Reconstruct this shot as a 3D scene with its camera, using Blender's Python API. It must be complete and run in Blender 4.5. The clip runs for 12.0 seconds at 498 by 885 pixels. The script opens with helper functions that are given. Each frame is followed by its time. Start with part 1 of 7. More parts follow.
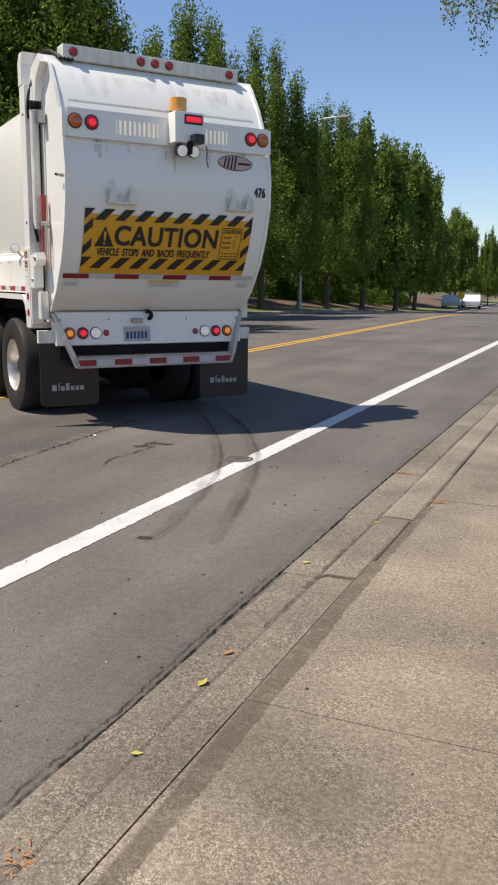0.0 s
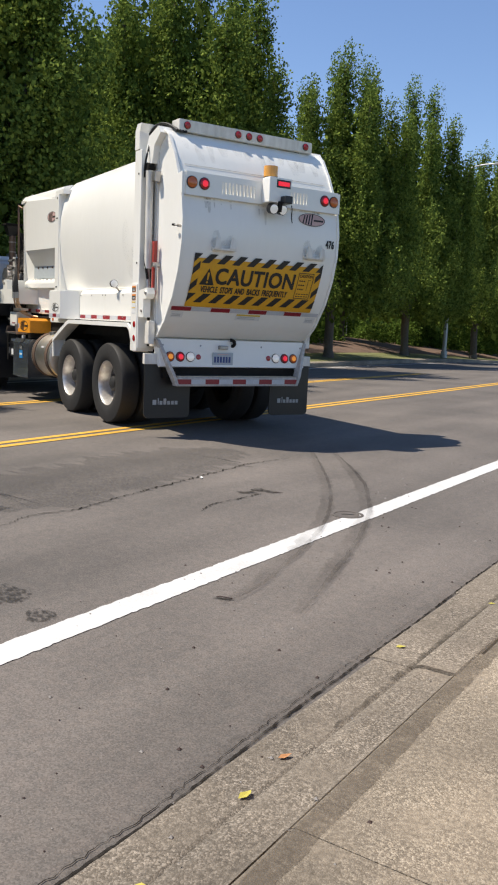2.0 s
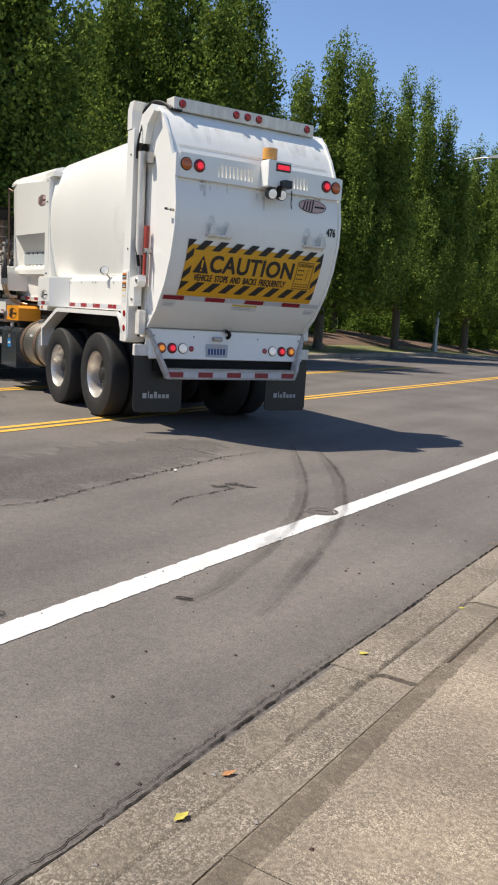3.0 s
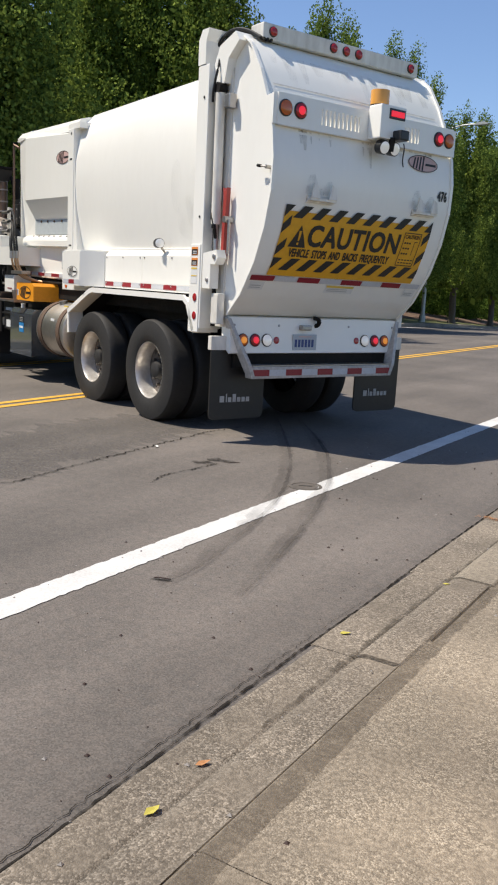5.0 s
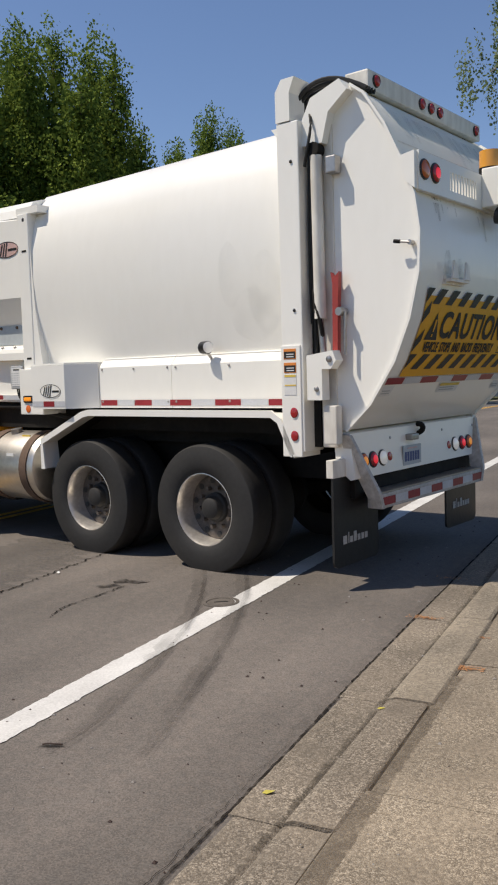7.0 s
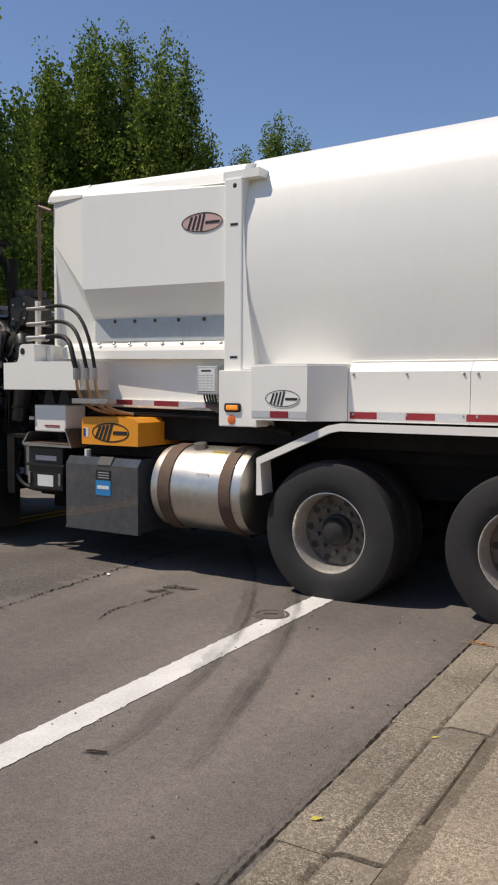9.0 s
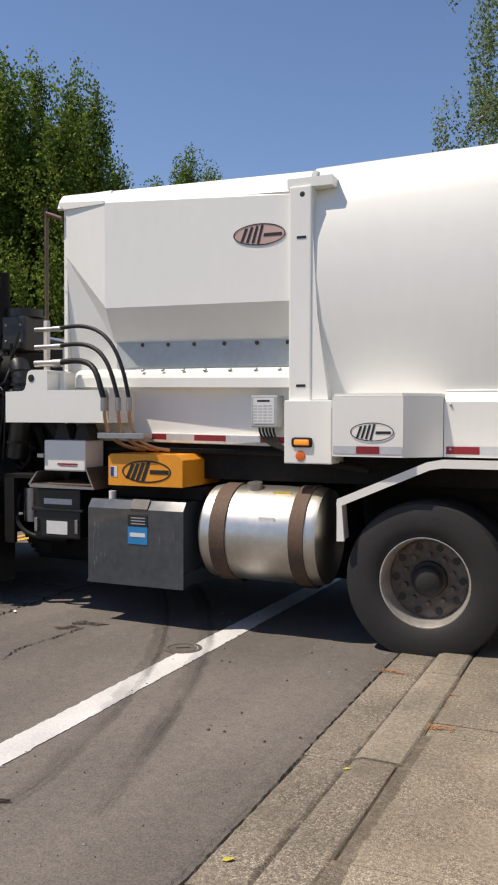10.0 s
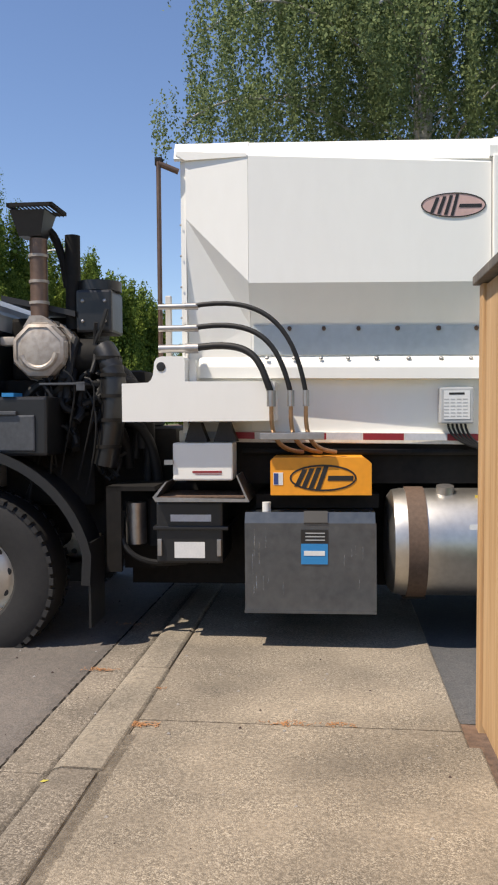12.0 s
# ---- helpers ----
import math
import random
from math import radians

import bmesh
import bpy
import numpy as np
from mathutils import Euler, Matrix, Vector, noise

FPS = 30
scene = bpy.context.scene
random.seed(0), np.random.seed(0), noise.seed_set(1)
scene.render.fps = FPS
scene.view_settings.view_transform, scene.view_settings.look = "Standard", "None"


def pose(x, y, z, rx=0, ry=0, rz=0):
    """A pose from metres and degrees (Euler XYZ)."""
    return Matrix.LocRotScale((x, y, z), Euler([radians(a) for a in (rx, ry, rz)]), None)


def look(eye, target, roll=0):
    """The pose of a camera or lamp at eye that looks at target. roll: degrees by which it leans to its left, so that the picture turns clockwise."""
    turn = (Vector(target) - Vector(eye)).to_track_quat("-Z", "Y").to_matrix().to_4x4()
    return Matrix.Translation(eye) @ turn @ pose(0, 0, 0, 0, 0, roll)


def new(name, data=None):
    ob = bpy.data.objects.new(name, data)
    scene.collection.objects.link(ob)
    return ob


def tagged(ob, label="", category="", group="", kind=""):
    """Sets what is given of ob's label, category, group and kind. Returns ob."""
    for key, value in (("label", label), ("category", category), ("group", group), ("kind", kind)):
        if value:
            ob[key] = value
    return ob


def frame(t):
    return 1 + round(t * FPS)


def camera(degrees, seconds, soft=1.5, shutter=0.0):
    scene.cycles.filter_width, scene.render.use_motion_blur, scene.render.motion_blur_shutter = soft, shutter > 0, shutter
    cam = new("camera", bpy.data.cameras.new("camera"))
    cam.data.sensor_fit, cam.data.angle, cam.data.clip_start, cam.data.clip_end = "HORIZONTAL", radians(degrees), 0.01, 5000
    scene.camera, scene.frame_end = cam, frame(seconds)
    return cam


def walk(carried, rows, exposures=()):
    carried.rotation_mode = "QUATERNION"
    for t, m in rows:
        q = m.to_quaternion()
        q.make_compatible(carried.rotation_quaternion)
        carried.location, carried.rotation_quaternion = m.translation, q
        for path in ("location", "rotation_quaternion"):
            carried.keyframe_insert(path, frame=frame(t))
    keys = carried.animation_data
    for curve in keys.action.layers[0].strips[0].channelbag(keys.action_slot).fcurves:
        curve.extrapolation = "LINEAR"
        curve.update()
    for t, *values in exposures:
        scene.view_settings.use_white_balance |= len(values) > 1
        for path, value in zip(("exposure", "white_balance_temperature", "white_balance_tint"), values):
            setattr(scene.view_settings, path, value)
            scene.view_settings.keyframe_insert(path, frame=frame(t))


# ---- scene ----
cam = camera(33.1, 12.0, soft=2.1)
PATH = [
    (0, (2.93, -6.452, 1.532), (2.143, -4.652, 1.153), 0.3),
    (0.5, (2.912, -6.268, 1.548), (2.112, -4.462, 1.229), -1.4),
    (1, (2.931, -6.135, 1.528), (2.038, -4.375, 1.202), 2.1),
    (1.5, (2.939, -6.025, 1.51), (1.883, -4.357, 1.192), 2.3),
    (2, (2.9, -5.872, 1.502), (1.815, -4.217, 1.216), 2.5),
    (2.5, (2.921, -5.724, 1.502), (1.856, -4.058, 1.201), 4.0),
    (4.5, (2.88, -5.556, 1.511), (1.816, -3.898, 1.164), 1.5),
    (5, (2.897, -5.495, 1.499), (1.862, -3.824, 1.13), 2.9),
    (5.5, (2.818, -5.384, 1.517), (1.838, -3.667, 1.214), 2.5),
    (6, (2.753, -5.182, 1.516), (1.888, -3.392, 1.298), 0.0),
    (6.5, (2.803, -5.058, 1.531), (1.938, -3.262, 1.363), -1.4),
    (8.5, (2.726, -4.922, 1.537), (1.757, -3.176, 1.418), -2.3),
    (9, (2.71, -4.926, 1.536), (1.704, -3.201, 1.414), 0.3),
    (9.5, (2.711, -4.914, 1.542), (1.765, -3.154, 1.457), 0.8),
    (10, (2.719, -4.898, 1.549), (1.894, -3.077, 1.497), 0.1),
    (10.5, (2.724, -4.887, 1.544), (1.967, -3.037, 1.492), -1.2),
    (11, (2.747, -4.878, 1.546), (2.068, -2.997, 1.511), -1.5),
    (11.5, (2.782, -4.817, 1.534), (2.285, -2.881, 1.465), 0.0),
    (12, (2.797, -4.685, 1.529), (2.59, -2.697, 1.46), 0.0),
]
EXPOSURES = [(0, 0.12, 6930, 10), (1.0, 0.23, 6900, 10), (1.5, 0.16, 6880, 10), (2.0, 0.28, 6850, 9), (2.5, 0.29, 6850, 9), (4.5, 0.25, 6850, 9), (5.5, 0.15, 6870, 9), (6.0, 0.05, 6940, 10),
             (6.5, -0.06, 7000, 10), (8.5, -0.22, 7060, 11), (9.5, -0.10, 7060, 11), (10.5, -0.01, 7060, 11), (11.0, 0.02, 7050, 11), (12.0, 0.24, 7050, 11)]
walk(cam, [(t, look(eye, target, roll)) for t, eye, target, roll in PATH], EXPOSURES)

# ---- world, sun, exposure ----
SUN_WAY = Vector((-0.42, -0.27, 0.87)).normalized()      # towards the sun
sky_world = bpy.data.worlds.new("sky")
scene.world = sky_world
sky_world.use_nodes = True
wn = sky_world.node_tree
wn.nodes.clear()
w_out = wn.nodes.new("ShaderNodeOutputWorld")
w_bg = wn.nodes.new("ShaderNodeBackground")
w_sky = wn.nodes.new("ShaderNodeTexSky")
w_sky.sky_type = "NISHITA"
w_sky.sun_disc = False
w_sky.sun_elevation = math.asin(SUN_WAY.z)
w_sky.sun_rotation = math.atan2(SUN_WAY.x, SUN_WAY.y)
w_sky.air_density, w_sky.dust_density, w_sky.ozone_density = 1.0, 0.15, 2.5
w_bg.inputs["Strength"].default_value = 0.113
w_tint = wn.nodes.new("ShaderNodeMix")          # a clear deep-blue summer sky
w_tint.data_type, w_tint.blend_type = "RGBA", "MULTIPLY"
w_tint.inputs["Factor"].default_value = 1.0
w_tint.inputs["B"].default_value = (0.985, 1.05, 1.22, 1)
wn.links.new(w_sky.outputs[0], w_tint.inputs["A"])
wn.links.new(w_tint.outputs["Result"], w_bg.inputs[0])
wn.links.new(w_bg.outputs[0], w_out.inputs[0])
sun_data = bpy.data.lights.new("sun", "SUN")
sun_data.energy, sun_data.angle, sun_data.color = 5.0, radians(0.53), (1.0, 0.94, 0.86)
sun = new("sun", sun_data)
sun.matrix_world = look((0, 0, 30), tuple(Vector((0, 0, 30)) - SUN_WAY))


# ---- materials ----
def material(name, color=(0.8, 0.8, 0.8), rough=0.6, metal=0.0, vary=0.0, scale=4.0, fine=60.0, bump=0.0, dark=None, spots=0.0, emit=0.0, coat=0.0, stretch=(1, 1, 1), spec=0.5):
    """A surface with variation at two scales, in object coordinates (metres)."""
    m = bpy.data.materials.new(name)
    m.use_nodes = True
    nt = m.node_tree
    n, l = nt.nodes, nt.links
    b = n["Principled BSDF"]
    b.inputs["Roughness"].default_value, b.inputs["Metallic"].default_value = rough, metal
    b.inputs["Coat Weight"].default_value = coat
    b.inputs["Specular IOR Level"].default_value = spec
    b.inputs["Base Color"].default_value = (*color, 1)
    if emit:
        b.inputs["Emission Color"].default_value = (*color, 1)
        b.inputs["Emission Strength"].default_value = emit
    if vary or bump or spots:
        tc = n.new("ShaderNodeTexCoord")
        mp = n.new("ShaderNodeMapping")
        mp.inputs["Scale"].default_value = stretch
        l.new(tc.outputs["Object"], mp.inputs[0])
        big, small = n.new("ShaderNodeTexNoise"), n.new("ShaderNodeTexNoise")
        big.inputs["Scale"].default_value, big.inputs["Detail"].default_value = scale, 6
        small.inputs["Scale"].default_value, small.inputs["Detail"].default_value = fine, 4
        for q in (big, small):
            l.new(mp.outputs[0], q.inputs["Vector"])
        add = n.new("ShaderNodeMath")
        add.operation = "ADD"
        l.new(big.outputs[0], add.inputs[0])
        l.new(small.outputs[0], add.inputs[1])
        ramp = n.new("ShaderNodeValToRGB")
        d = dark or tuple(c * 0.6 for c in color)
        lo, hi = tuple(a * vary + c * (1 - vary) for a, c in zip(d, color)), tuple(min(1, c * (1 + 0.25 * vary)) for c in color)
        ramp.color_ramp.elements[0].position, ramp.color_ramp.elements[0].color = 0.32, (*lo, 1)
        ramp.color_ramp.elements[1].position, ramp.color_ramp.elements[1].color = 0.68, (*hi, 1)
        half = n.new("ShaderNodeMath")
        half.operation = "MULTIPLY"
        half.inputs[1].default_value = 0.5
        l.new(add.outputs[0], half.inputs[0])
        l.new(half.outputs[0], ramp.inputs[0])
        col = ramp.outputs[0]
        if spots:
            v = n.new("ShaderNodeTexVoronoi")
            v.inputs["Scale"].default_value = fine * 1.3
            l.new(mp.outputs[0], v.inputs["Vector"])
            hsv = n.new("ShaderNodeSeparateColor")
            l.new(v.outputs["Color"], hsv.inputs[0])
            mr = n.new("ShaderNodeMapRange")
            mr.inputs["To Min"].default_value, mr.inputs["To Max"].default_value = 1 - spots, 1 + spots
            l.new(hsv.outputs[0], mr.inputs[0])
            mul = n.new("ShaderNodeMix")
            mul.data_type, mul.blend_type = "RGBA", "MULTIPLY"
            mul.inputs["Factor"].default_value = 1.0
            l.new(col, mul.inputs["A"])
            l.new(mr.outputs[0], mul.inputs["B"])
            col = mul.outputs["Result"]
        l.new(col, b.inputs["Base Color"])
        rr = n.new("ShaderNodeMapRange")
        rr.inputs["To Min"].default_value, rr.inputs["To Max"].default_value = max(0.03, rough - 0.12 * (vary > 0)), min(1, rough + 0.12)
        l.new(big.outputs[0], rr.inputs[0])
        l.new(rr.outputs[0], b.inputs["Roughness"])
        if bump:
            bp = n.new("ShaderNodeBump")
            bp.inputs["Strength"].default_value, bp.inputs["Distance"].default_value = 0.6, bump
            l.new(add.outputs[0], bp.inputs["Height"])
            l.new(bp.outputs[0], b.inputs["Normal"])
    return m


def leaf_material(name, light, deep, translucent=0.45):
    m = bpy.data.materials.new(name)
    m.use_nodes = True
    nt = m.node_tree
    n, l = nt.nodes, nt.links
    n.clear()
    out, mix = n.new("ShaderNodeOutputMaterial"), n.new("ShaderNodeMixShader")
    a, t, g = n.new("ShaderNodeBsdfDiffuse"), n.new("ShaderNodeBsdfTranslucent"), n.new("ShaderNodeNewGeometry")
    r = n.new("ShaderNodeValToRGB")
    r.color_ramp.elements[0].color, r.color_ramp.elements[1].color = (*deep, 1), (*light, 1)
    l.new(g.outputs["Random Per Island"], r.inputs[0])
    l.new(r.outputs[0], a.inputs[0])
    l.new(r.outputs[0], t.inputs[0])
    mix.inputs[0].default_value = translucent
    l.new(a.outputs[0], mix.inputs[1])
    l.new(t.outputs[0], mix.inputs[2])
    l.new(mix.outputs[0], out.inputs[0])
    return m


def faint(name, color, amount, scale=9.0, lo=0.35, hi=0.65):
    """A thin broken film, such as a rubber mark or an oil stain, that lets the surface below show through."""
    m = bpy.data.materials.new(name)
    m.use_nodes = True
    nt = m.node_tree
    n, l = nt.nodes, nt.links
    n.clear()
    out, mix, tr, df = n.new("ShaderNodeOutputMaterial"), n.new("ShaderNodeMixShader"), n.new("ShaderNodeBsdfTransparent"), n.new("ShaderNodeBsdfDiffuse")
    df.inputs[0].default_value = (*color, 1)
    tc, no, mr = n.new("ShaderNodeTexCoord"), n.new("ShaderNodeTexNoise"), n.new("ShaderNodeMapRange")
    no.inputs["Scale"].default_value, no.inputs["Detail"].default_value = scale, 8
    l.new(tc.outputs["Object"], no.inputs["Vector"])
    mr.inputs["From Min"].default_value, mr.inputs["From Max"].default_value = lo, hi
    mr.inputs["To Max"].default_value = amount
    l.new(no.outputs[0], mr.inputs[0])
    l.new(mr.outputs[0], mix.inputs[0])
    l.new(tr.outputs[0], mix.inputs[1])
    l.new(df.outputs[0], mix.inputs[2])
    l.new(mix.outputs[0], out.inputs[0])
    return m


def asphalt_material(name, base, warm, worn=0.0):
    """Old asphalt: fine aggregate, broad patches, drifting lengthwise wear."""
    m = bpy.data.materials.new(name)
    m.use_nodes = True
    nt = m.node_tree
    n, l = nt.nodes, nt.links
    b = n["Principled BSDF"]
    b.inputs["Roughness"].default_value = 0.85
    b.inputs["Specular IOR Level"].default_value = 0.35
    tc = n.new("ShaderNodeTexCoord")

    def noise_at(scale, detail, stretch=(1, 1, 1)):
        mp, q = n.new("ShaderNodeMapping"), n.new("ShaderNodeTexNoise")
        mp.inputs["Scale"].default_value = stretch
        q.inputs["Scale"].default_value, q.inputs["Detail"].default_value = scale, detail
        l.new(tc.outputs["Object"], mp.inputs[0])
        l.new(mp.outputs[0], q.inputs["Vector"])
        return q.outputs[0]

    broad, streak, grain = noise_at(0.5, 5), noise_at(1.6, 4, (1, 0.12, 1)), noise_at(110, 3)
    vor = n.new("ShaderNodeTexVoronoi")
    vor.inputs["Scale"].default_value = 170
    l.new(tc.outputs["Object"], vor.inputs["Vector"])
    sep = n.new("ShaderNodeSeparateColor")
    l.new(vor.outputs["Color"], sep.inputs[0])
    r = n.new("ShaderNodeValToRGB")
    r.color_ramp.elements[0].position, r.color_ramp.elements[1].position = 0.36, 0.64
    r.color_ramp.elements[0].color, r.color_ramp.elements[1].color = (*base, 1), (*warm, 1)
    mixn = n.new("ShaderNodeMath")
    mixn.operation = "MULTIPLY_ADD"
    mixn.inputs[1].default_value = 0.55
    l.new(broad, mixn.inputs[0])
    sc = n.new("ShaderNodeMath")
    sc.operation = "MULTIPLY"
    sc.inputs[1].default_value = 0.45
    l.new(streak, sc.inputs[0])
    l.new(sc.outputs[0], mixn.inputs[2])
    l.new(mixn.outputs[0], r.inputs[0])
    mr = n.new("ShaderNodeMapRange")
    mr.inputs["To Min"].default_value, mr.inputs["To Max"].default_value = 0.74, 1.27
    l.new(sep.outputs[0], mr.inputs[0])
    mul = n.new("ShaderNodeMix")
    mul.data_type, mul.blend_type = "RGBA", "MULTIPLY"
    mul.inputs["Factor"].default_value = 1
    l.new(r.outputs[0], mul.inputs["A"])
    l.new(mr.outputs[0], mul.inputs["B"])
    mottle = n.new("ShaderNodeValToRGB")
    me = mottle.color_ramp.elements
    me[0].position, me[0].color = 0.36, (0.93, 0.945, 0.955, 1)
    me[1].position, me[1].color = 0.64, (1.07, 1.055, 1.05, 1)
    l.new(noise_at(17, 12), mottle.inputs[0])
    mul2 = n.new("ShaderNodeMix")
    mul2.data_type, mul2.blend_type = "RGBA", "MULTIPLY"
    mul2.inputs["Factor"].default_value = 1
    l.new(mul.outputs["Result"], mul2.inputs["A"])
    l.new(mottle.outputs[0], mul2.inputs["B"])
    l.new(mul2.outputs["Result"], b.inputs["Base Color"])
    bp = n.new("ShaderNodeBump")
    bp.inputs["Strength"].default_value, bp.inputs["Distance"].default_value = 0.5, 0.004
    l.new(grain, bp.inputs["Height"])
    l.new(bp.outputs[0], b.inputs["Normal"])
    return m


def aggregate_material(name, paste, stone, grain):
    """Washed concrete: pale and dark stones in tan paste, with broad smooth areas and pale stains."""
    m = bpy.data.materials.new(name)
    m.use_nodes = True
    nt = m.node_tree
    n, l = nt.nodes, nt.links
    b = n["Principled BSDF"]
    b.inputs["Roughness"].default_value = 0.92
    b.inputs["Specular IOR Level"].default_value = 0.3
    tc = n.new("ShaderNodeTexCoord")
    cells, fine, skin, stain = n.new("ShaderNodeTexVoronoi"), n.new("ShaderNodeTexNoise"), n.new("ShaderNodeTexNoise"), n.new("ShaderNodeTexNoise")
    cells.inputs["Scale"].default_value = grain
    for q, s, d in ((fine, 60, 12), (skin, 5.5, 9), (stain, 1.1, 10)):
        q.inputs["Scale"].default_value, q.inputs["Detail"].default_value = s, d
    for q in (cells, fine, skin, stain):
        l.new(tc.outputs["Object"], q.inputs["Vector"])
    pick = n.new("ShaderNodeSeparateColor")
    l.new(cells.outputs["Color"], pick.inputs[0])
    stones = n.new("ShaderNodeValToRGB")
    e = stones.color_ramp.elements
    e[0].position, e[0].color = 0.0, (*[c * 0.55 for c in paste], 1)
    e[1].position, e[1].color = 1.0, (*stone, 1)
    mid = e.new(0.55)
    mid.color = (*paste, 1)
    l.new(pick.outputs[0], stones.inputs[0])
    show = n.new("ShaderNodeMapRange")
    show.inputs["From Min"].default_value, show.inputs["From Max"].default_value = 0.3, 0.65
    show.inputs["To Min"].default_value, show.inputs["To Max"].default_value = 0.1, 0.85
    l.new(skin.outputs[0], show.inputs[0])
    mix = n.new("ShaderNodeMix")
    mix.data_type = "RGBA"
    mix.inputs["A"].default_value = (*[c * 1.04 for c in paste], 1)
    l.new(show.outputs[0], mix.inputs["Factor"])
    l.new(stones.outputs[0], mix.inputs["B"])
    tone = n.new("ShaderNodeValToRGB")
    t = tone.color_ramp.elements
    t[0].position, t[0].color = 0.34, (0.72, 0.715, 0.70, 1)
    t[1].position, t[1].color = 0.68, (1.33, 1.3, 1.24, 1)
    l.new(stain.outputs[0], tone.inputs[0])
    mul = n.new("ShaderNodeMix")
    mul.data_type, mul.blend_type = "RGBA", "MULTIPLY"
    mul.inputs["Factor"].default_value = 1.0
    l.new(mix.outputs["Result"], mul.inputs["A"])
    l.new(tone.outputs[0], mul.inputs["B"])
    grime = n.new("ShaderNodeMapRange")
    grime.inputs["From Min"].default_value, grime.inputs["From Max"].default_value = 0.3, 0.7
    grime.inputs["To Min"].default_value, grime.inputs["To Max"].default_value = 0.72, 1.28
    l.new(fine.outputs[0], grime.inputs[0])
    mul2 = n.new("ShaderNodeMix")
    mul2.data_type, mul2.blend_type = "RGBA", "MULTIPLY"
    mul2.inputs["Factor"].default_value = 1.0
    l.new(mul.outputs["Result"], mul2.inputs["A"])
    l.new(grime.outputs[0], mul2.inputs["B"])
    l.new(mul2.outputs["Result"], b.inputs["Base Color"])
    bp = n.new("ShaderNodeBump")
    bp.inputs["Strength"].default_value, bp.inputs["Distance"].default_value = 0.5, 0.004
    l.new(cells.outputs["Distance"], bp.inputs["Height"])
    bp.invert = True
    l.new(bp.outputs[0], b.inputs["Normal"])
    return m


def wood_material(name, light, deep):
    m = bpy.data.materials.new(name)
    m.use_nodes = True
    nt = m.node_tree
    n, l = nt.nodes, nt.links
    b = n["Principled BSDF"]
    b.inputs["Roughness"].default_value = 0.75
    tc, mp, no, oi = n.new("ShaderNodeTexCoord"), n.new("ShaderNodeMapping"), n.new("ShaderNodeTexNoise"), n.new("ShaderNodeObjectInfo")
    mp.inputs["Scale"].default_value = (14, 14, 0.7)
    no.inputs["Scale"].default_value, no.inputs["Detail"].default_value, no.inputs["Distortion"].default_value = 1.5, 6, 0.6
    l.new(tc.outputs["Object"], mp.inputs[0])
    l.new(mp.outputs[0], no.inputs["Vector"])
    add = n.new("ShaderNodeMath")
    add.operation = "MULTIPLY_ADD"
    add.inputs[1].default_value = 0.25
    l.new(oi.outputs["Random"], add.inputs[0])
    l.new(no.outputs[0], add.inputs[2])
    r = n.new("ShaderNodeValToRGB")
    r.color_ramp.elements[0].position, r.color_ramp.elements[1].position = 0.38, 0.85
    r.color_ramp.elements[0].color, r.color_ramp.elements[1].color = (*deep, 1), (*light, 1)
    l.new(add.outputs[0], r.inputs[0])
    l.new(r.outputs[0], b.inputs["Base Color"])
    bp = n.new("ShaderNodeBump")
    bp.inputs["Distance"].default_value = 0.003
    l.new(no.outputs[0], bp.inputs["Height"])
    l.new(bp.outputs[0], b.inputs["Normal"])
    return m


def glass_material(name, tint):
    m = bpy.data.materials.new(name)
    m.use_nodes = True
    b = m.node_tree.nodes["Principled BSDF"]
    b.inputs["Base Color"].default_value = (*tint, 1)
    b.inputs["Roughness"].default_value = 0.04
    b.inputs["Transmission Weight"].default_value = 0.6
    return m


M_ASPHALT = asphalt_material("asphalt", (0.101, 0.09, 0.08), (0.174, 0.152, 0.133))
M_ASPHALT_SIDE = asphalt_material("driveway_asphalt", (0.06, 0.06, 0.062), (0.1, 0.098, 0.096))
M_CONCRETE = aggregate_material("sidewalk_concrete", (0.215, 0.184, 0.146), (0.42, 0.37, 0.30), 210)
M_GUTTER = aggregate_material("gutter_concrete", (0.175, 0.151, 0.123), (0.385, 0.338, 0.283), 170)
M_CURB = aggregate_material("kerb_concrete", (0.237, 0.206, 0.165), (0.385, 0.343, 0.285), 220)
M_WHITE_LINE = material("white_road_paint", (0.62, 0.61, 0.585), 0.75, vary=0.65, scale=3, fine=90, bump=0.002, dark=(0.4, 0.39, 0.37))
M_YELLOW_LINE = material("yellow_road_paint", (0.72, 0.40, 0.05), 0.7, vary=0.6, scale=5, fine=70, bump=0.002)
M_GRASS = material("dry_grass", (0.20, 0.19, 0.07), 0.95, vary=0.9, scale=0.7, fine=25, bump=0.03, dark=(0.07, 0.09, 0.03))
M_MULCH = material("bark_mulch", (0.17, 0.105, 0.07), 0.95, vary=0.9, scale=1.0, fine=20, bump=0.03, dark=(0.06, 0.04, 0.03))
M_GROUND = material("far_grass", (0.10, 0.125, 0.045), 0.95, vary=0.8, scale=0.08, fine=3.0, dark=(0.07, 0.11, 0.03))
M_BARK = material("bark", (0.13, 0.11, 0.09), 0.9, vary=0.8, scale=5, fine=40, bump=0.02, stretch=(1, 1, 0.25))
M_BIRCH_BARK = material("birch_bark", (0.55, 0.53, 0.5), 0.8, vary=0.9, scale=4, fine=30, bump=0.01, dark=(0.08, 0.07, 0.06), stretch=(0.3, 0.3, 1.5))
M_LEAF = leaf_material("hornbeam_leaf", (0.27, 0.345, 0.072), (0.062, 0.105, 0.026), 0.25)
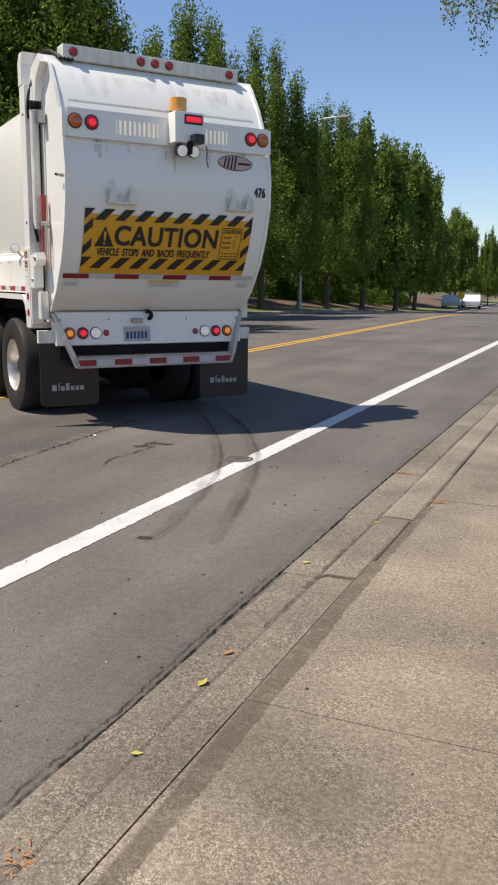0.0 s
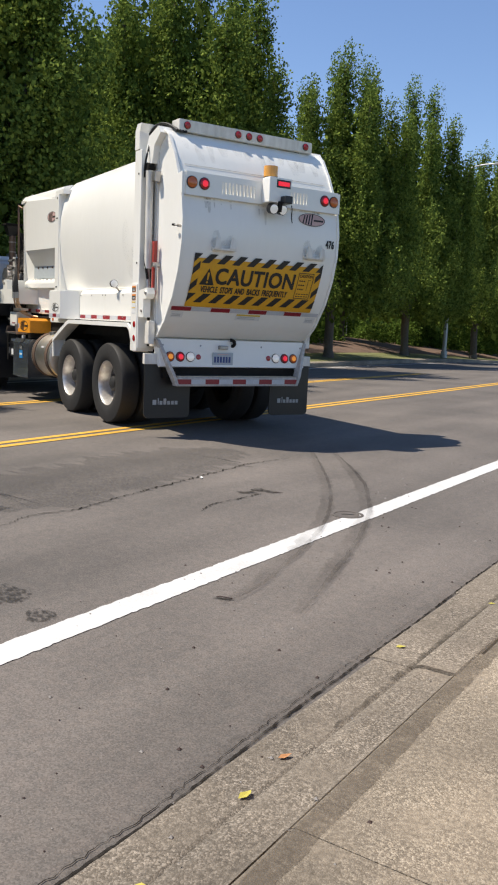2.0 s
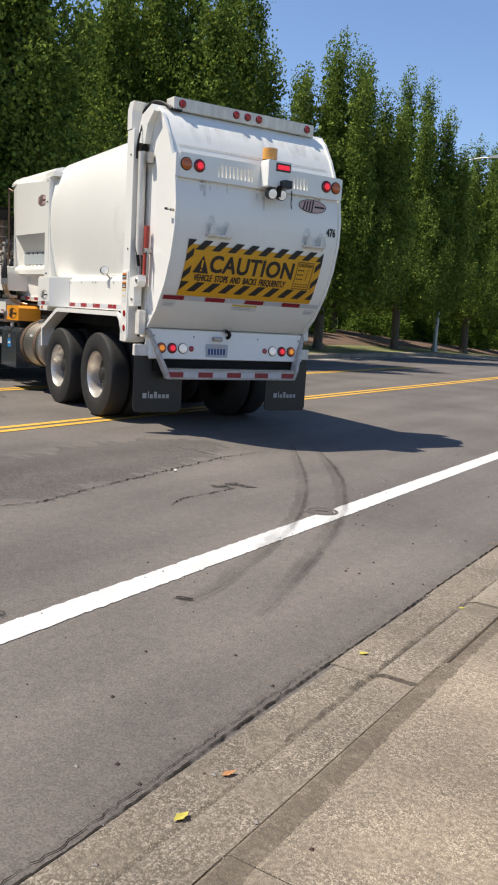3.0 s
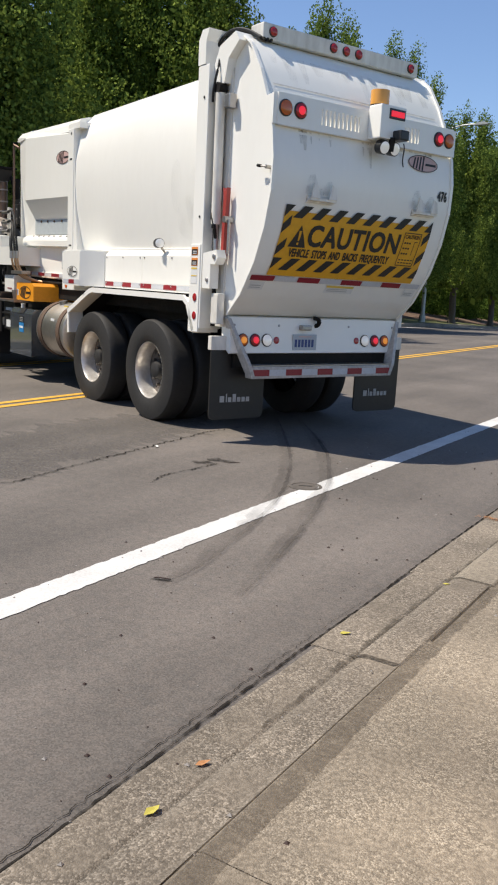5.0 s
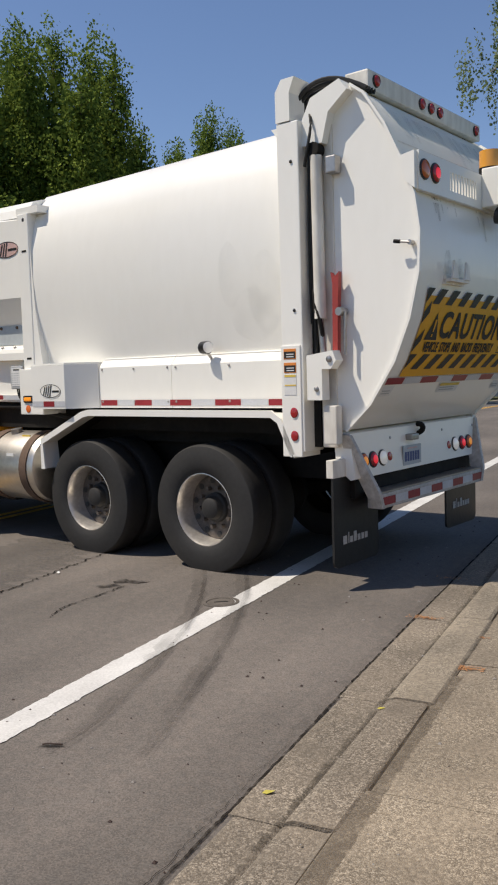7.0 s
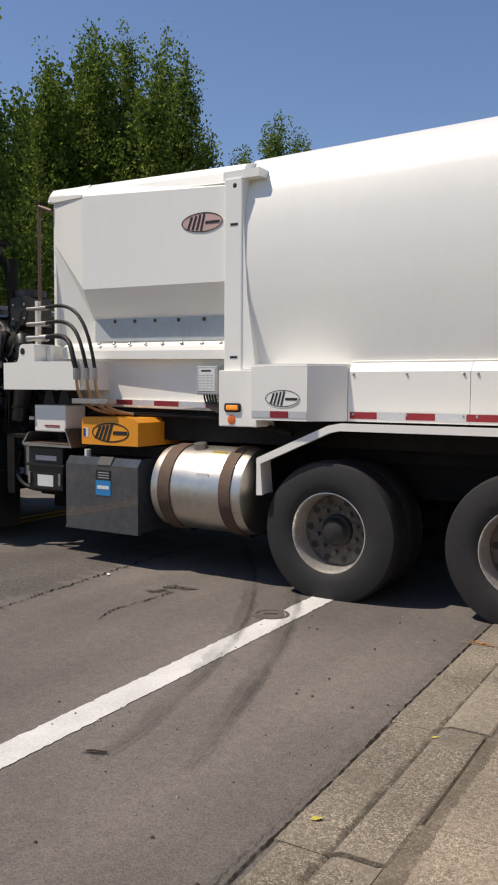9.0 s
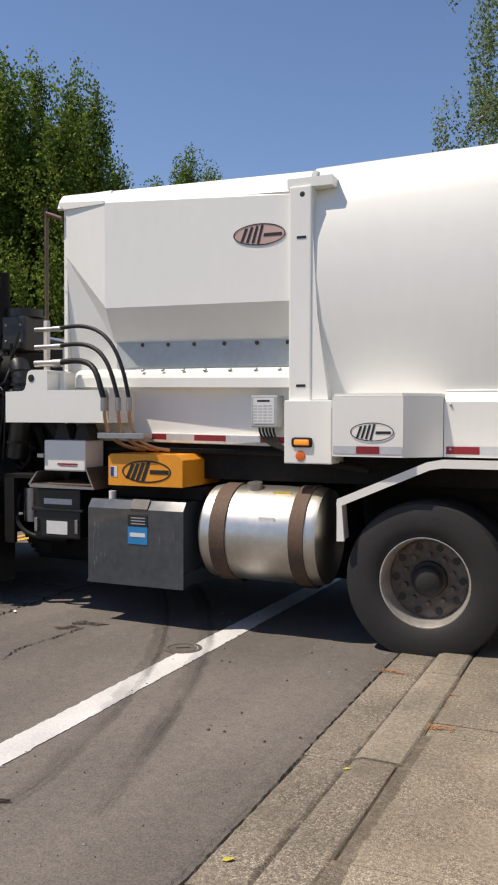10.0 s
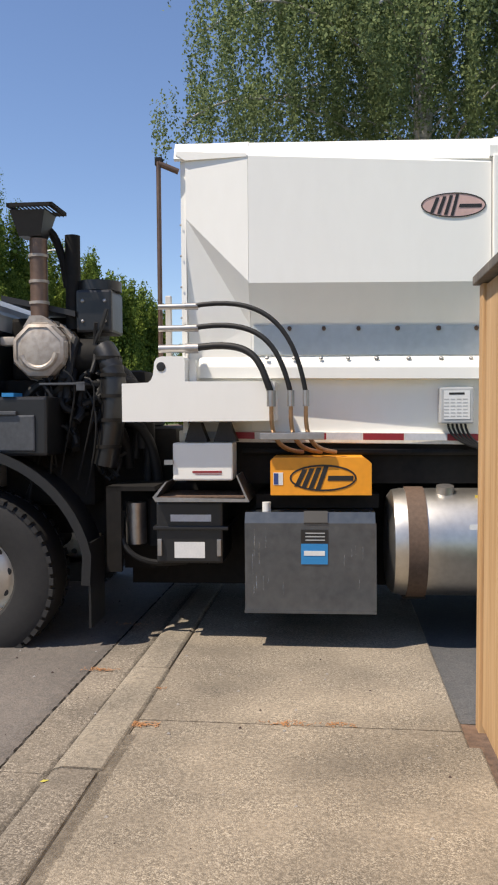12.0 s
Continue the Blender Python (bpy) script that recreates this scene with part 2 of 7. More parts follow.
M_LEAF_BIRCH = leaf_material("birch_leaf", (0.29, 0.35, 0.165), (0.115, 0.16, 0.075), 0.4)
M_LEAF_SHRUB = leaf_material("shrub_leaf", (0.17, 0.25, 0.05), (0.05, 0.095, 0.02), 0.4)
M_LEAF_FAR = leaf_material("far_leaf", (0.16, 0.24, 0.07), (0.06, 0.11, 0.03), 0.4)
M_WOOD = wood_material("cedar_board", (0.6, 0.39, 0.2), (0.4, 0.22, 0.09))
M_WOOD_CAP = wood_material("weathered_cap_board", (0.22, 0.19, 0.16), (0.09, 0.08, 0.07))
M_POLE = material("pole_metal", (0.45, 0.47, 0.46), 0.55, 0.5, vary=0.4, scale=3, fine=40)
M_RUBBER_MARK = faint("rubber_mark", (0.035, 0.032, 0.03), 0.19, 2.0, 0.25, 0.7)
M_RUBBER_EDGE = faint("rubber_rim", (0.025, 0.023, 0.022), 0.28, 2.0, 0.25, 0.7)
M_TAR = faint("tar_crack", (0.02, 0.018, 0.016), 0.9, 11, 0.3, 0.52)
M_CRUMB = faint("crumbled_edge", (0.05, 0.045, 0.04), 0.13, 22)
M_LIP_LINE = faint("dark_lip_line", (0.05, 0.043, 0.035), 0.36, 9, 0.3, 0.6)
M_DAMP = faint("damp_stain", (0.03, 0.028, 0.026), 0.9, 8)
M_PATCH = faint("rough_patch", (0.075, 0.074, 0.073), 0.42, 75, 0.38, 0.66)
M_BROKEN = faint("broken_asphalt", (0.05, 0.048, 0.046), 0.7, 45, 0.42, 0.62)
M_HILL = material("far_hill", (0.12, 0.17, 0.14), 1.0, vary=0.5, scale=0.02, fine=0.2)

M_WHITE = material("white_truck_paint", (0.86, 0.845, 0.785), 0.35, vary=0.07, scale=0.9, fine=14, dark=(0.62, 0.58, 0.5), coat=0.25, stretch=(1, 1, 0.35))
M_WHITE_DIRTY = material("grimy_white_paint", (0.74, 0.72, 0.66), 0.5, vary=0.55, scale=2.2, fine=18, dark=(0.4, 0.35, 0.28), stretch=(1, 1, 0.3))
M_GREY = material("grey_paint", (0.42, 0.43, 0.43), 0.5, vary=0.4, scale=2, fine=20)
M_BLACK = material("black_plastic", (0.010, 0.0102, 0.011), 0.38, vary=0.6, scale=3, fine=25, bump=0.002, dark=(0.022, 0.021, 0.02))
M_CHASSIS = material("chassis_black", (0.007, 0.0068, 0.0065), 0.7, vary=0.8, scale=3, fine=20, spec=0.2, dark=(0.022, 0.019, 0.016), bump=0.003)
M_RUBBER = material("tyre_rubber", (0.021, 0.0208, 0.0205), 0.65, vary=0.7, scale=3, fine=30, spec=0.3, dark=(0.04, 0.038, 0.036), bump=0.002)
M_ALU = material("aluminium", (0.62, 0.59, 0.54), 0.4, 1.0, vary=0.35, scale=2.5, fine=25, dark=(0.4, 0.37, 0.33))
M_RIM = material("wheel_alloy", (0.74, 0.71, 0.66), 0.36, 0.7, vary=0.5, scale=5, fine=30, dark=(0.4, 0.34, 0.28))
M_DISC = material("dusty_brown_wheel_disc", (0.15, 0.125, 0.105), 0.6, 0.4, vary=0.7, scale=6, fine=30, dark=(0.03, 0.026, 0.024))
M_RUST = material("rusty_strap", (0.13, 0.085, 0.06), 0.75, 0.3, vary=0.7, scale=5, fine=40, bump=0.001)
M_STEEL = material("worn_steel", (0.42, 0.4, 0.38), 0.4, 0.9, vary=0.5, scale=4, fine=30)
M_EXH = material("exhaust_steel", (0.46, 0.42, 0.37), 0.55, 0.55, vary=0.6, scale=3, fine=25, dark=(0.22, 0.15, 0.1))
M_EXH_BROWN = material("heat_browned_pipe", (0.2, 0.13, 0.095), 0.5, 0.7, vary=0.6, scale=4, fine=30)
M_ORANGE = material("orange_paint", (0.85, 0.33, 0.02), 0.45, vary=0.25, scale=3, fine=25, dark=(0.5, 0.18, 0.02))
M_SIGN_YELLOW = material("amber_sign", (0.72, 0.36, 0.012), 0.5, vary=0.25, scale=4, fine=30, dark=(0.45, 0.22, 0.03))
M_INK = material("black_ink", (0.018, 0.017, 0.016), 0.5, vary=0.4, scale=6, fine=30)
M_RED_TAPE = material("red_tape", (0.27, 0.018, 0.026), 0.4, vary=0.4, scale=8, fine=60)
M_SILVER_TAPE = material("silver_tape", (0.55, 0.56, 0.58), 0.35, vary=0.3, scale=8, fine=60)
M_RED_LENS = material("red_lens", (0.35, 0.012, 0.015), 0.2, coat=0.5)
M_RED_LIT = material("lit_red_lamp", (0.9, 0.02, 0.04), 0.3, emit=0.55)
M_AMBER_LENS = material("amber_lens", (0.5, 0.11, 0.02), 0.2, coat=0.5)
M_AMBER_LIT = material("lit_amber_lamp", (0.9, 0.3, 0.03), 0.3, emit=0.4)
M_BEACON = material("beacon_amber", (0.75, 0.33, 0.04), 0.25, coat=0.5)
M_CLEAR = material("clear_lens", (0.6, 0.6, 0.6), 0.12, 0.2, emit=0.3)
M_TROWELLED = faint("trowelled_concrete", (0.14, 0.118, 0.095), 0.42, 14, 0.15, 0.55)
M_IRON = material("cast_iron_lid", (0.16, 0.14, 0.12), 0.7, 0.4, vary=0.7, scale=20, fine=80, bump=0.003)
M_PLATE = material("number_plate", (0.42, 0.46, 0.49), 0.4, vary=0.2, scale=20, fine=90)
M_BLUE_BAR = material("blue_print", (0.03, 0.06, 0.2), 0.4)
M_BLUE = material("blue_sticker", (0.02, 0.22, 0.5), 0.4)
M_PAPER = material("white_label", (0.72, 0.72, 0.7), 0.6, vary=0.2, scale=20, fine=90)
M_FLAP_PRINT = material("faded_flap_print", (0.42, 0.42, 0.41), 0.6, vary=0.5, scale=15, fine=60, dark=(0.16, 0.16, 0.16))
M_YELLOW_LABEL = material("yellow_label", (0.7, 0.5, 0.08), 0.5)
M_ORANGE_LABEL = material("orange_label", (0.75, 0.25, 0.05), 0.5)
M_RED_STEEL = material("red_strut", (0.36, 0.045, 0.035), 0.5, vary=0.4, scale=5, fine=40)
# bluish grey puts the recess's sky-lit shade into the panel's colour
M_RECESS_SHADE = material("recess_shade_blue", (0.47, 0.51, 0.52), 0.5, vary=0.3, scale=2, fine=20)
M_BUMPER = material("scuffed_bumper_paint", (0.52, 0.5, 0.47), 0.5, vary=0.7, scale=5, fine=30, dark=(0.22, 0.2, 0.18))
M_SOOT = faint("soot_streak", (0.2, 0.19, 0.18), 0.16, 5, 0.35, 0.75)
M_STREAK = faint("rusty_streak", (0.2, 0.16, 0.09), 0.38, 6, 0.3, 0.7)
M_BODY_SMUDGE = faint("body_smudge", (0.3, 0.3, 0.27), 0.07, 4, 0.35, 0.75)
M_LOGO_PINK = material("faded_logo_field", (0.6, 0.4, 0.36), 0.5, vary=0.3, scale=8, fine=40)
M_TANK_GREY = material("scuffed_grey_cover", (0.035, 0.042, 0.05), 0.15, 0.0, vary=0.6, scale=2.2, fine=18, dark=(0.1, 0.108, 0.115), coat=0.9)
M_HATCH = material("worn_grey_plastic", (0.075, 0.08, 0.086), 0.5, vary=0.5, scale=5, fine=40, dark=(0.03, 0.032, 0.035))
M_SCRATCH = faint("pale_scratch", (0.4, 0.42, 0.43), 0.4, 30, 0.4, 0.65)
M_HOSE = material("hydraulic_hose", (0.016, 0.016, 0.016), 0.55, spec=0.3, vary=0.5, scale=20, fine=80)
M_BRASS = material("hose_fitting", (0.5, 0.33, 0.2), 0.4, 0.8, vary=0.5, scale=12, fine=60)
M_WINDOW = glass_material("cab_glass", (0.06, 0.07, 0.08))
M_CAB = material("grey_white_cab_paint", (0.62, 0.66, 0.7), 0.35, vary=0.15, scale=1, fine=15, coat=0.3)
M_CAR_SILVER = material("silver_car_paint", (0.5, 0.5, 0.49), 0.35, 0.0, coat=0.2)
M_CAR_WHITE = material("white_car_paint", (0.75, 0.76, 0.78), 0.25, coat=0.5)
M_ROAD_SIGN = material("yellow_road_sign", (0.8, 0.5, 0.02), 0.5)
M_LEAF_YELLOW = material("fallen_yellow_leaf", (0.46, 0.4, 0.07), 0.7)
M_LEAF_ORANGE = material("fallen_orange_litter", (0.43, 0.2, 0.08), 0.8, vary=0.5, scale=20, fine=90)
M_STICK = material("dark_twig", (0.05, 0.03, 0.025), 0.8)
M_PEBBLE = material("road_grit", (0.3, 0.28, 0.26), 0.9, vary=0.6, scale=30, fine=90)


# ---- mesh helpers ----
def part(name, bm, mat, parent=None, label="", smooth=False, kind=""):
    me = bpy.data.meshes.new(name)
    bm.normal_update()
    bm.to_mesh(me)
    bm.free()
    me.materials.append(mat)
    if smooth:
        for p in me.polygons:
            p.use_smooth = True
        me.set_sharp_from_angle(angle=radians(38))
    ob = new(name, me)
    if parent:
        deep = parent.parent and parent.parent.parent      # no piece goes deeper than a part of a part
        ob.parent = parent.parent if deep else parent
    return tagged(ob, label, kind=kind)


def mesh_object(name, verts, faces, mat, parent=None, label="", kind=""):
    me = bpy.data.meshes.new(name)
    me.from_pydata(verts, [], faces)
    me.materials.append(mat)
    me.update()
    ob = new(name, me)
    if parent:
        ob.parent = parent
    return tagged(ob, label, kind=kind)


def thing(name, label, category, group="", at=None):
    e = new(name)
    if at is not None:
        e.matrix_world = at
    return tagged(e, label, category, group)


def box(bm, x0, x1, y0, y1, z0, z1, bevel=0.0, seg=2):
    r = bmesh.ops.create_cube(bm, size=1, matrix=Matrix.Translation(((x0 + x1) / 2, (y0 + y1) / 2, (z0 + z1) / 2)) @ Matrix.Diagonal((abs(x1 - x0), abs(y1 - y0), abs(z1 - z0), 1)))
    if bevel:
        edges = list({e for v in r["verts"] for e in v.link_edges})
        bmesh.ops.bevel(bm, geom=edges, offset=bevel, segments=seg, affect="EDGES", profile=0.6)
    return bm


def boxes(*dims, bevel=0.0):
    bm = bmesh.new()
    for d in dims:
        box(bm, *d, bevel=bevel)
    return bm


def rod(bm, a, b, r, seg=12, r2=None):
    a, b = Vector(a), Vector(b)
    d = b - a
    m = Matrix.Translation((a + b) / 2) @ d.to_track_quat("Z", "Y").to_matrix().to_4x4()
    bmesh.ops.create_cone(bm, cap_ends=True, segments=seg, radius1=r, radius2=r if r2 is None else r2, depth=d.length, matrix=m)
    return bm


def rods(*items, seg=12):
    bm = bmesh.new()
    for it in items:
        rod(bm, *it, seg=seg)
    return bm


def prism(bm, outline, axis, lo, hi):
    """A closed outline (two coordinates in order) drawn out along an axis from lo to hi."""
    def at(p, c):
        q = list(p)
        q.insert(axis, c)
        return q
    a = [bm.verts.new(at(p, lo)) for p in outline]
    b = [bm.verts.new(at(p, hi)) for p in outline]
    n = len(outline)
    bm.faces.new(a)
    bm.faces.new(b[::-1])
    for i in range(n):
        j = (i + 1) % n
        bm.faces.new((a[j], a[i], b[i], b[j]))
    bmesh.ops.recalc_face_normals(bm, faces=bm.faces)
    return bm


def strip(bm, path, axis, lo, hi, thick):
    """A bent plate: an open path in two coordinates with a thickness, drawn out along an axis."""
    n = len(path)
    inner = []
    for i, p in enumerate(path):
        a, b = Vector(path[max(0, i - 1)]), Vector(path[min(n - 1, i + 1)])
        d = (b - a).normalized()
        inner.append((p[0] - d.y * thick, p[1] + d.x * thick))
    return prism(bm, list(path) + inner[::-1], axis, lo, hi)


def pipe(bm, pts, r, seg=10):
    """A round pipe or hose along a smooth path."""
    pts = [Vector(p) for p in pts]
    n, rings = len(pts), []
    for i, p in enumerate(pts):
        d = (pts[min(n - 1, i + 1)] - pts[max(0, i - 1)]).normalized()
        s = d.cross(Vector((0.3, 0.2, 0.93))).normalized()
        u = s.cross(d)
        rings.append([bm.verts.new(p + r * (s * math.cos(k * math.tau / seg) + u * math.sin(k * math.tau / seg))) for k in range(seg)])
    for a, b in zip(rings, rings[1:]):
        for k in range(seg):
            bm.faces.new((a[k], a[(k + 1) % seg], b[(k + 1) % seg], b[k]))
    bm.faces.new(rings[0][::-1])
    bm.faces.new(rings[-1])
    return bm


def curve_pts(a, b, c, d, n=14):
    a, b, c, d = map(Vector, (a, b, c, d))
    return [a * (1 - s) ** 3 + b * 3 * s * (1 - s) ** 2 + c * 3 * s * s * (1 - s) + d * s ** 3 for s in (i / n for i in range(n + 1))]


def lathe(bm, profile, seg=40, axis="X", caps=True):
    """Turns (radius, along) round an axis through the origin."""
    rings = []
    for r, x in profile:
        ring = []
        for k in range(seg):
            c, s = math.cos(k * math.tau / seg), math.sin(k * math.tau / seg)
            ring.append(bm.verts.new((x, r * c, r * s) if axis == "X" else (r * c, r * s, x)))
        rings.append(ring)
    for a, b in zip(rings, rings[1:]):
        for k in range(seg):
            bm.faces.new((a[k], b[k], b[(k + 1) % seg], a[(k + 1) % seg]))
    for ring, p in ((rings[0], profile[0]), (rings[-1], profile[-1])):
        if caps and p[0] > 0.001:
            bm.faces.new(ring)
    bmesh.ops.recalc_face_normals(bm, faces=bm.faces)
    return bm


def text_outline(words, size, squeeze=1.0, spread=1.0, bold=0.0):
    """The filled letters of a word as flat triangles: points (u, v) round the middle, and faces."""
    cu = bpy.data.curves.new("lettering", "FONT")
    cu.body, cu.size, cu.align_x, cu.align_y = words, size, "CENTER", "CENTER"
    cu.space_character, cu.resolution_u, cu.offset = spread, 3, bold
    ob = new("lettering", cu)
    me = bpy.data.meshes.new_from_object(ob.evaluated_get(bpy.context.evaluated_depsgraph_get()))
    pts = [(v.co.x * squeeze, v.co.y) for v in me.vertices]
    faces = [tuple(p.vertices) for p in me.polygons]
    bpy.data.objects.remove(ob)
    bpy.data.curves.remove(cu)
    bpy.data.meshes.remove(me)
    return pts, faces


# ---- ground, road, pavements ----
def fall(y):
    """The road runs level past the camera and dips gently further on."""
    s = min(1.0, max(0.0, (y - 28.0) / 47.0))
    return -1.25 * s * s * (3 - 2 * s)


YS = [-60, -40, -25, -15, -10] + [y * 2.0 for y in range(-4, 15)] + [30 + 3 * k for k in range(25)] + [120, 150]


def road_z(x):
    """The road is a little crowned."""
    return float(np.interp(x, [-11.55, -9, -6.2, -4.3, -2.0, 0.0], [0.0, 0.02, 0.05, 0.05, 0.025, 0.0]))


def ribbon(name, xs, mat, label, ys=YS, lift=0.0, parent=None, kind="structure", heights=None):
    """A sheet along the road: points across (x, z above the road) carried along y."""
    verts, faces = [], []
    for y in ys:
        for x, z in xs:
            verts.append((x, y, fall(y) + z + lift))
    w = len(xs)
    for i in range(len(ys) - 1):
        for j in range(w - 1):
            a = i * w + j
            faces.append((a, a + 1, a + w + 1, a + w))
    ob = mesh_object(name, verts, faces, mat, parent)
    return tagged(ob, label, kind=kind)


# one sheet to the horizon; it rises as a bank on the far side and lies under everything else
far_xs = [(-1500, 4), (-300, 3), (-90, 1.6), (-40, 1.3), (-22, 0.95), (-18, 0.75), (-15, 0.3), (-12.6, 0.13), (-12.0, -0.1), (-11.0, -0.14), (2.5, -0.14), (3.6, -0.14), (9, -0.12), (40, -0.1), (300, 0.5), (1500, 3)]
ground = ribbon("ground", far_xs, M_GROUND, "wide grassy ground reaching to the horizon", ys=[-1500, -300] + YS + [200, 300, 1500])
for v in ground.data.vertices:
    if v.co.y > 160:
        v.co.z = -3.0
ROAD_X = (-11.55, -9, -7.5, -6.2, -5.2, -4.3, -3.2, -2.0, -1.0, 0.0, 1.43)
ribbon("road", [(x, road_z(x)) for x in ROAD_X], M_ASPHALT, "worn grey asphalt road with faded tyre tracks")
ribbon("verge", [(-12.05, 0.145), (-13.0, 0.16), (-14.6, 0.28)], M_GRASS, "dry mown grass verge behind the far kerb")
ribbon("planting_bank", [(-14.6, 0.285), (-16.5, 0.62), (-19.5, 0.95), (-22.0, 1.1)], M_MULCH, "sloping planting bank covered with brown bark mulch")
ribbon("far_kerb", [(-11.56, -0.05), (-11.58, 0.13), (-11.62, 0.15), (-12.06, 0.155), (-12.07, 0.0)], M_CURB, "pale concrete kerb along the far side of the road")

near_ys = sorted(set([y for y in YS if not -7 < y < 12] + [-7 + 0.03 * k for k in range(634)]))
white_line = ribbon("edge_line", [(0.0, 0.004), (0.03, 0.004), (0.15, 0.004), (0.18, 0.004)], M_WHITE_LINE, "solid white painted edge line, scuffed by tyres", ys=near_ys)
edge_rng = random.Random(4)
for k, v in enumerate(white_line.data.vertices):
    if k % 4 in (0, 3):
        v.co.x += edge_rng.gauss(0, 0.003)
for x, name in ((-4.22, "centre_line"), (-4.42, "centre_line"), (-7.52, "centre_line"), (-7.72, "centre_line")):
    z = road_z(x) + 0.002
    ys = [y for y in YS if x > -5 or y <= 20] + ([20.5] if x < -5 else [])
    ribbon(name, [(x - 0.055, z + 0.003), (x + 0.055, z + 0.003)], M_YELLOW_LINE, "solid yellow painted centre line", ys=sorted(set(ys)))
ribbon("edge_line", [(-11.05, 0.012), (-10.93, 0.012)], M_WHITE_LINE, "thin white edge line by the far kerb")

# gutter, sloped lip and walk, cast in lengths with open joints
gutter_ends = [-12.0, -9.6, -7.2, -5.05, -2.48, -1.3, 0.1, 2.6, 5.2, 7.8, 10.4, 14, 18, 22, 26, 30]
walk_joints = [-11.0, -9.2, -7.4, -5.6, -3.86, -2.17, -0.89, -0.70, 1.2, 3.0, 4.8, 6.6, 8.4, 10.2, 13, 16, 20, 25, 30]


def slab(name, outline, y0, y1, mat, parent):
    """A cast length with softened upper edges; outline is its section across the road, from the left."""
    bm = bmesh.new()
    prism(bm, outline + [(outline[-1][0], -0.12), (outline[0][0], -0.12)], 1, y0, y1)
    return part(name, bm, mat, parent)


SEAM_LINE = [(1.408, -12), (1.408, -4.5), (1.424, -4.1), (1.39, -3.1), (1.382, -1.85), (1.362, -1.05), (1.356, -0.2), (1.35, 30)]


def build_walk():
    rng = random.Random(3)
    base = ribbon("pavement", [(1.44, -0.012), (3.39, -0.012)], M_GUTTER, "exposed aggregate concrete pavement with a shallow gutter", ys=[-12, -8, -4, 0, 4, 8, 12, 16, 20, 24, 28, 30])
    ribbon("joint_sand", [(1.86, 0.023), (3.38, 0.023)], M_GUTTER, "gritty sand in the joints of the walk", ys=[-12, -6, 0, 6, 12, 18, 24, 30])
    left = lambda y: float(np.interp(y, [q[1] for q in SEAM_LINE], [q[0] for q in SEAM_LINE]))
    rise = lambda y: float(np.interp(y, [-3.4, -2.2, -1.2, 2.0], [0.3, 0.7, 1.0, 1.0]))       # the lip stands higher further on
    for a, b in zip(gutter_ends, gutter_ends[1:]):
        dz = rng.uniform(-0.001, 0.001)
        x = left((a + b) / 2)
        slab("gutter_slab", [(x, 0.003 + dz), (x + 0.014, 0.008 + dz), (1.585, 0.006 + dz), (1.60, 0.0 + dz)], a + 0.004, b - 0.004, M_GUTTER, base)
    for a, b in zip(gutter_ends, gutter_ends[1:]):
        h, e = rise((a + b) / 2), float(np.interp((a + b) / 2, [-3, -1.8, -0.6, 1.0], [1.787, 1.805, 1.835, 1.82]))
        slab("kerb_lip", [(1.602, 0.004), (1.612, 0.004 + 0.026 * h), (1.65, 0.012 + 0.03 * h), (e - 0.018, 0.012 + 0.028 * h), (e, 0.028)], a + 0.004, b - 0.004, M_CURB if b > -1.2 else M_GUTTER, base)
    for a, b in zip(walk_joints, walk_joints[1:]):
        dz = rng.uniform(-0.002, 0.002)
        e = float(np.interp((a + b) / 2, [-3, -1.8, -0.6, 1.0], [1.7885, 1.8065, 1.8365, 1.8215]))
        edge = 3.452 if b < -0.75 else 3.40
        slab("paving_slab", [(e, 0.022 + dz), (e + 0.015, 0.029 + dz), (edge - 0.07, 0.030 + dz), (edge - 0.01, 0.030 + dz), (edge, 0.022 + dz)], a + 0.002, b - 0.002, M_CONCRETE, base)


build_walk()
band_ys = [-6.5 + 0.04 * k for k in range(141)]
edge_band = ribbon("edge_band", [(1.786, 0.0352), (1.8, 0.0345), (1.87, 0.0338)], M_TROWELLED, "smooth trowelled band along the walk", ys=band_ys)
for k, v in enumerate(edge_band.data.vertices):
    if k % 3 < 2:
        v.co.x += float(np.interp(v.co.y, [-6.5, -4.6, -3.8, -2.3, -1.5, -0.9], [0.05, 0.04, 0.008, 0.006, 0.03, 0.055])) - (0.004 if k % 3 == 0 else 0)
    else:
        v.co.x = float(np.interp(v.co.y, [-6.5, -4.6, -3.4, -2.4, -1.4, -0.9], [1.897, 1.895, 1.882, 1.872, 1.872, 1.875])) + 0.003 * math.sin(v.co.y * 7) + edge_rng.gauss(0, 0.003)
ribbon("soil_strip", [(3.40, 0.012), (4.4, 0.0)], M_MULCH, "bare brown soil along the foot of the fence", ys=[-12, -6, -0.555])
driveway = tagged(mesh_object("driveway", [(3.40, -0.55, 0.012), (16, -0.55, 0.03), (16, 9, 0.03), (3.40, 9, 0.012)], [(0, 1, 2, 3)], M_ASPHALT_SIDE), "dark asphalt driveway beside the pavement", kind="structure")


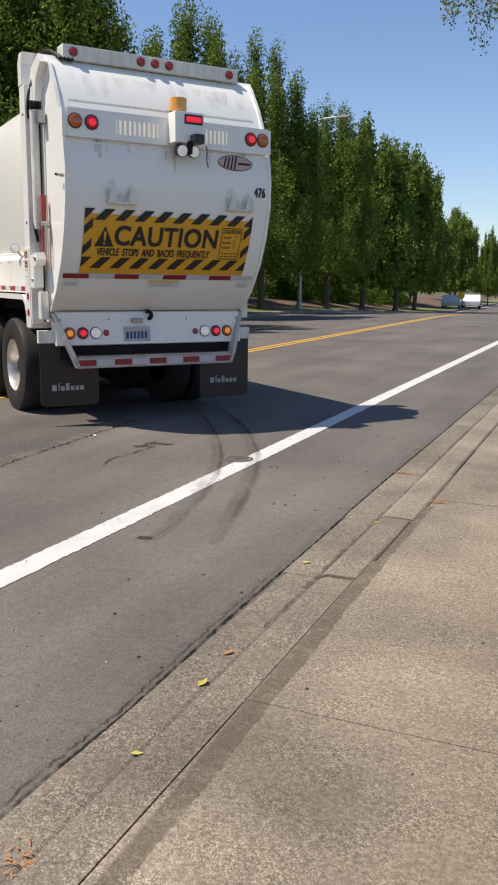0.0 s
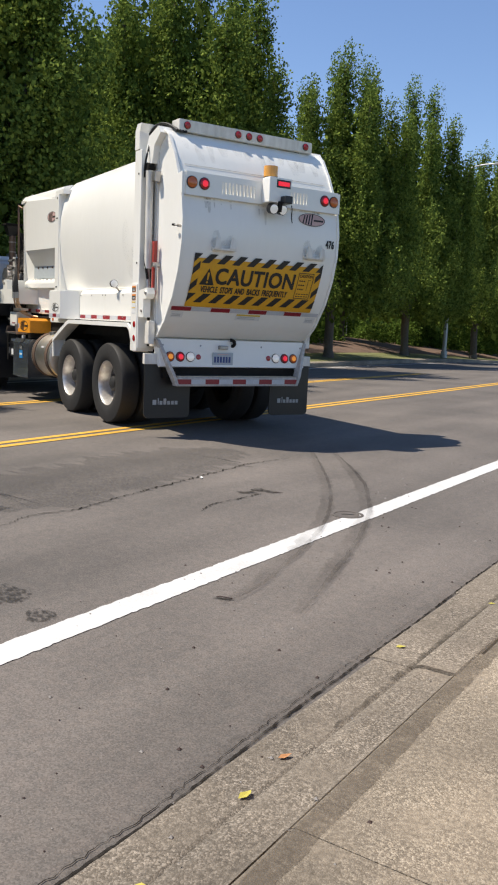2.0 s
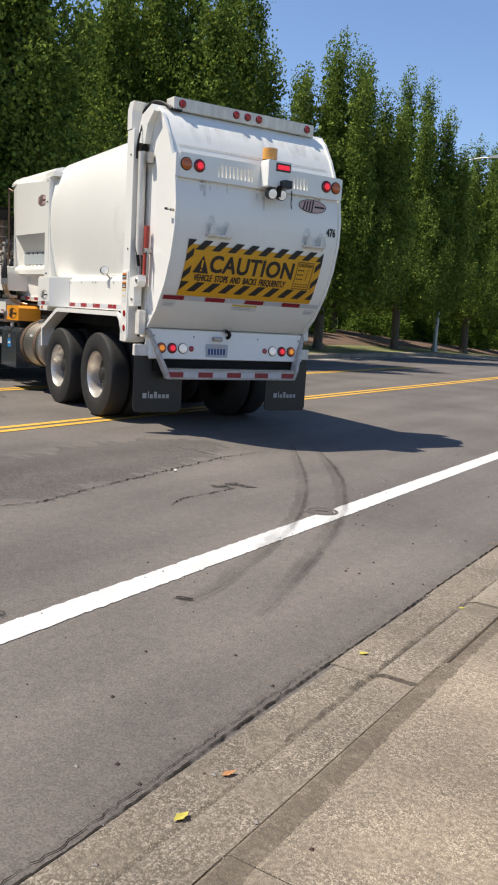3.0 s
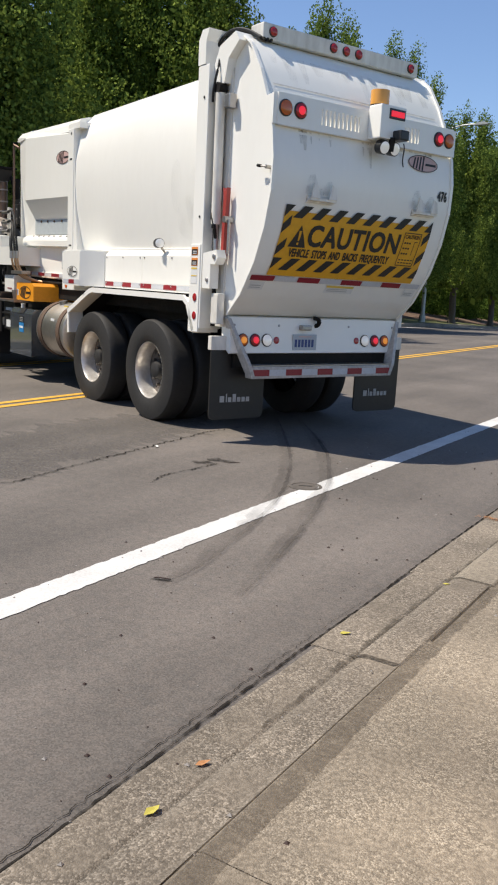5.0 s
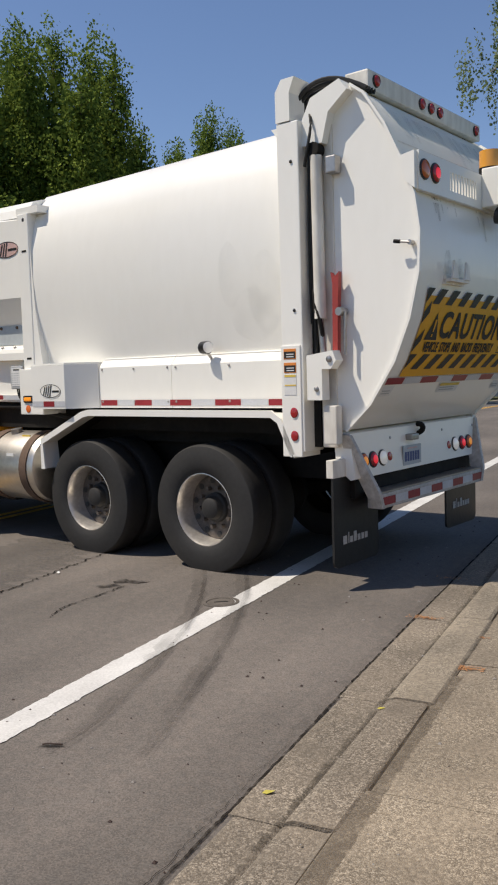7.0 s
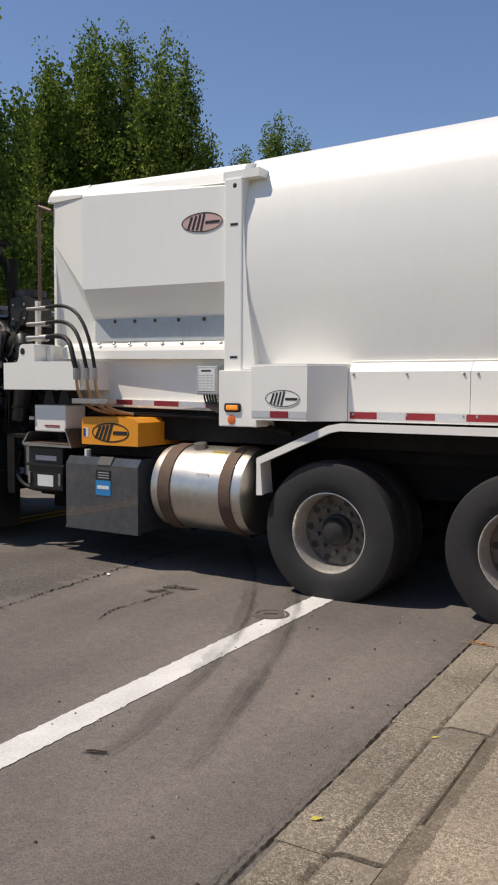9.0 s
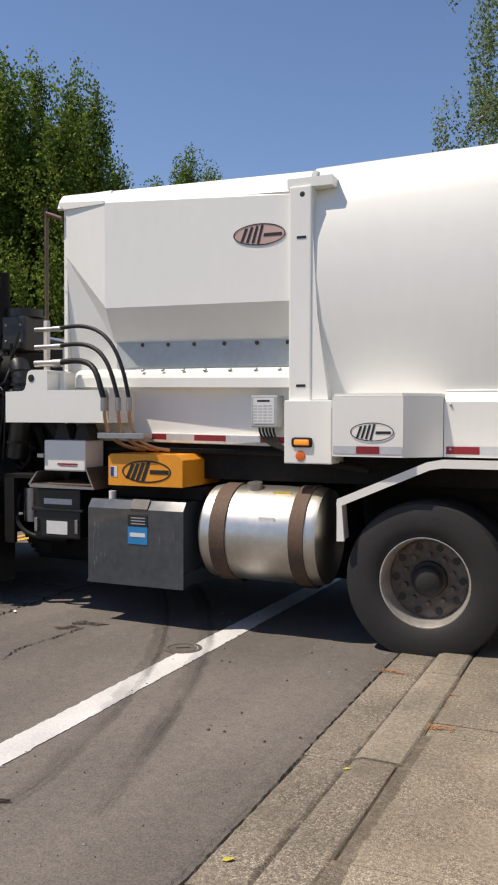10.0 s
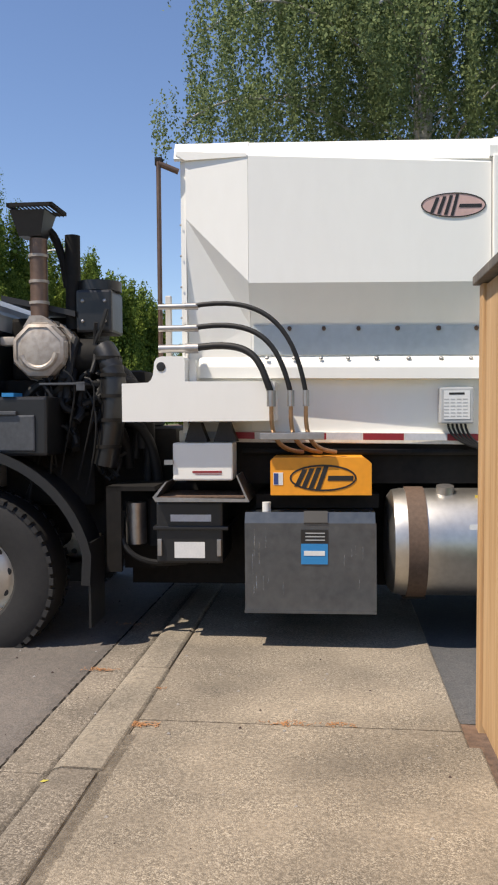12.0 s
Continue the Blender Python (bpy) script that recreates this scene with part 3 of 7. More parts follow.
def wavy_strip(name, mat, label, mid, width, z=0.003, seed=1, jitter=0.012, category="", parent=None):
    """A thin irregular mark on the road along a path of (x, y)."""
    rng = random.Random(seed)
    fine = []
    for (x0, y0), (x1, y1) in zip(mid, mid[1:]):
        n = max(2, int(math.hypot(x1 - x0, y1 - y0) / (0.05 if width > 0.02 else 0.022)))
        fine += [(x0 + (x1 - x0) * i / n, y0 + (y1 - y0) * i / n) for i in range(n)]
    fine.append(mid[-1])
    verts, faces = [], []
    n = len(fine)
    for i, (x, y) in enumerate(fine):
        a, b = fine[max(0, i - 1)], fine[min(n - 1, i + 1)]
        d = Vector((b[0] - a[0], b[1] - a[1]))
        d.normalize()
        s = Vector((-d.y, d.x))
        end = min(1, 0.25 + 4 * min(i, n - 1 - i) / n)
        j = rng.uniform(-jitter, jitter)
        wl, wr = width * end * rng.uniform(0.35, 0.65), width * end * rng.uniform(0.35, 0.65)
        for px, py in ((x + s.x * (wl + j), y + s.y * (wl + j)), (x - s.x * (wr - j), y - s.y * (wr - j))):
            bed = float(np.interp(px, ROAD_X, [road_z(q) for q in ROAD_X]))
            verts.append((px, py, z if px > -0.02 else bed + 0.003 + 0.1 * z))
        if i:
            faces.append((2 * i - 2, 2 * i - 1, 2 * i + 1, 2 * i))
    ob = mesh_object(name, verts, faces, mat, parent)
    return tagged(ob, label, category, kind="structure")


wavy_strip("seam", M_TAR, "open dark crack between asphalt and gutter", [(x - 0.004, y) for x, y in SEAM_LINE], 0.013, 0.0062, 5, 0.003)
wavy_strip("seam", M_TAR, "ragged second crack in the asphalt beside the gutter", [(x - 0.038, y) for x, y in SEAM_LINE[:5]], 0.004, 0.0048, 6, 0.007)
wavy_strip("crumbled_edge", M_CRUMB, "broken crumbling asphalt along the gutter seam", [(x - 0.035, y) for x, y in SEAM_LINE], 0.07, 0.004, 15, 0.012)
# broken dark lines on both sides of the kerb lip
wavy_strip("gutter_dirt", M_LIP_LINE, "dark strip along the foot of the kerb lip", [(1.583, -3.2), (1.588, -2.3), (1.60, -1.5), (1.605, -0.8), (1.603, -0.2), (1.59, 1.0), (1.585, 4)], 0.05, 0.0095, 41, 0.008)
wavy_strip("gutter_dirt", M_LIP_LINE, "thin dark line in the joint behind the kerb lip", [(1.797, -2.3), (1.812, -1.55), (1.832, -0.9), (1.835, -0.3), (1.82, 0.5), (1.815, 3)], 0.016, 0.0345, 42, 0.006)
ARC_A = [(-1.88, 2.75), (-0.73, 1.02), (-0.13, -0.14), (0.15, -0.91), (0.32, -1.56), (0.43, -2.04), (0.44, -2.33)]
ARC_B = [(-1.58, 2.78), (-0.64, 1.52), (-0.07, 0.5), (0.22, -0.18), (0.49, -0.98), (0.72, -1.79), (0.84, -2.23)]


def smooth(pts, n=6):
    """A soft path through all the points given."""
    q = [pts[0], *pts, pts[-1]]
    out = []
    for k in range(1, len(q) - 2):
        a, b, c, d = (Vector(p) for p in q[k - 1:k + 3])
        for i in range(n):
            t = i / n
            v = 0.5 * (2 * b + (c - a) * t + (2 * a - 5 * b + 4 * c - d) * t * t + (3 * b - a - 3 * c + d) * t ** 3)
            out.append((v.x, v.y))
    return out + [pts[-1]]


for pts, w, z, seed in ((ARC_B, 0.13, 0.0165, 7), (ARC_A, 0.11, 0.0158, 8)):
    wavy_strip("tyre_mark", M_RUBBER_MARK, "curved dark tyre scuff crossing the white line", smooth(pts), w, z, seed, 0.006)
    wavy_strip("tyre_mark", M_RUBBER_EDGE, "narrow dark rim of a curved tyre scuff", smooth([(x + 0.035, y) for x, y in pts]), w * 0.28, z + 0.003, seed + 30, 0.004)
wavy_strip("tar_line", M_TAR, "long thin crack wandering across the asphalt", [(-1.6, -2.1), (-1.71, -1.74), (-1.61, -1.39), (-1.7, -0.5), (-1.79, 0.7), (-1.84, 1.36), (-1.74, 2.0)], 0.016, 0.034, 9, 0.02)
wavy_strip("tar_line", M_TAR, "short thin crack beside the oil spots", [(-0.91, -0.71), (-0.99, -0.45), (-0.93, 0.27)], 0.014, 0.034, 10, 0.015)
wavy_strip("tar_line", M_CRUMB, "faint fine crack in the asphalt", [(-1.12, -1.42), (-0.91, -1.29), (-0.68, -1.12)], 0.012, 0.034, 12, 0.015)
wavy_strip("tar_line", M_CRUMB, "long fine crack along the wheel track", [(0.39, -3.46), (0.38, -3.1), (0.42, -2.74), (0.43, -2.32)], 0.009, 0.003, 11, 0.012)
for cx, cy, r, seed in [(-1.04, 0.16, 0.1, 1), (-1.04, 0.3, 0.06, 2), (-0.93, 0.34, 0.08, 3), (-1.05, 0.36, 0.05, 4)]:
    wavy_strip("damp_spot", M_DAMP, "small dark oil spot on the asphalt", [(cx - r, cy - r * 0.3), (cx, cy), (cx + r, cy + r * 0.2)], r * 1.1, 0.03, seed, 0.012)
wavy_strip("patch", M_BROKEN, "rough dark asphalt patch with broken edges", [(-0.58, -3.06), (-0.51, -2.97), (-0.42, -2.87)], 0.30, 0.018, 21, 0.04)
wavy_strip("patch", M_BROKEN, "small rough dark asphalt patch with broken edges", [(-0.22, -3.1), (-0.16, -3.08), (-0.05, -3.06)], 0.16, 0.018, 22, 0.03)
wavy_strip("rough_asphalt", M_PATCH, "coarser older asphalt beyond the long crack", [(x - 0.66, y) for x, y in [(-1.6, -2.1), (-1.71, -1.74), (-1.61, -1.39), (-1.7, -0.5), (-1.79, 0.7), (-1.84, 1.36), (-1.74, 2.0)]], 1.25, 0.03, 23, 0.05)


def valve_cover():
    t = thing("valve_cover", "small round iron utility cover set in the road", "utility cover")
    part("frame", lathe(bmesh.new(), [(0.105, -0.03), (0.105, 0.006), (0.13, 0.007), (0.135, -0.03)], 32, "Z", caps=False), M_IRON, t, smooth=True)
    part("lid", lathe(bmesh.new(), [(0.0005, 0.0055), (0.05, 0.005), (0.06, 0.003), (0.07, 0.0055), (0.098, 0.005), (0.10, -0.02)], 32, "Z", caps=False), M_IRON, t, smooth=True)
    part("lift_slot", boxes((-0.05, 0.05, -0.008, 0.008, 0.0052, 0.0075)), M_INK, t)
    t.matrix_world = pose(-0.02, 0.065, 0.001, 0, 0, 30)


valve_cover()


# ---- fallen leaves, twigs and grit ----
def small_leaf(x, y, z, size, turn, mat, label, seed):
    rng = random.Random(seed)
    bm = bmesh.new()
    pts = [(-1, 0, 0), (-0.3, 0.42, 0.16), (0.35, 0.36, 0.1), (1, 0, 0.22), (0.35, -0.36, 0.18), (-0.3, -0.42, 0.05)]
    vs = [bm.verts.new(Vector(p) * size * rng.uniform(0.85, 1.15)) for p in pts]
    a, b = bm.verts.new((-0.3 * size, 0, 0.02 * size)), bm.verts.new((0.35 * size, 0, 0.03 * size))
    for f in ((vs[0], a, vs[1]), (vs[1], a, b, vs[2]), (vs[2], b, vs[3]), (vs[3], b, vs[4]), (vs[4], b, a, vs[5]), (vs[5], a, vs[0])):
        bm.faces.new(f)
    ob = part("fallen_leaf", bm, mat)
    ob.matrix_world = pose(x, y, z, 0, 0, turn)
    return tagged(ob, label, "leaf")


small_leaf(1.46, -2.29, 0.012, 0.028, 30, M_LEAF_YELLOW, "yellow green fallen leaf lying by the gutter", 1)
small_leaf(1.574, -3.78, 0.014, 0.03, 80, M_LEAF_YELLOW, "curled yellow fallen leaf lying in the gutter", 2)
small_leaf(1.60, -4.31, 0.014, 0.024, 10, M_LEAF_YELLOW, "yellow fallen leaf lying in the gutter", 3)
small_leaf(-1.71, 0.37, 0.03, 0.035, 130, M_PAPER, "pale scrap of paper lying on the asphalt", 4)
small_leaf(1.55, -3.5, 0.014, 0.025, 60, M_LEAF_ORANGE, "brown fallen leaf lying in the gutter", 5)
small_leaf(1.62, -1.42, 0.03, 0.02, 20, M_LEAF_YELLOW, "yellow fallen leaf on the kerb lip", 6)


def litter(x, y, z, spread, n, seed):
    rng = random.Random(seed)
    verts, faces = [], []
    for _ in range(n):
        cx, cy, a, s = x + rng.gauss(0, spread), y + rng.gauss(0, spread * 0.35), rng.uniform(0, 6.28), rng.uniform(0.006, 0.02)
        d, w = Vector((math.cos(a), math.sin(a))) * s, Vector((-math.sin(a), math.cos(a))) * 0.003
        k = len(verts)
        verts += [(cx - d.x + w.x, cy - d.y + w.y, z), (cx - d.x - w.x, cy - d.y - w.y, z), (cx + d.x, cy + d.y, z + rng.uniform(0.001, 0.006))]
        faces.append((k, k + 1, k + 2))
    ob = mesh_object("leaf_litter", verts, faces, M_LEAF_ORANGE)
    return tagged(ob, "scattered orange brown catkin litter on the concrete", "litter", kind="stuff")


litter(1.846, -0.766, 0.033, 0.05, 110, 1)
litter(2.556, -0.685, 0.033, 0.05, 50, 2)
litter(2.80, -0.674, 0.033, 0.04, 40, 3)
litter(1.40, 0.12, 0.012, 0.05, 70, 4)
litter(1.609, -4.878, 0.014, 0.08, 60, 5)
litter(1.33, 1.2, 0.012, 0.05, 50, 6)
litter(1.83, -0.24, 0.033, 0.025, 30, 7)


def twig(x, y, turn, size, label):
    bm = bmesh.new()
    pipe(bm, curve_pts((-size, 0, 0.006), (-0.3 * size, 0.25 * size, 0.012), (0.3 * size, -0.2 * size, 0.01), (size, 0.1 * size, 0.006), 8), 0.0035, 6)
    ob = part("twig", bm, M_STICK)
    ob.matrix_world = pose(x, y, 0.004, 0, 0, turn)
    return tagged(ob, label, "twig")


twig(0.413, -2.256, 20, 0.045, "short dark twig lying on the asphalt")
wavy_strip("damp_spot", M_DAMP, "small dark brown stain on the asphalt", [(0.35, -2.285), (0.41, -2.256), (0.47, -2.245)], 0.03, 0.0045, 31, 0.01)
twig(-0.86, 0.36, 50, 0.05, "short dark twig lying on the asphalt")


def grit(seed, count, mat, label, share):
    rng = random.Random(seed)
    verts, faces = [], []
    for _ in range(count):
        x, y = (rng.uniform(-2.5, 1.4), rng.uniform(-6, 4)) if rng.random() < share else (rng.uniform(1.35, 3.4), rng.uniform(-6, 1.5))
        z = 0.002 if x < 1.4 else 0.03 if x > 1.62 else 0.009
        s = rng.choice((0.0035, 0.004, 0.005, 0.009))
        k = len(verts)
        for dx, dy, dz in ((-1, -0.8, 0), (1, -0.6, 0), (0.7, 1, 0), (-0.8, 0.9, 0), (0, 0, 0.9)):
            verts.append((x + dx * s * rng.uniform(0.6, 1.2), y + dy * s * rng.uniform(0.6, 1.2), z + dz * s))
        faces += [(k, k + 1, k + 4), (k + 1, k + 2, k + 4), (k + 2, k + 3, k + 4), (k + 3, k, k + 4)]
    tagged(mesh_object("grit", verts, faces, mat), label, "grit", kind="stuff")


grit(11, 420, M_PEBBLE, "loose pale grit and small stones on the road", 0.65)
grit(12, 460, M_STICK, "dark crumbs of bark and asphalt on the road", 0.9)


# ---- wooden fence beside the pavement ----
def fence():
    f = thing("wooden_fence", "tall new cedar board fence with a weathered dark cap", "fence")
    bm = boxes((3.475, 3.565, -0.66, -0.57, 0.0, 2.14), bevel=0.006)
    part("post", bm, M_WOOD, f)
    y, k = -0.672, 0
    while y > -10.0:
        w = 0.138
        bm = boxes((3.49, 3.512, y - w, y, 0.05, 2.13), bevel=0.003)
        part("board", bm, M_WOOD, f)
        y -= w + 0.006
        k += 1
    for py in (-2.9, -5.2, -7.5, -9.9):
        part("post", boxes((3.55, 3.64, py, py + 0.09, 0.0, 2.12), bevel=0.006), M_WOOD, f)
    for z in (0.3, 1.1, 1.9):
        part("rail", boxes((3.514, 3.552, -10.0, -0.665, z, z + 0.09), bevel=0.003), M_WOOD, f)
    part("cap", boxes((3.445, 3.6, -10.02, -0.545, 2.142, 2.185), bevel=0.006), M_WOOD_CAP, f, "weathered dark grey cap board")


fence()


# ---- trees ----
def leaves_mesh(centres, per, spread, size, rng, droop=0.0, upright=0.0):
    """Clusters of small leaf blades, each blade a bent pair of triangles, from numpy arrays."""
    n = len(centres) * per
    c = np.repeat(np.asarray(centres), per, axis=0) + np.clip(rng.normal(0, 1, (n, 3)), -1.7, 1.7) * spread
    d = rng.normal(0, 1, (n, 3))
    d[:, 2] += upright
    d[:, 2] -= droop
    d /= np.linalg.norm(d, axis=1)[:, None]
    s = np.cross(d, rng.normal(0, 1, (n, 3)))
    s /= np.linalg.norm(s, axis=1)[:, None]
    ln = size * rng.uniform(0.7, 1.3, (n, 1))
    up = np.cross(d, s)
    p0, p2 = c - d * ln * 0.5, c + d * ln * 0.5
    p1, p3 = c + s * ln * 0.34 + up * ln * 0.1, c - s * ln * 0.34 + up * ln * 0.1
    verts = np.stack([p0, p1, p2, p3], axis=1).reshape(-1, 3)
    k = np.arange(n) * 4
    faces = np.stack([k, k + 1, k + 2, k + 3], axis=1)
    return verts, faces


def fast_mesh(name, verts, faces, mat):
    me = bpy.data.meshes.new(name)
    nv, nf, w = len(verts), len(faces), faces.shape[1]
    me.vertices.add(nv)
    me.vertices.foreach_set("co", np.asarray(verts, dtype=np.float32).ravel())
    me.loops.add(nf * w)
    me.loops.foreach_set("vertex_index", faces.astype(np.int32).ravel())
    me.polygons.add(nf)
    me.polygons.foreach_set("loop_start", (np.arange(nf) * w).astype(np.int32))
    me.update(calc_edges=True)
    me.materials.append(mat)
    return me


def spire_tree(seed, height, spread, boughs, leaf=0.094, per=14):
    """A broad columnar street tree: a short trunk, steep limbs, a full skirt of leafy boughs and a crown of spires. Returns trunk and crown meshes."""
    rng = np.random.default_rng(seed)
    bm = bmesh.new()
    pipe(bm, [(0, 0, -0.15), (0, 0, 0.05), (0.02, 0.01, 0.6), (0.05, -0.03, 1.4), (0.04, 0.02, 2.4)], 0.19, 12)
    rod(bm, (0, 0, -0.2), (0, 0, 0.25), 0.32, 12, 0.2)
    tips, ways, lengths = [], [], []

    def bough(p, way, length):
        tips.append(p)
        ways.append(way / np.linalg.norm(way))
        lengths.append(length)

    # the full lower crown
    zs = np.array([2.6, 3.1, 3.9, 4.9, 6.1, 7.3, 8.4]) * height / 13.0
    rs = np.array([0.5, 0.8, 1.0, 1.0, 0.88, 0.68, 0.45]) * spread
    for k in range(boughs):
        z = float(np.interp(rng.uniform(0, 1), np.linspace(0, 1, 7), zs))
        a = k * 2.39996 + rng.uniform(-0.3, 0.3)
        r = float(np.interp(z, zs, rs)) * (1 + 0.13 * math.sin(3 * a + seed) + 0.09 * math.sin(5 * a + z)) * rng.uniform(0.72, 1.04)
        out = np.array([math.cos(a), math.sin(a), 0.0])
        bough(out * r + np.array([0, 0, z]), out * rng.uniform(0.25, 0.6) + np.array([0, 0, rng.uniform(0.6, 1.2)]), rng.uniform(1.0, 2.0))
    # spires that rise out of it
    spires = 13
    for i in range(spires):
        a, rad = i * 2.4 + rng.uniform(-0.3, 0.3), spread * 0.74 * math.sqrt((i + 0.2) / spires)
        top = height * (1 - 0.26 * (rad / (spread * 0.74)) ** 1.4) * rng.uniform(0.91, 1.02)
        axis = np.array([rad * math.cos(a), rad * math.sin(a), 0.0])
        limb = curve_pts((0.04, 0.02, rng.uniform(1.5, 2.4)), tuple(axis * 0.35 + np.array([0, 0, 3.0])), tuple(axis * 0.9 + np.array([0, 0, 4.6])), tuple(axis + np.array([0, 0, top * 0.93])), 10)
        pipe(bm, limb[:5], 0.075, 7)
        pipe(bm, limb[4:], 0.035, 6)
        low = 4.2 * height / 13.0
        for q in range(boughs // 7):
            u = (q + rng.uniform(0, 1)) / (boughs // 7)
            b = q * 2.4 + rng.uniform(-0.4, 0.4)
            r = (0.52 * (1 - u) ** 0.8 + 0.03) * rng.uniform(0.55, 1.2)
            out = np.array([math.cos(b), math.sin(b), 0.0])
            bough(axis + out * r + np.array([0, 0, low + (top - low) * u]), out * 0.2 + np.array([0, 0, 1.0]), rng.uniform(0.9, 1.5))
    tips, ways, lengths = np.array(tips), np.array(ways), np.array(lengths)
    m = 15
    n = len(tips) * m
    s = rng.uniform(0, 1, n) ** 0.8
    w, ln = np.repeat(ways, m, axis=0), np.repeat(lengths, m)
    wide = (0.06 + 0.15 * np.sin(np.pi * np.clip(s * 0.8 + 0.12, 0, 1)))[:, None]
    centres = np.repeat(tips, m, axis=0) - w * (s * ln)[:, None] + rng.normal(0, 1, (n, 3)) * wide
    centres = centres[centres[:, 2] > 2.15]
    verts, faces = leaves_mesh(centres, per, np.array([0.08, 0.08, 0.2]), leaf, rng, upright=1.0)
    # broader leaves inside, which close the crown
    pick = centres[rng.integers(0, len(centres), len(centres) // 6)] * np.array([0.72, 0.72, 0.9]) + np.array([0, 0, 0.1])
    v2, f2 = leaves_mesh(pick, 5, np.array([0.2, 0.2, 0.4]), leaf * 2.6, rng, upright=1.2)
    faces = np.concatenate([faces, f2 + len(verts)])
    verts = np.concatenate([verts, v2])
    crown = fast_mesh("crown", verts, faces, M_LEAF)
    trunk = bpy.data.meshes.new("trunk")
    bm.to_mesh(trunk)
    bm.free()
    trunk.materials.append(M_BARK)
    return trunk, crown


def plant(meshes, x, y, z, turn, scale, name, label, category, group):
    t = thing(name, label, category, group)
    t.matrix_world = pose(x, y, z, 0, 0, turn) @ Matrix.Diagonal((*scale, 1))
    for nm, me in zip(("trunk", "crown"), meshes):
        o = new(nm, me)
        o.parent = t
    return t


KINDS = [spire_tree(21, 12.9, 3.7, 290), spire_tree(22, 13.2, 3.9, 300), spire_tree(23, 12.6, 3.6, 290)]
LIGHT = [spire_tree(24, 12.9, 3.6, 200, 0.19, 7), spire_tree(25, 13.0, 3.5, 200, 0.19, 7)]
ROW_LABEL = "tall columnar street tree in full green leaf on the verge"
for i, y in enumerate((-2.5, 6.6, 15.2, 24.6, 33.3, 42.2, 50.9, 59.6, 68.5)):
    g = fall(y)
    plant(KINDS[i % 3] if i < 6 else LIGHT[i % 2], -13.6 + (0.4, -0.3, 0.1, 0.2, -0.2, 0.3, 0, 0.2, -0.3)[i], y, g + 0.17, 47 * i + 20, ((1.1, 1.14, 1.12, 1.0, 1.02, 1.0, 1.0, 1.0, 1.0)[i],) * 2 + ((1.04, 1.04, 1.07, 0.98, 1.0, 1.04, 1.06, 1.07, 1.08)[i],), "street_tree", ROW_LABEL, "tree", "trees along the far verge")
for i, (x, y, s) in enumerate(((-19.5, 3, 0.95), (-20, 11.5, 0.98), (-19, 36.5, 0.8), (-20.0, 19.2, 1.0), (-21, 29, 0.72), (-20, 46, 0.85), (-20, 55, 0.9), (-16.5, 78, 0.9), (-15.6, 95, 0.88), (-17, 106, 1.0))):
    plant(LIGHT[i % 2], x, y, fall(y) + (0.9 if y < 60 else 0.2), 63 * i, (s, s, s), "street_tree", "tall green columnar tree standing behind the verge row", "tree", "trees behind the verge")
for i, (x, y, s) in enumerate(((-11.3, 95, 0.74), (-4.5, 104, 0.8), (2.5, 104, 0.85), (8, 108, 0.9))):
    plant(LIGHT[i % 2], x, y, fall(y), 31 * i, (s * 0.55, s * 0.55, s), "street_tree", "slender far tree beyond the bend of the road", "tree", "far trees")


def birch():
    rng = np.random.default_rng(5)
    t = thing("birch_tree", "large weeping birch with pale trunk and hanging leafy strands", "tree")
    bm = bmesh.new()
    pipe(bm, [(0, 0, -0.2), (0, 0, 0.4), (0.05, 0, 2.5), (-0.1, 0.1, 5), (0.05, 0.05, 8), (0, 0, 12.6)], 0.19, 12)
    centres = []
    for i in range(46):
        a, z0 = i * 2.4, 5.6 + 7.4 * (i / 46)
        reach = 5.85 * (1 - 0.5 * ((z0 - 5.6) / 7.4) ** 1.8) * rng.uniform(0.84, 0.98)
        ex, ey = reach * math.cos(a), reach * math.sin(a)
        limb = curve_pts((0, 0, z0), (ex * 0.35, ey * 0.35, z0 + 1.5), (ex * 0.75, ey * 0.75, z0 + 2.0), (ex, ey, z0 + 1.0), 12)
        pipe(bm, limb, 0.022, 6)
        for p in limb[3:]:
            for _ in range(int(rng.integers(2, 9))):
                ln = rng.uniform(0.8, 2.4)
                ox, oy = p.x + rng.normal(0, 0.45), p.y + rng.normal(0, 0.45)
                k = int(ln / 0.16)
                zz = p.z + 0.3 - np.arange(k) * 0.16
                sw = np.cumsum(rng.normal(0, 0.035, (k, 2)), axis=0)
                keep = zz > 6.5 + 0.55 * math.hypot(ox, oy) / 5.6 + rng.uniform(-0.3, 0.4)
                centres.append(np.stack([ox + sw[:, 0], oy + sw[:, 1], zz], axis=1)[keep])
    centres = np.concatenate(centres)
    verts, faces = leaves_mesh(centres, 13, np.array([0.07, 0.07, 0.12]), 0.075, rng, droop=0.9)
    part("trunk", bm, M_BIRCH_BARK, t, smooth=True)
    o = new("crown", fast_mesh("crown", verts, faces, M_LEAF_BIRCH))
    o.parent = t
    t.matrix_world = pose(4.6, 13.6, 0, 0, 0, 15)


birch()


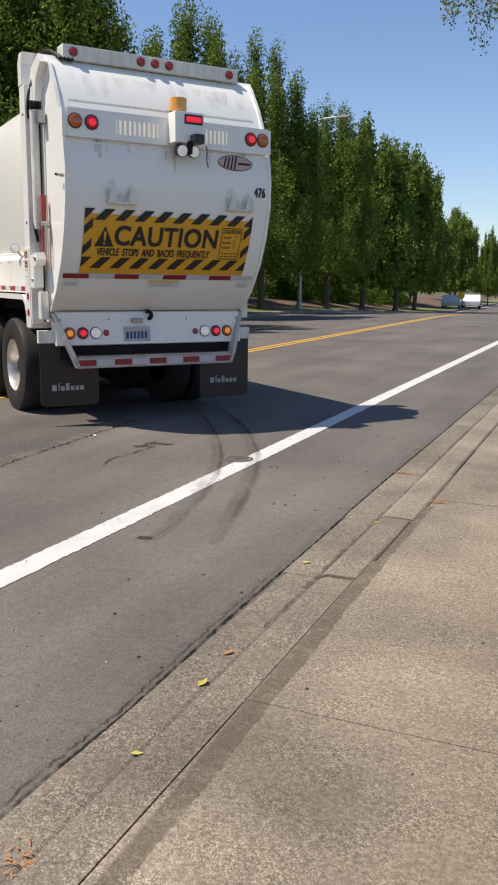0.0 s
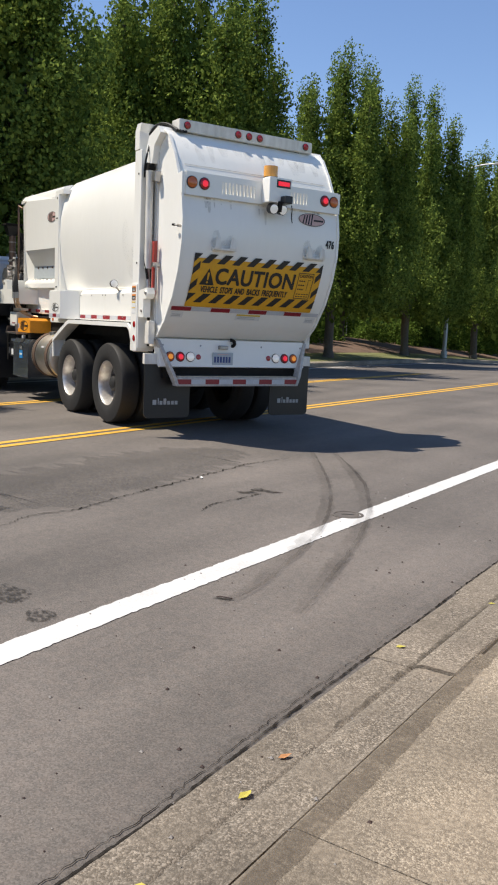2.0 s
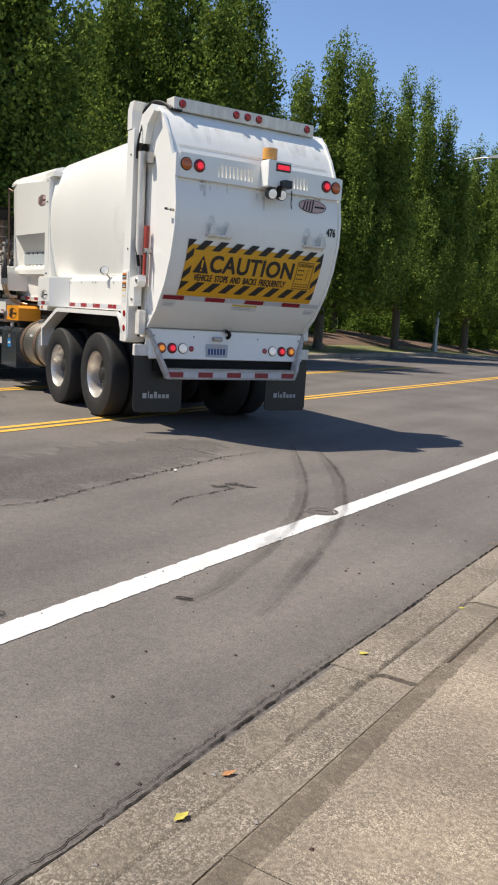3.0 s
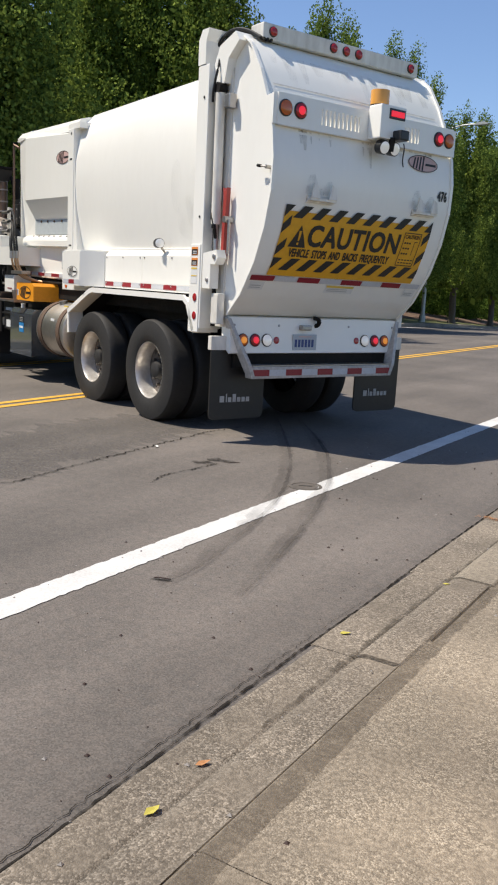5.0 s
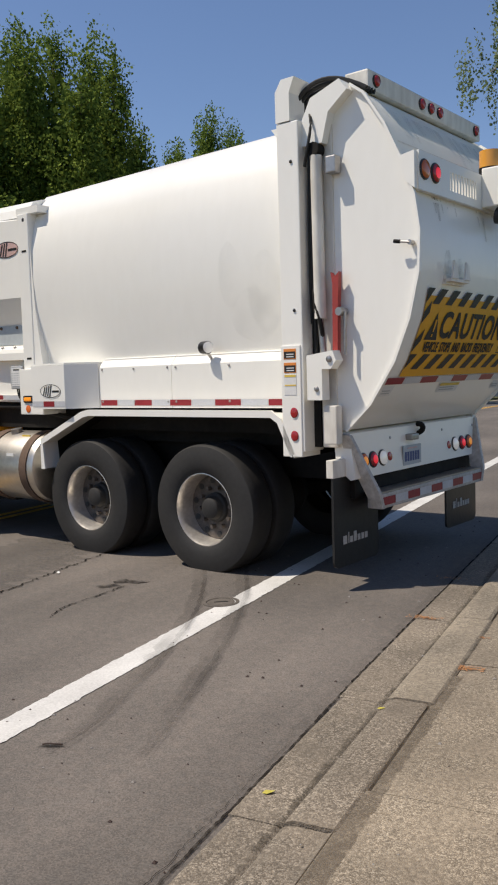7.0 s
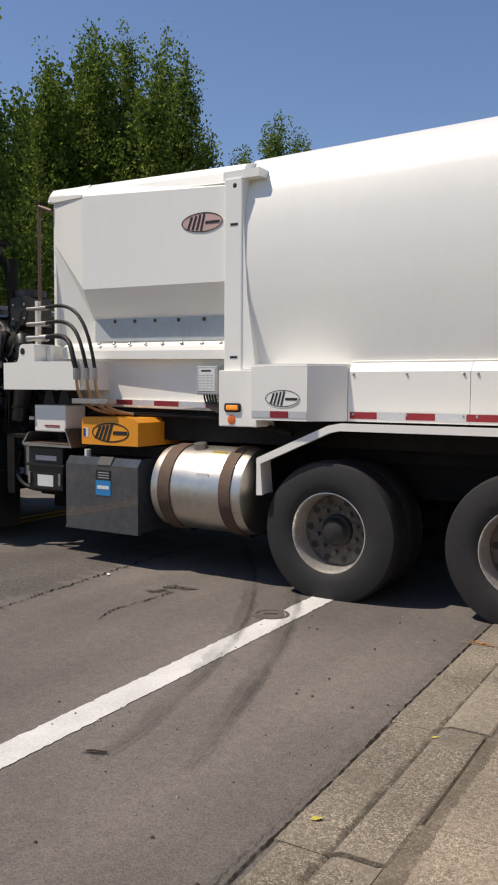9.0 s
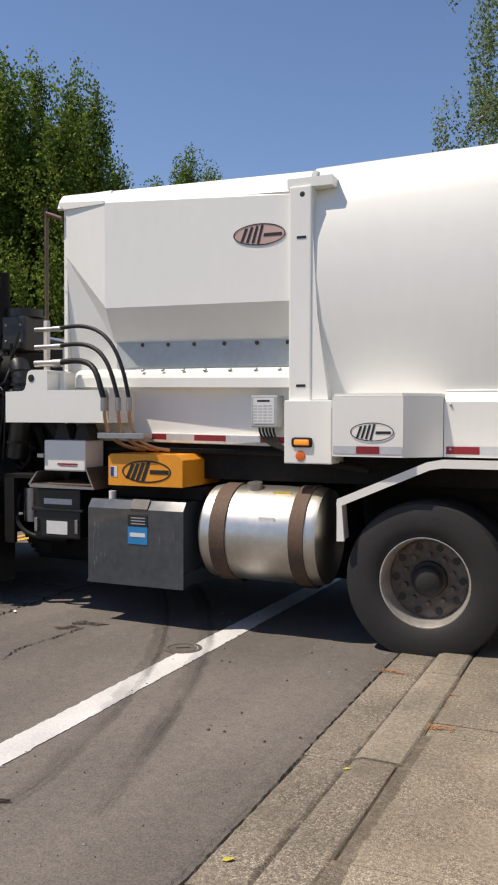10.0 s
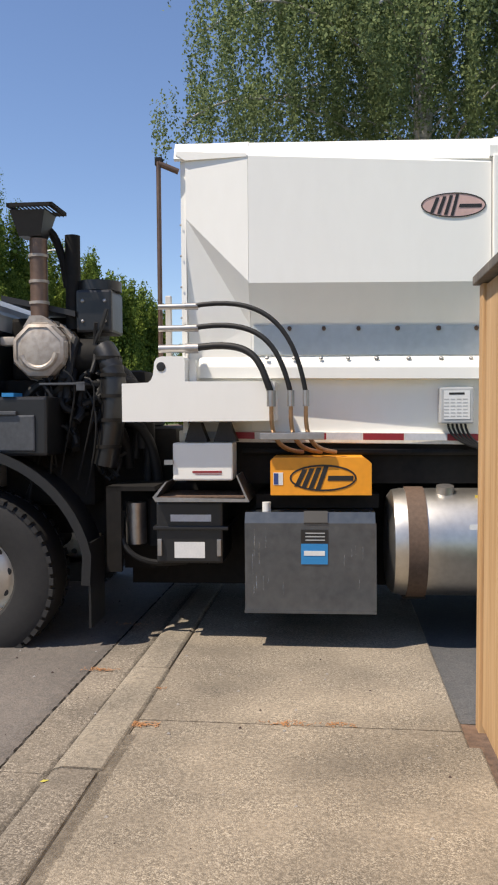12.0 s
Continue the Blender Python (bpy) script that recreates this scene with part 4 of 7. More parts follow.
def shrub_mesh(seed, w, h):
    rng = np.random.default_rng(seed)
    n = 420
    d = rng.normal(0, 1, (n, 3))
    d /= np.linalg.norm(d, axis=1)[:, None]
    r = rng.uniform(0.55, 1.0, n)[:, None] ** 0.5 * (1 + 0.25 * np.sin(d[:, :1] * 5 + d[:, 1:2] * 4))
    c = d * r * np.array([w, w, h])
    c[:, 2] = np.abs(c[:, 2]) * 1.0 + 0.1
    verts, faces = leaves_mesh(c, 9, 0.15, 0.15, rng, upright=0.3)
    return fast_mesh("foliage", verts, faces, M_LEAF_SHRUB)


SHRUBS = [shrub_mesh(31, 1.6, 2.0), shrub_mesh(32, 1.3, 1.5), shrub_mesh(33, 1.9, 2.4)]
rng_s = random.Random(8)
y = -2.0
while y < 76:
    x = -18.2 + rng_s.uniform(-1.4, 1.2)
    if not 34.2 < y < 39.5:
        o = new("shrub", SHRUBS[rng_s.randrange(3)])
        tagged(o, "dense leafy green shrub on the mulched bank", "shrub", "shrubs on the bank")
        o.matrix_world = pose(x, y, fall(y) + 0.55, 0, 0, rng_s.uniform(0, 360)) @ Matrix.Diagonal((1, 1, rng_s.uniform(0.75, 1.15), 1))
    y += rng_s.uniform(1.5, 2.6)


for k in range(26):
    y = -4 + 2.9 * k + rng_s.uniform(-0.5, 0.5)
    o = new("shrub", SHRUBS[(0, 2)[k % 2]])
    tagged(o, "tall dark green shrub behind the bank", "shrub", "shrubs on the bank")
    o.matrix_world = pose(-22.6 + rng_s.uniform(-0.5, 0.5), y, fall(y) + 0.95, 0, 0, rng_s.uniform(0, 360)) @ Matrix.Diagonal((1.25, 1.25, 1.35, 1))


def street_lamp():
    t = thing("street_lamp", "grey metal street lamp with a curved arm over the road", "street lamp")
    bm = bmesh.new()
    rod(bm, (0, 0, -0.1), (0, 0, 9.0), 0.11, 14, 0.065)
    rod(bm, (0, 0, -0.1), (0, 0, 0.35), 0.17, 14)
    part("pole", bm, M_POLE, t, smooth=True)
    bm = bmesh.new()
    pipe(bm, curve_pts((0, 0, 8.9), (0.2, 0, 9.5), (1.0, 0, 9.65), (2.0, 0, 9.6), 14), 0.04, 8)
    part("arm", bm, M_POLE, t, smooth=True)
    bm = bmesh.new()
    prism(bm, [(1.9, 9.55), (2.1, 9.66), (2.45, 9.68), (2.7, 9.6), (2.65, 9.54)], 1, -0.13, 0.13)
    part("lamp_head", bm, M_POLE, t)
    t.matrix_world = pose(-12.9, 36.4, fall(36.4) + 0.16, 0, 0, -8)


street_lamp()


# ---- things far down the road ----
def far_car(x, y, turn, paint, label):
    t = thing("parked_car", label, "car", "cars in the distance")
    bm = bmesh.new()
    prism(bm, [(-2.2, 0.35), (-2.25, 0.8), (-1.5, 0.95), (-0.8, 1.45), (0.9, 1.45), (1.5, 1.0), (2.2, 0.9), (2.25, 0.4)], 0, -0.88, 0.88)
    bmesh.ops.bevel(bm, geom=list(bm.edges), offset=0.06, segments=2, affect="EDGES")
    part("body", bm, paint, t, smooth=True)
    bm = bmesh.new()
    prism(bm, [(-1.35, 0.98), (-0.75, 1.38), (0.85, 1.38), (1.3, 1.0)], 0, -0.895, 0.895)
    part("window", bm, M_WINDOW, t)
    for sx in (-0.8, 0.8):
        for sy in (-1.4, 1.4):
            part("wheel", rods(((sx - 0.11, sy, 0.33), (sx + 0.11, sy, 0.33), 0.33)), M_RUBBER, t)
    t.matrix_world = pose(x, y, fall(y) + 0.03, 0, 0, turn)


far_car(-12.9, 81.5, 5, M_CAR_SILVER, "silver car parked far down the road")
far_car(-11.5, 85, 8, M_CAR_WHITE, "white car parked far down the road")


def far_sign():
    t = thing("road_sign", "yellow warning sign on a post in the distance", "sign")
    part("post", rods(((0, 0, 0), (0, 0, 2.6), 0.04)), M_POLE, t)
    bm = bmesh.new()
    rod(bm, (0, -0.03, 2.2), (0, 0.0, 2.2), 0.36, 20)
    part("panel", bm, M_ROAD_SIGN, t)
    t.matrix_world = pose(-11.7, 79.5, fall(79.5) - 0.75, 0, 0, -8)


far_sign()


def chain_fence():
    f = thing("chain_fence", "thin wire mesh fence behind the bank", "fence")
    bm = bmesh.new()
    for k in range(24):
        rod(bm, (-21.5, 20 + 2 * k, fall(20 + 2 * k) + 0.9), (-21.5, 20 + 2 * k, fall(20 + 2 * k) + 2.9), 0.03, 6)
    part("posts", bm, M_POLE, f, kind="stuff")
    for z in (1.1, 2.85):
        bm = bmesh.new()
        for k in range(23):
            rod(bm, (-21.5, 20 + 2 * k, fall(20 + 2 * k) + z), (-21.5, 22 + 2 * k, fall(22 + 2 * k) + z), 0.02, 6)
        part("rail", bm, M_POLE, f)


chain_fence()


def hills():
    rng = np.random.default_rng(2)
    n = 90
    verts, faces = [], []
    for i in range(n):
        x = -900 + 1800 * i / (n - 1)
        h = 20 + 14 * math.sin(x * 0.006 + 1) + 6 * math.sin(x * 0.021) + rng.uniform(0, 2.5)
        verts += [(x, 900, -20), (x, 900, h), (x, 1100, -20)]
        if i:
            k = 3 * i
            faces += [(k - 3, k, k + 1, k - 2), (k - 2, k + 1, k + 2, k - 1)]
    tagged(mesh_object("backdrop", verts, faces, M_HILL), "low wooded hill far beyond the road", kind="structure")
    centres = np.stack([rng.uniform(-60, 50, 900), rng.uniform(135, 165, 900), rng.uniform(-2, 4, 900)], axis=1)
    v, f = leaves_mesh(centres, 10, 1.2, 1.0, rng)
    o = new("far_woods", fast_mesh("far_woods", v, f, M_LEAF_FAR))
    tagged(o, "green woods far beyond the end of the road", "trees", kind="stuff")


hills()


# ---- the garbage truck: x to its right, y ahead, z up, origin on the ground under the rear axle ----
truck = thing("garbage_truck", "white side-loading garbage truck with a round tailgate, reversing", "truck")
TYRE_R, AXLE_Z = 0.538, 0.508
GATE = [(-1.30, 3.56), (-1.50, 3.56), (-1.60, 3.48), (-1.74, 3.25), (-1.87, 2.98), (-1.955, 2.75), (-1.99, 2.52), (-1.98, 2.25), (-1.91, 1.95), (-1.79, 1.66), (-1.61, 1.37), (-1.42, 1.18), (-1.25, 1.155)]


def gate_y(z, out=0.0):
    """How far back the round tailgate reaches at a height."""
    pts = sorted((p[1], p[0]) for p in GATE[2:-1])
    ys = np.interp([z - 0.06, z, z + 0.06], [p[0] for p in pts], [p[1] for p in pts])
    return float(ys.mean()) - out


def on_gate(bm, outline, out, step=0.06):
    """A flat outline (x, z), laid on the round tailgate and cut into level bands so that it bends with it."""
    vs = [bm.verts.new((x, 0, z)) for x, z in outline]
    f = bm.faces.new(vs)
    lo, hi = min(z for _, z in outline), max(z for _, z in outline)
    geom = [f, *f.edges, *vs]
    z = lo + step
    while z < hi - 0.01:
        r = bmesh.ops.bisect_plane(bm, geom=geom, plane_co=(0, 0, z), plane_no=(0, 0, 1))
        geom = r["geom"]
        z += step
    for v in {v for g in geom if isinstance(g, bmesh.types.BMFace) and g.is_valid for v in g.verts}:
        v.co.y = gate_y(v.co.z, out)
    return bm


def letters(bm, words, size, place, squeeze=1.0, spread=1.0, bold=0.0):
    """Letters through place(u, v, lift); bold ones are struck five times, a hair apart."""
    pts, faces = text_outline(words, size, squeeze, spread)
    shifts = [(0, 0), (-bold, bold), (bold, bold), (bold, -bold), (-bold, -bold)] if bold else [(0, 0)]
    for k, (du, dv) in enumerate(shifts):
        vs = [bm.verts.new(place(u + du, v + dv, 0.0005 * k)) for u, v in pts]
        for f in faces:
            try:
                bm.faces.new([vs[i] for i in f])
            except ValueError:
                pass
    return bm


def disc(bm, at, r, depth, facing, seg=20, dome=0.3):
    """A round lens or plate: facing is the way it looks."""
    d = Vector(facing).normalized()
    m = Matrix.Translation(at) @ d.to_track_quat("Z", "Y").to_matrix().to_4x4()
    rings = [(r, 0), (r, depth * 0.6), (r * 0.85, depth), (r * 0.4, depth * (1 + dome)), (0.0005, depth * (1 + dome * 1.2))]
    vs = [[bm.verts.new(m @ Vector((q * math.cos(k * math.tau / seg), q * math.sin(k * math.tau / seg), z))) for k in range(seg)] for q, z in rings]
    for a, b in zip(vs, vs[1:]):
        for k in range(seg):
            bm.faces.new((a[k], a[(k + 1) % seg], b[(k + 1) % seg], b[k]))
    bm.faces.new(vs[0][::-1])
    bm.faces.new(vs[-1])
    return bm


def round_lamp(name, parent, at, r, facing, lens, label=""):
    ring = part(name, disc(bmesh.new(), at, r * 1.16, 0.012, facing), M_BLACK, parent, label, smooth=True)
    d = Vector(facing).normalized()
    glow = {M_RED_LIT: M_RED_LENS, M_AMBER_LIT: M_AMBER_LENS}
    part("lens", disc(bmesh.new(), Vector(at) + d * 0.008, r, 0.014, facing), glow.get(lens, lens), ring, smooth=True)
    if lens in glow:
        part("bulb", disc(bmesh.new(), Vector(at) + d * 0.0245, r * 0.6, 0.003, facing), lens, ring, "glowing middle of the lamp", smooth=True)
    return ring


def oval(bm, place, w, h, seg=32, inner=None):
    """A filled oval, or an oval ring where inner is given, through place(u, v)."""
    a = [bm.verts.new(place(w * math.cos(k * math.tau / seg), h * math.sin(k * math.tau / seg))) for k in range(seg)]
    if inner is None:
        bm.faces.new(a)
    else:
        b = [bm.verts.new(place((w - inner) * math.cos(k * math.tau / seg), (h - inner) * math.sin(k * math.tau / seg))) for k in range(seg)]
        for k in range(seg):
            bm.faces.new((a[k], a[(k + 1) % seg], b[(k + 1) % seg], b[k]))
    return bm


def poly(bm, place, pts):
    bm.faces.new([bm.verts.new(place(u, v)) for u, v in pts])
    return bm


def oval_badge(parent, place, lift, w, h, field, label):
    """The maker's oval: a field, slanting bars, a dark rim and a plain bar in place of the lettering."""
    badge = part("badge", oval(bmesh.new(), place, w, h), field, parent, label)
    bm = bmesh.new()
    oval(bm, lift, w, h, inner=h * 0.1)
    for k in range(4):
        u = -0.62 * w + k * 0.2 * w
        t = h * (0.62 + 0.08 * k)
        poly(bm, lift, [(u - 0.12 * w, -t), (u - 0.02 * w, -t), (u + 0.16 * w, t), (u + 0.06 * w, t)])
    poly(bm, lift, [(0.12 * w, -0.2 * h), (0.85 * w, -0.2 * h), (0.87 * w, 0.08 * h), (0.16 * w, 0.08 * h)])
    part("print", bm, M_INK, badge)
    return badge


def tape(parent, place, u0, u1, v0, v1, pieces, start_red=True):
    """Reflective tape in red and silver lengths."""
    w = (u1 - u0) / pieces
    for k in range(pieces):
        red = (k % 2 == 0) == start_red
        a = u0 + k * w
        part("tape", poly(bmesh.new(), place, [(a, v0), (a + w * 0.985, v0), (a + w * 0.985, v1), (a, v1)]), M_RED_TAPE if red else M_SILVER_TAPE, parent)


# -- body shell
def shell():
    ring = [(1.00, 1.70), (1.045, 1.95), (1.085, 2.25), (1.10, 2.55), (1.085, 2.82), (1.04, 3.05), (0.95, 3.24), (0.80, 3.37), (0.6, 3.43), (0.0, 3.46)]
    outline = ring + [(-x, z) for x, z in ring[-2::-1]]
    body = part("body", prism(bmesh.new(), outline, 1, -0.92, 2.40), M_WHITE, truck, "smooth bulging white steel body", smooth=True)
    # frame rib and gusset on each side
    for s in (-1, 1):
        bm = bmesh.new()
        box(bm, *sorted((s * 0.9, s * 1.115)), 2.33, 2.50, 1.70, 3.18, bevel=0.012)
        prism(bm, [(2.335, 3.05), (2.335, 1.72), (2.20, 1.72), (2.285, 2.3)], 0, *sorted((s * 1.0, s * 1.105)))
        prism(bm, [(2.18, 3.17), (2.52, 3.17), (2.52, 3.235), (2.18, 3.235)], 0, *sorted((s * 0.88, s * 1.10)))
        part("rib", bm, M_WHITE, body)
    for z in (1.81, 2.82):
        part("slot", boxes((-1.118, -1.10, 2.37, 2.44, z, z + 0.018)), M_INK, body)
    part("bolt_hole", disc(bmesh.new(), (-1.113, 2.40, 3.12), 0.02, 0.003, (-1, 0, 0), 12), M_INK, body)
    # rear frame pillars with caps
    for s in (-1, 1):
        bm = bmesh.new()
        box(bm, *sorted((s * 0.98, s * 1.225)), -1.12, -0.90, 1.02, 3.38, bevel=0.01)
        pil = part("pillar", bm, M_WHITE, truck, "square white steel corner pillar")
        bm = bmesh.new()
        prism(bm, [(-0.90, 3.385), (-0.90, 3.60), (-0.97, 3.68), (-1.10, 3.68), (-1.05, 3.58), (-1.05, 3.385)], 0, *sorted((s * 1.04, s * 1.23)))
        part("cap", bm, M_WHITE, pil)
        # black blocks stand in for the shade behind the pillar and its cap
        part("gap", boxes((*sorted((s * 1.0, s * 1.10)), -1.185, -1.122, 1.05, 3.30)), M_CHASSIS, pil, "black block painting the shade behind the pillar")
        part("shade_gap", boxes((*sorted((s * 1.02, s * 1.20)), -1.045, -1.03, 3.39, 3.62)), M_CHASSIS, pil, "black sheet painting the shade behind the cap")
        for z in (1.48, 2.05, 3.1):
            part("bolt", disc(bmesh.new(), (s * 1.227, -1.05, z), 0.013, 0.006, (s, 0, 0), 8), M_INK, pil)
    for y, z, w, h in ((-0.62, 2.2, 0.16, 0.3), (-0.5, 2.05, 0.22, 0.2), (-0.3, 2.35, 0.1, 0.25)):
        bm = bmesh.new()
        for k in range(9):
            z0, z1 = z - h + 2 * h * k / 9, z - h + 2 * h * (k + 1) / 9
            ax = lambda q: -float(np.interp(q, [p[1] for p in ring], [p[0] for p in ring])) - 0.004
            wa, wb = (w * math.sqrt(max(0.02, 1 - ((q - z) / h) ** 2)) for q in (z0, z1))
            poly(bm, lambda u, v: (ax(v), u, v), [(y - wa, z0), (y + wa, z0), (y + wb, z1), (y - wb, z1)])
        part("smudge", bm, M_BODY_SMUDGE, body, "faint grey smudge")
    # shelf brackets near the roof
    part("bracket", prism(bmesh.new(), [(-0.90, 3.30), (-0.74, 3.30), (-0.90, 3.14)], 0, -1.14, -1.0), M_WHITE, body)
    return body


body = shell()


# -- hopper ahead of the body
def loft(outline_a, y_a, outline_b, y_b):
    """A closed section (x, z) at one y carried over to another section."""
    bm = bmesh.new()
    a = [bm.verts.new((x, y_a, z)) for x, z in outline_a]
    b = [bm.verts.new((x, y_b, z)) for x, z in outline_b]
    bm.faces.new(a)
    bm.faces.new(b[::-1])
    for i in range(len(a)):
        j = (i + 1) % len(a)
        bm.faces.new((a[i], a[j], b[j], b[i]))
    bmesh.ops.recalc_face_normals(bm, faces=bm.faces)
    return bm


def hopper():
    def section(low):
        return [(-1.06, 2.43), (-1.06, 3.23 - low), (-1.0, 3.30 - low), (-0.93, 3.35 - low), (0.93, 3.35 - low), (1.0, 3.30 - low), (1.06, 3.23 - low), (1.06, 2.43), (0.90, 2.17), (0.90, 1.45), (-0.90, 1.45), (-0.90, 2.17)]
    h = part("hopper", loft(section(0.07), 2.505, section(0.0), 4.12), M_WHITE, truck, "white hopper with a sloping recess")
    # front end: the side folds in towards a lower front corner
    outline_a = [(-1.058, 2.44), (-1.058, 3.23), (-0.95, 3.35), (0.95, 3.35), (1.058, 3.23), (1.058, 2.44), (0.9, 2.17), (0.9, 1.45), (-0.9, 1.45), (-0.9, 2.17)]
    outline_b = [(-1.035, 2.86), (-1.04, 3.25), (-0.97, 3.35), (0.97, 3.35), (1.04, 3.25), (1.035, 2.86), (0.955, 1.95), (0.93, 1.45), (-0.93, 1.45), (-0.955, 1.95)]
    part("front_fold", loft(outline_a, 4.122, outline_b, 4.58), M_WHITE, h)
    part("front_post", boxes((-1.02, -0.90, 4.582, 4.62, 1.46, 3.25)), M_WHITE, h)

    def roof(low, grow=0.0):
        side = [(-1.066, 3.27), (-1.035, 3.335), (-0.985, 3.385), (-0.88, 3.415), (0.0, 3.44)]
        side = [(x, z + grow * min(1.0, (z - 3.27) / 0.11)) for x, z in side]
        full = side + [(-x, z) for x, z in side[-2::-1]]
        return [(x, z - low) for x, z in full] + [(x * 0.985, z - low - 0.014) for x, z in full[::-1]]
    part("roof_end", prism(bmesh.new(), [(x * 0.992, z - 0.008) for x, z in roof(0.092, 0.032)[:9]], 1, 2.362, 2.38), M_WHITE, h)
    part("roof_sheet", loft(roof(0.092, 0.032), 2.36, roof(0.03), 4.66), M_WHITE, h, "white folded roof edge")
    bm = bmesh.new()
    prism(bm, [(4.13, 3.245), (4.64, 3.285), (4.65, 3.265), (4.58, 3.225), (4.13, 3.225)], 0, -1.064, -1.0)
    part("roof_lip", bm, M_WHITE, h)
    # ledge under the recess, with bolts
    ledge = part("ledge", prism(bmesh.new(), [(-0.88, 1.985), (-0.93, 1.975), (-1.0, 1.935), (-1.015, 1.90), (-1.015, 1.83), (-0.88, 1.83)], 1, 2.505, 4.50), M_WHITE, h)
    for k in range(8):
        part("bolt", disc(bmesh.new(), (-0.965, 2.62 + k * 0.197, 1.955), 0.016, 0.012, (-0.4, 0, 0.9), 8), M_STEEL, ledge)
    for k in range(6):
        part("bolt", disc(bmesh.new(), (-0.915, 2.575 + k * 0.252, 2.155), 0.016, 0.014, (-1, 0, 0), 8), M_RUST, h)
    part("panel", boxes((-0.915, -0.90, 2.53, 4.1, 1.985, 2.175)), M_RECESS_SHADE, h, "panel in the recess, tinted bluish grey as its sky-lit shade")
    part("rail", boxes((-0.965, -0.90, 2.50, 4.66, 1.40, 1.475), bevel=0.006), M_WHITE_DIRTY, h)
    tape(h, lambda u, v: (-0.968, u, v), 2.52, 4.62, 1.425, 1.47, 8)
    # rivets by the front fold
    for k in range(7):
        part("rivet", disc(bmesh.new(), (-1.035, 4.62, 1.62 + 0.2 * k), 0.008, 0.004, (-1, 0, 0), 6), M_STEEL, h)
    # oval badge high on the side
    oval_badge(h, lambda u, v: (-1.0635, 2.745 - u, 2.90 + v), lambda u, v: (-1.066, 2.745 - u, 2.90 + v), 0.205, 0.077, M_LOGO_PINK, "faded oval badge with slanting dark bars")
    return h


hop = hopper()


def reshape(ob, across, along, raised):
    """Carry a part and its children to the true width and length of the upper body."""
    for q in [ob, *ob.children_recursive]:
        for v in q.data.vertices:
            v.co.x *= across(v.co.y)
            v.co.y += along(v.co.y)
            v.co.z += raised * max(0.0, v.co.z - 1.8)


reshape(hop, lambda y: float(np.interp(y, [4.12, 4.7], [0.975, 0.90])), lambda y: 0.07 * min(1.0, max(0.0, (4.64 - y) / 2.1)), 0.03)
for q in [hop, *hop.children_recursive]:             # the hopper settles a little towards the body
    for v in q.data.vertices:
        v.co.z += 0.014 * (min(4.7, max(2.3, v.co.y)) - 4.0)
reshape(body, lambda y: 0.96, lambda y: 0.07 * min(1.0, max(0.0, (y + 0.9) / 3.0)), 0.032)


for q in [body, *body.children_recursive]:            # the roof rises a little towards the tailgate
    for v in q.data.vertices:
        v.co.z += 0.05 * min(1.0, max(0.0, (2.3 - v.co.y) / 3.0)) * max(0.0, (v.co.z - 1.8) / 1.6)


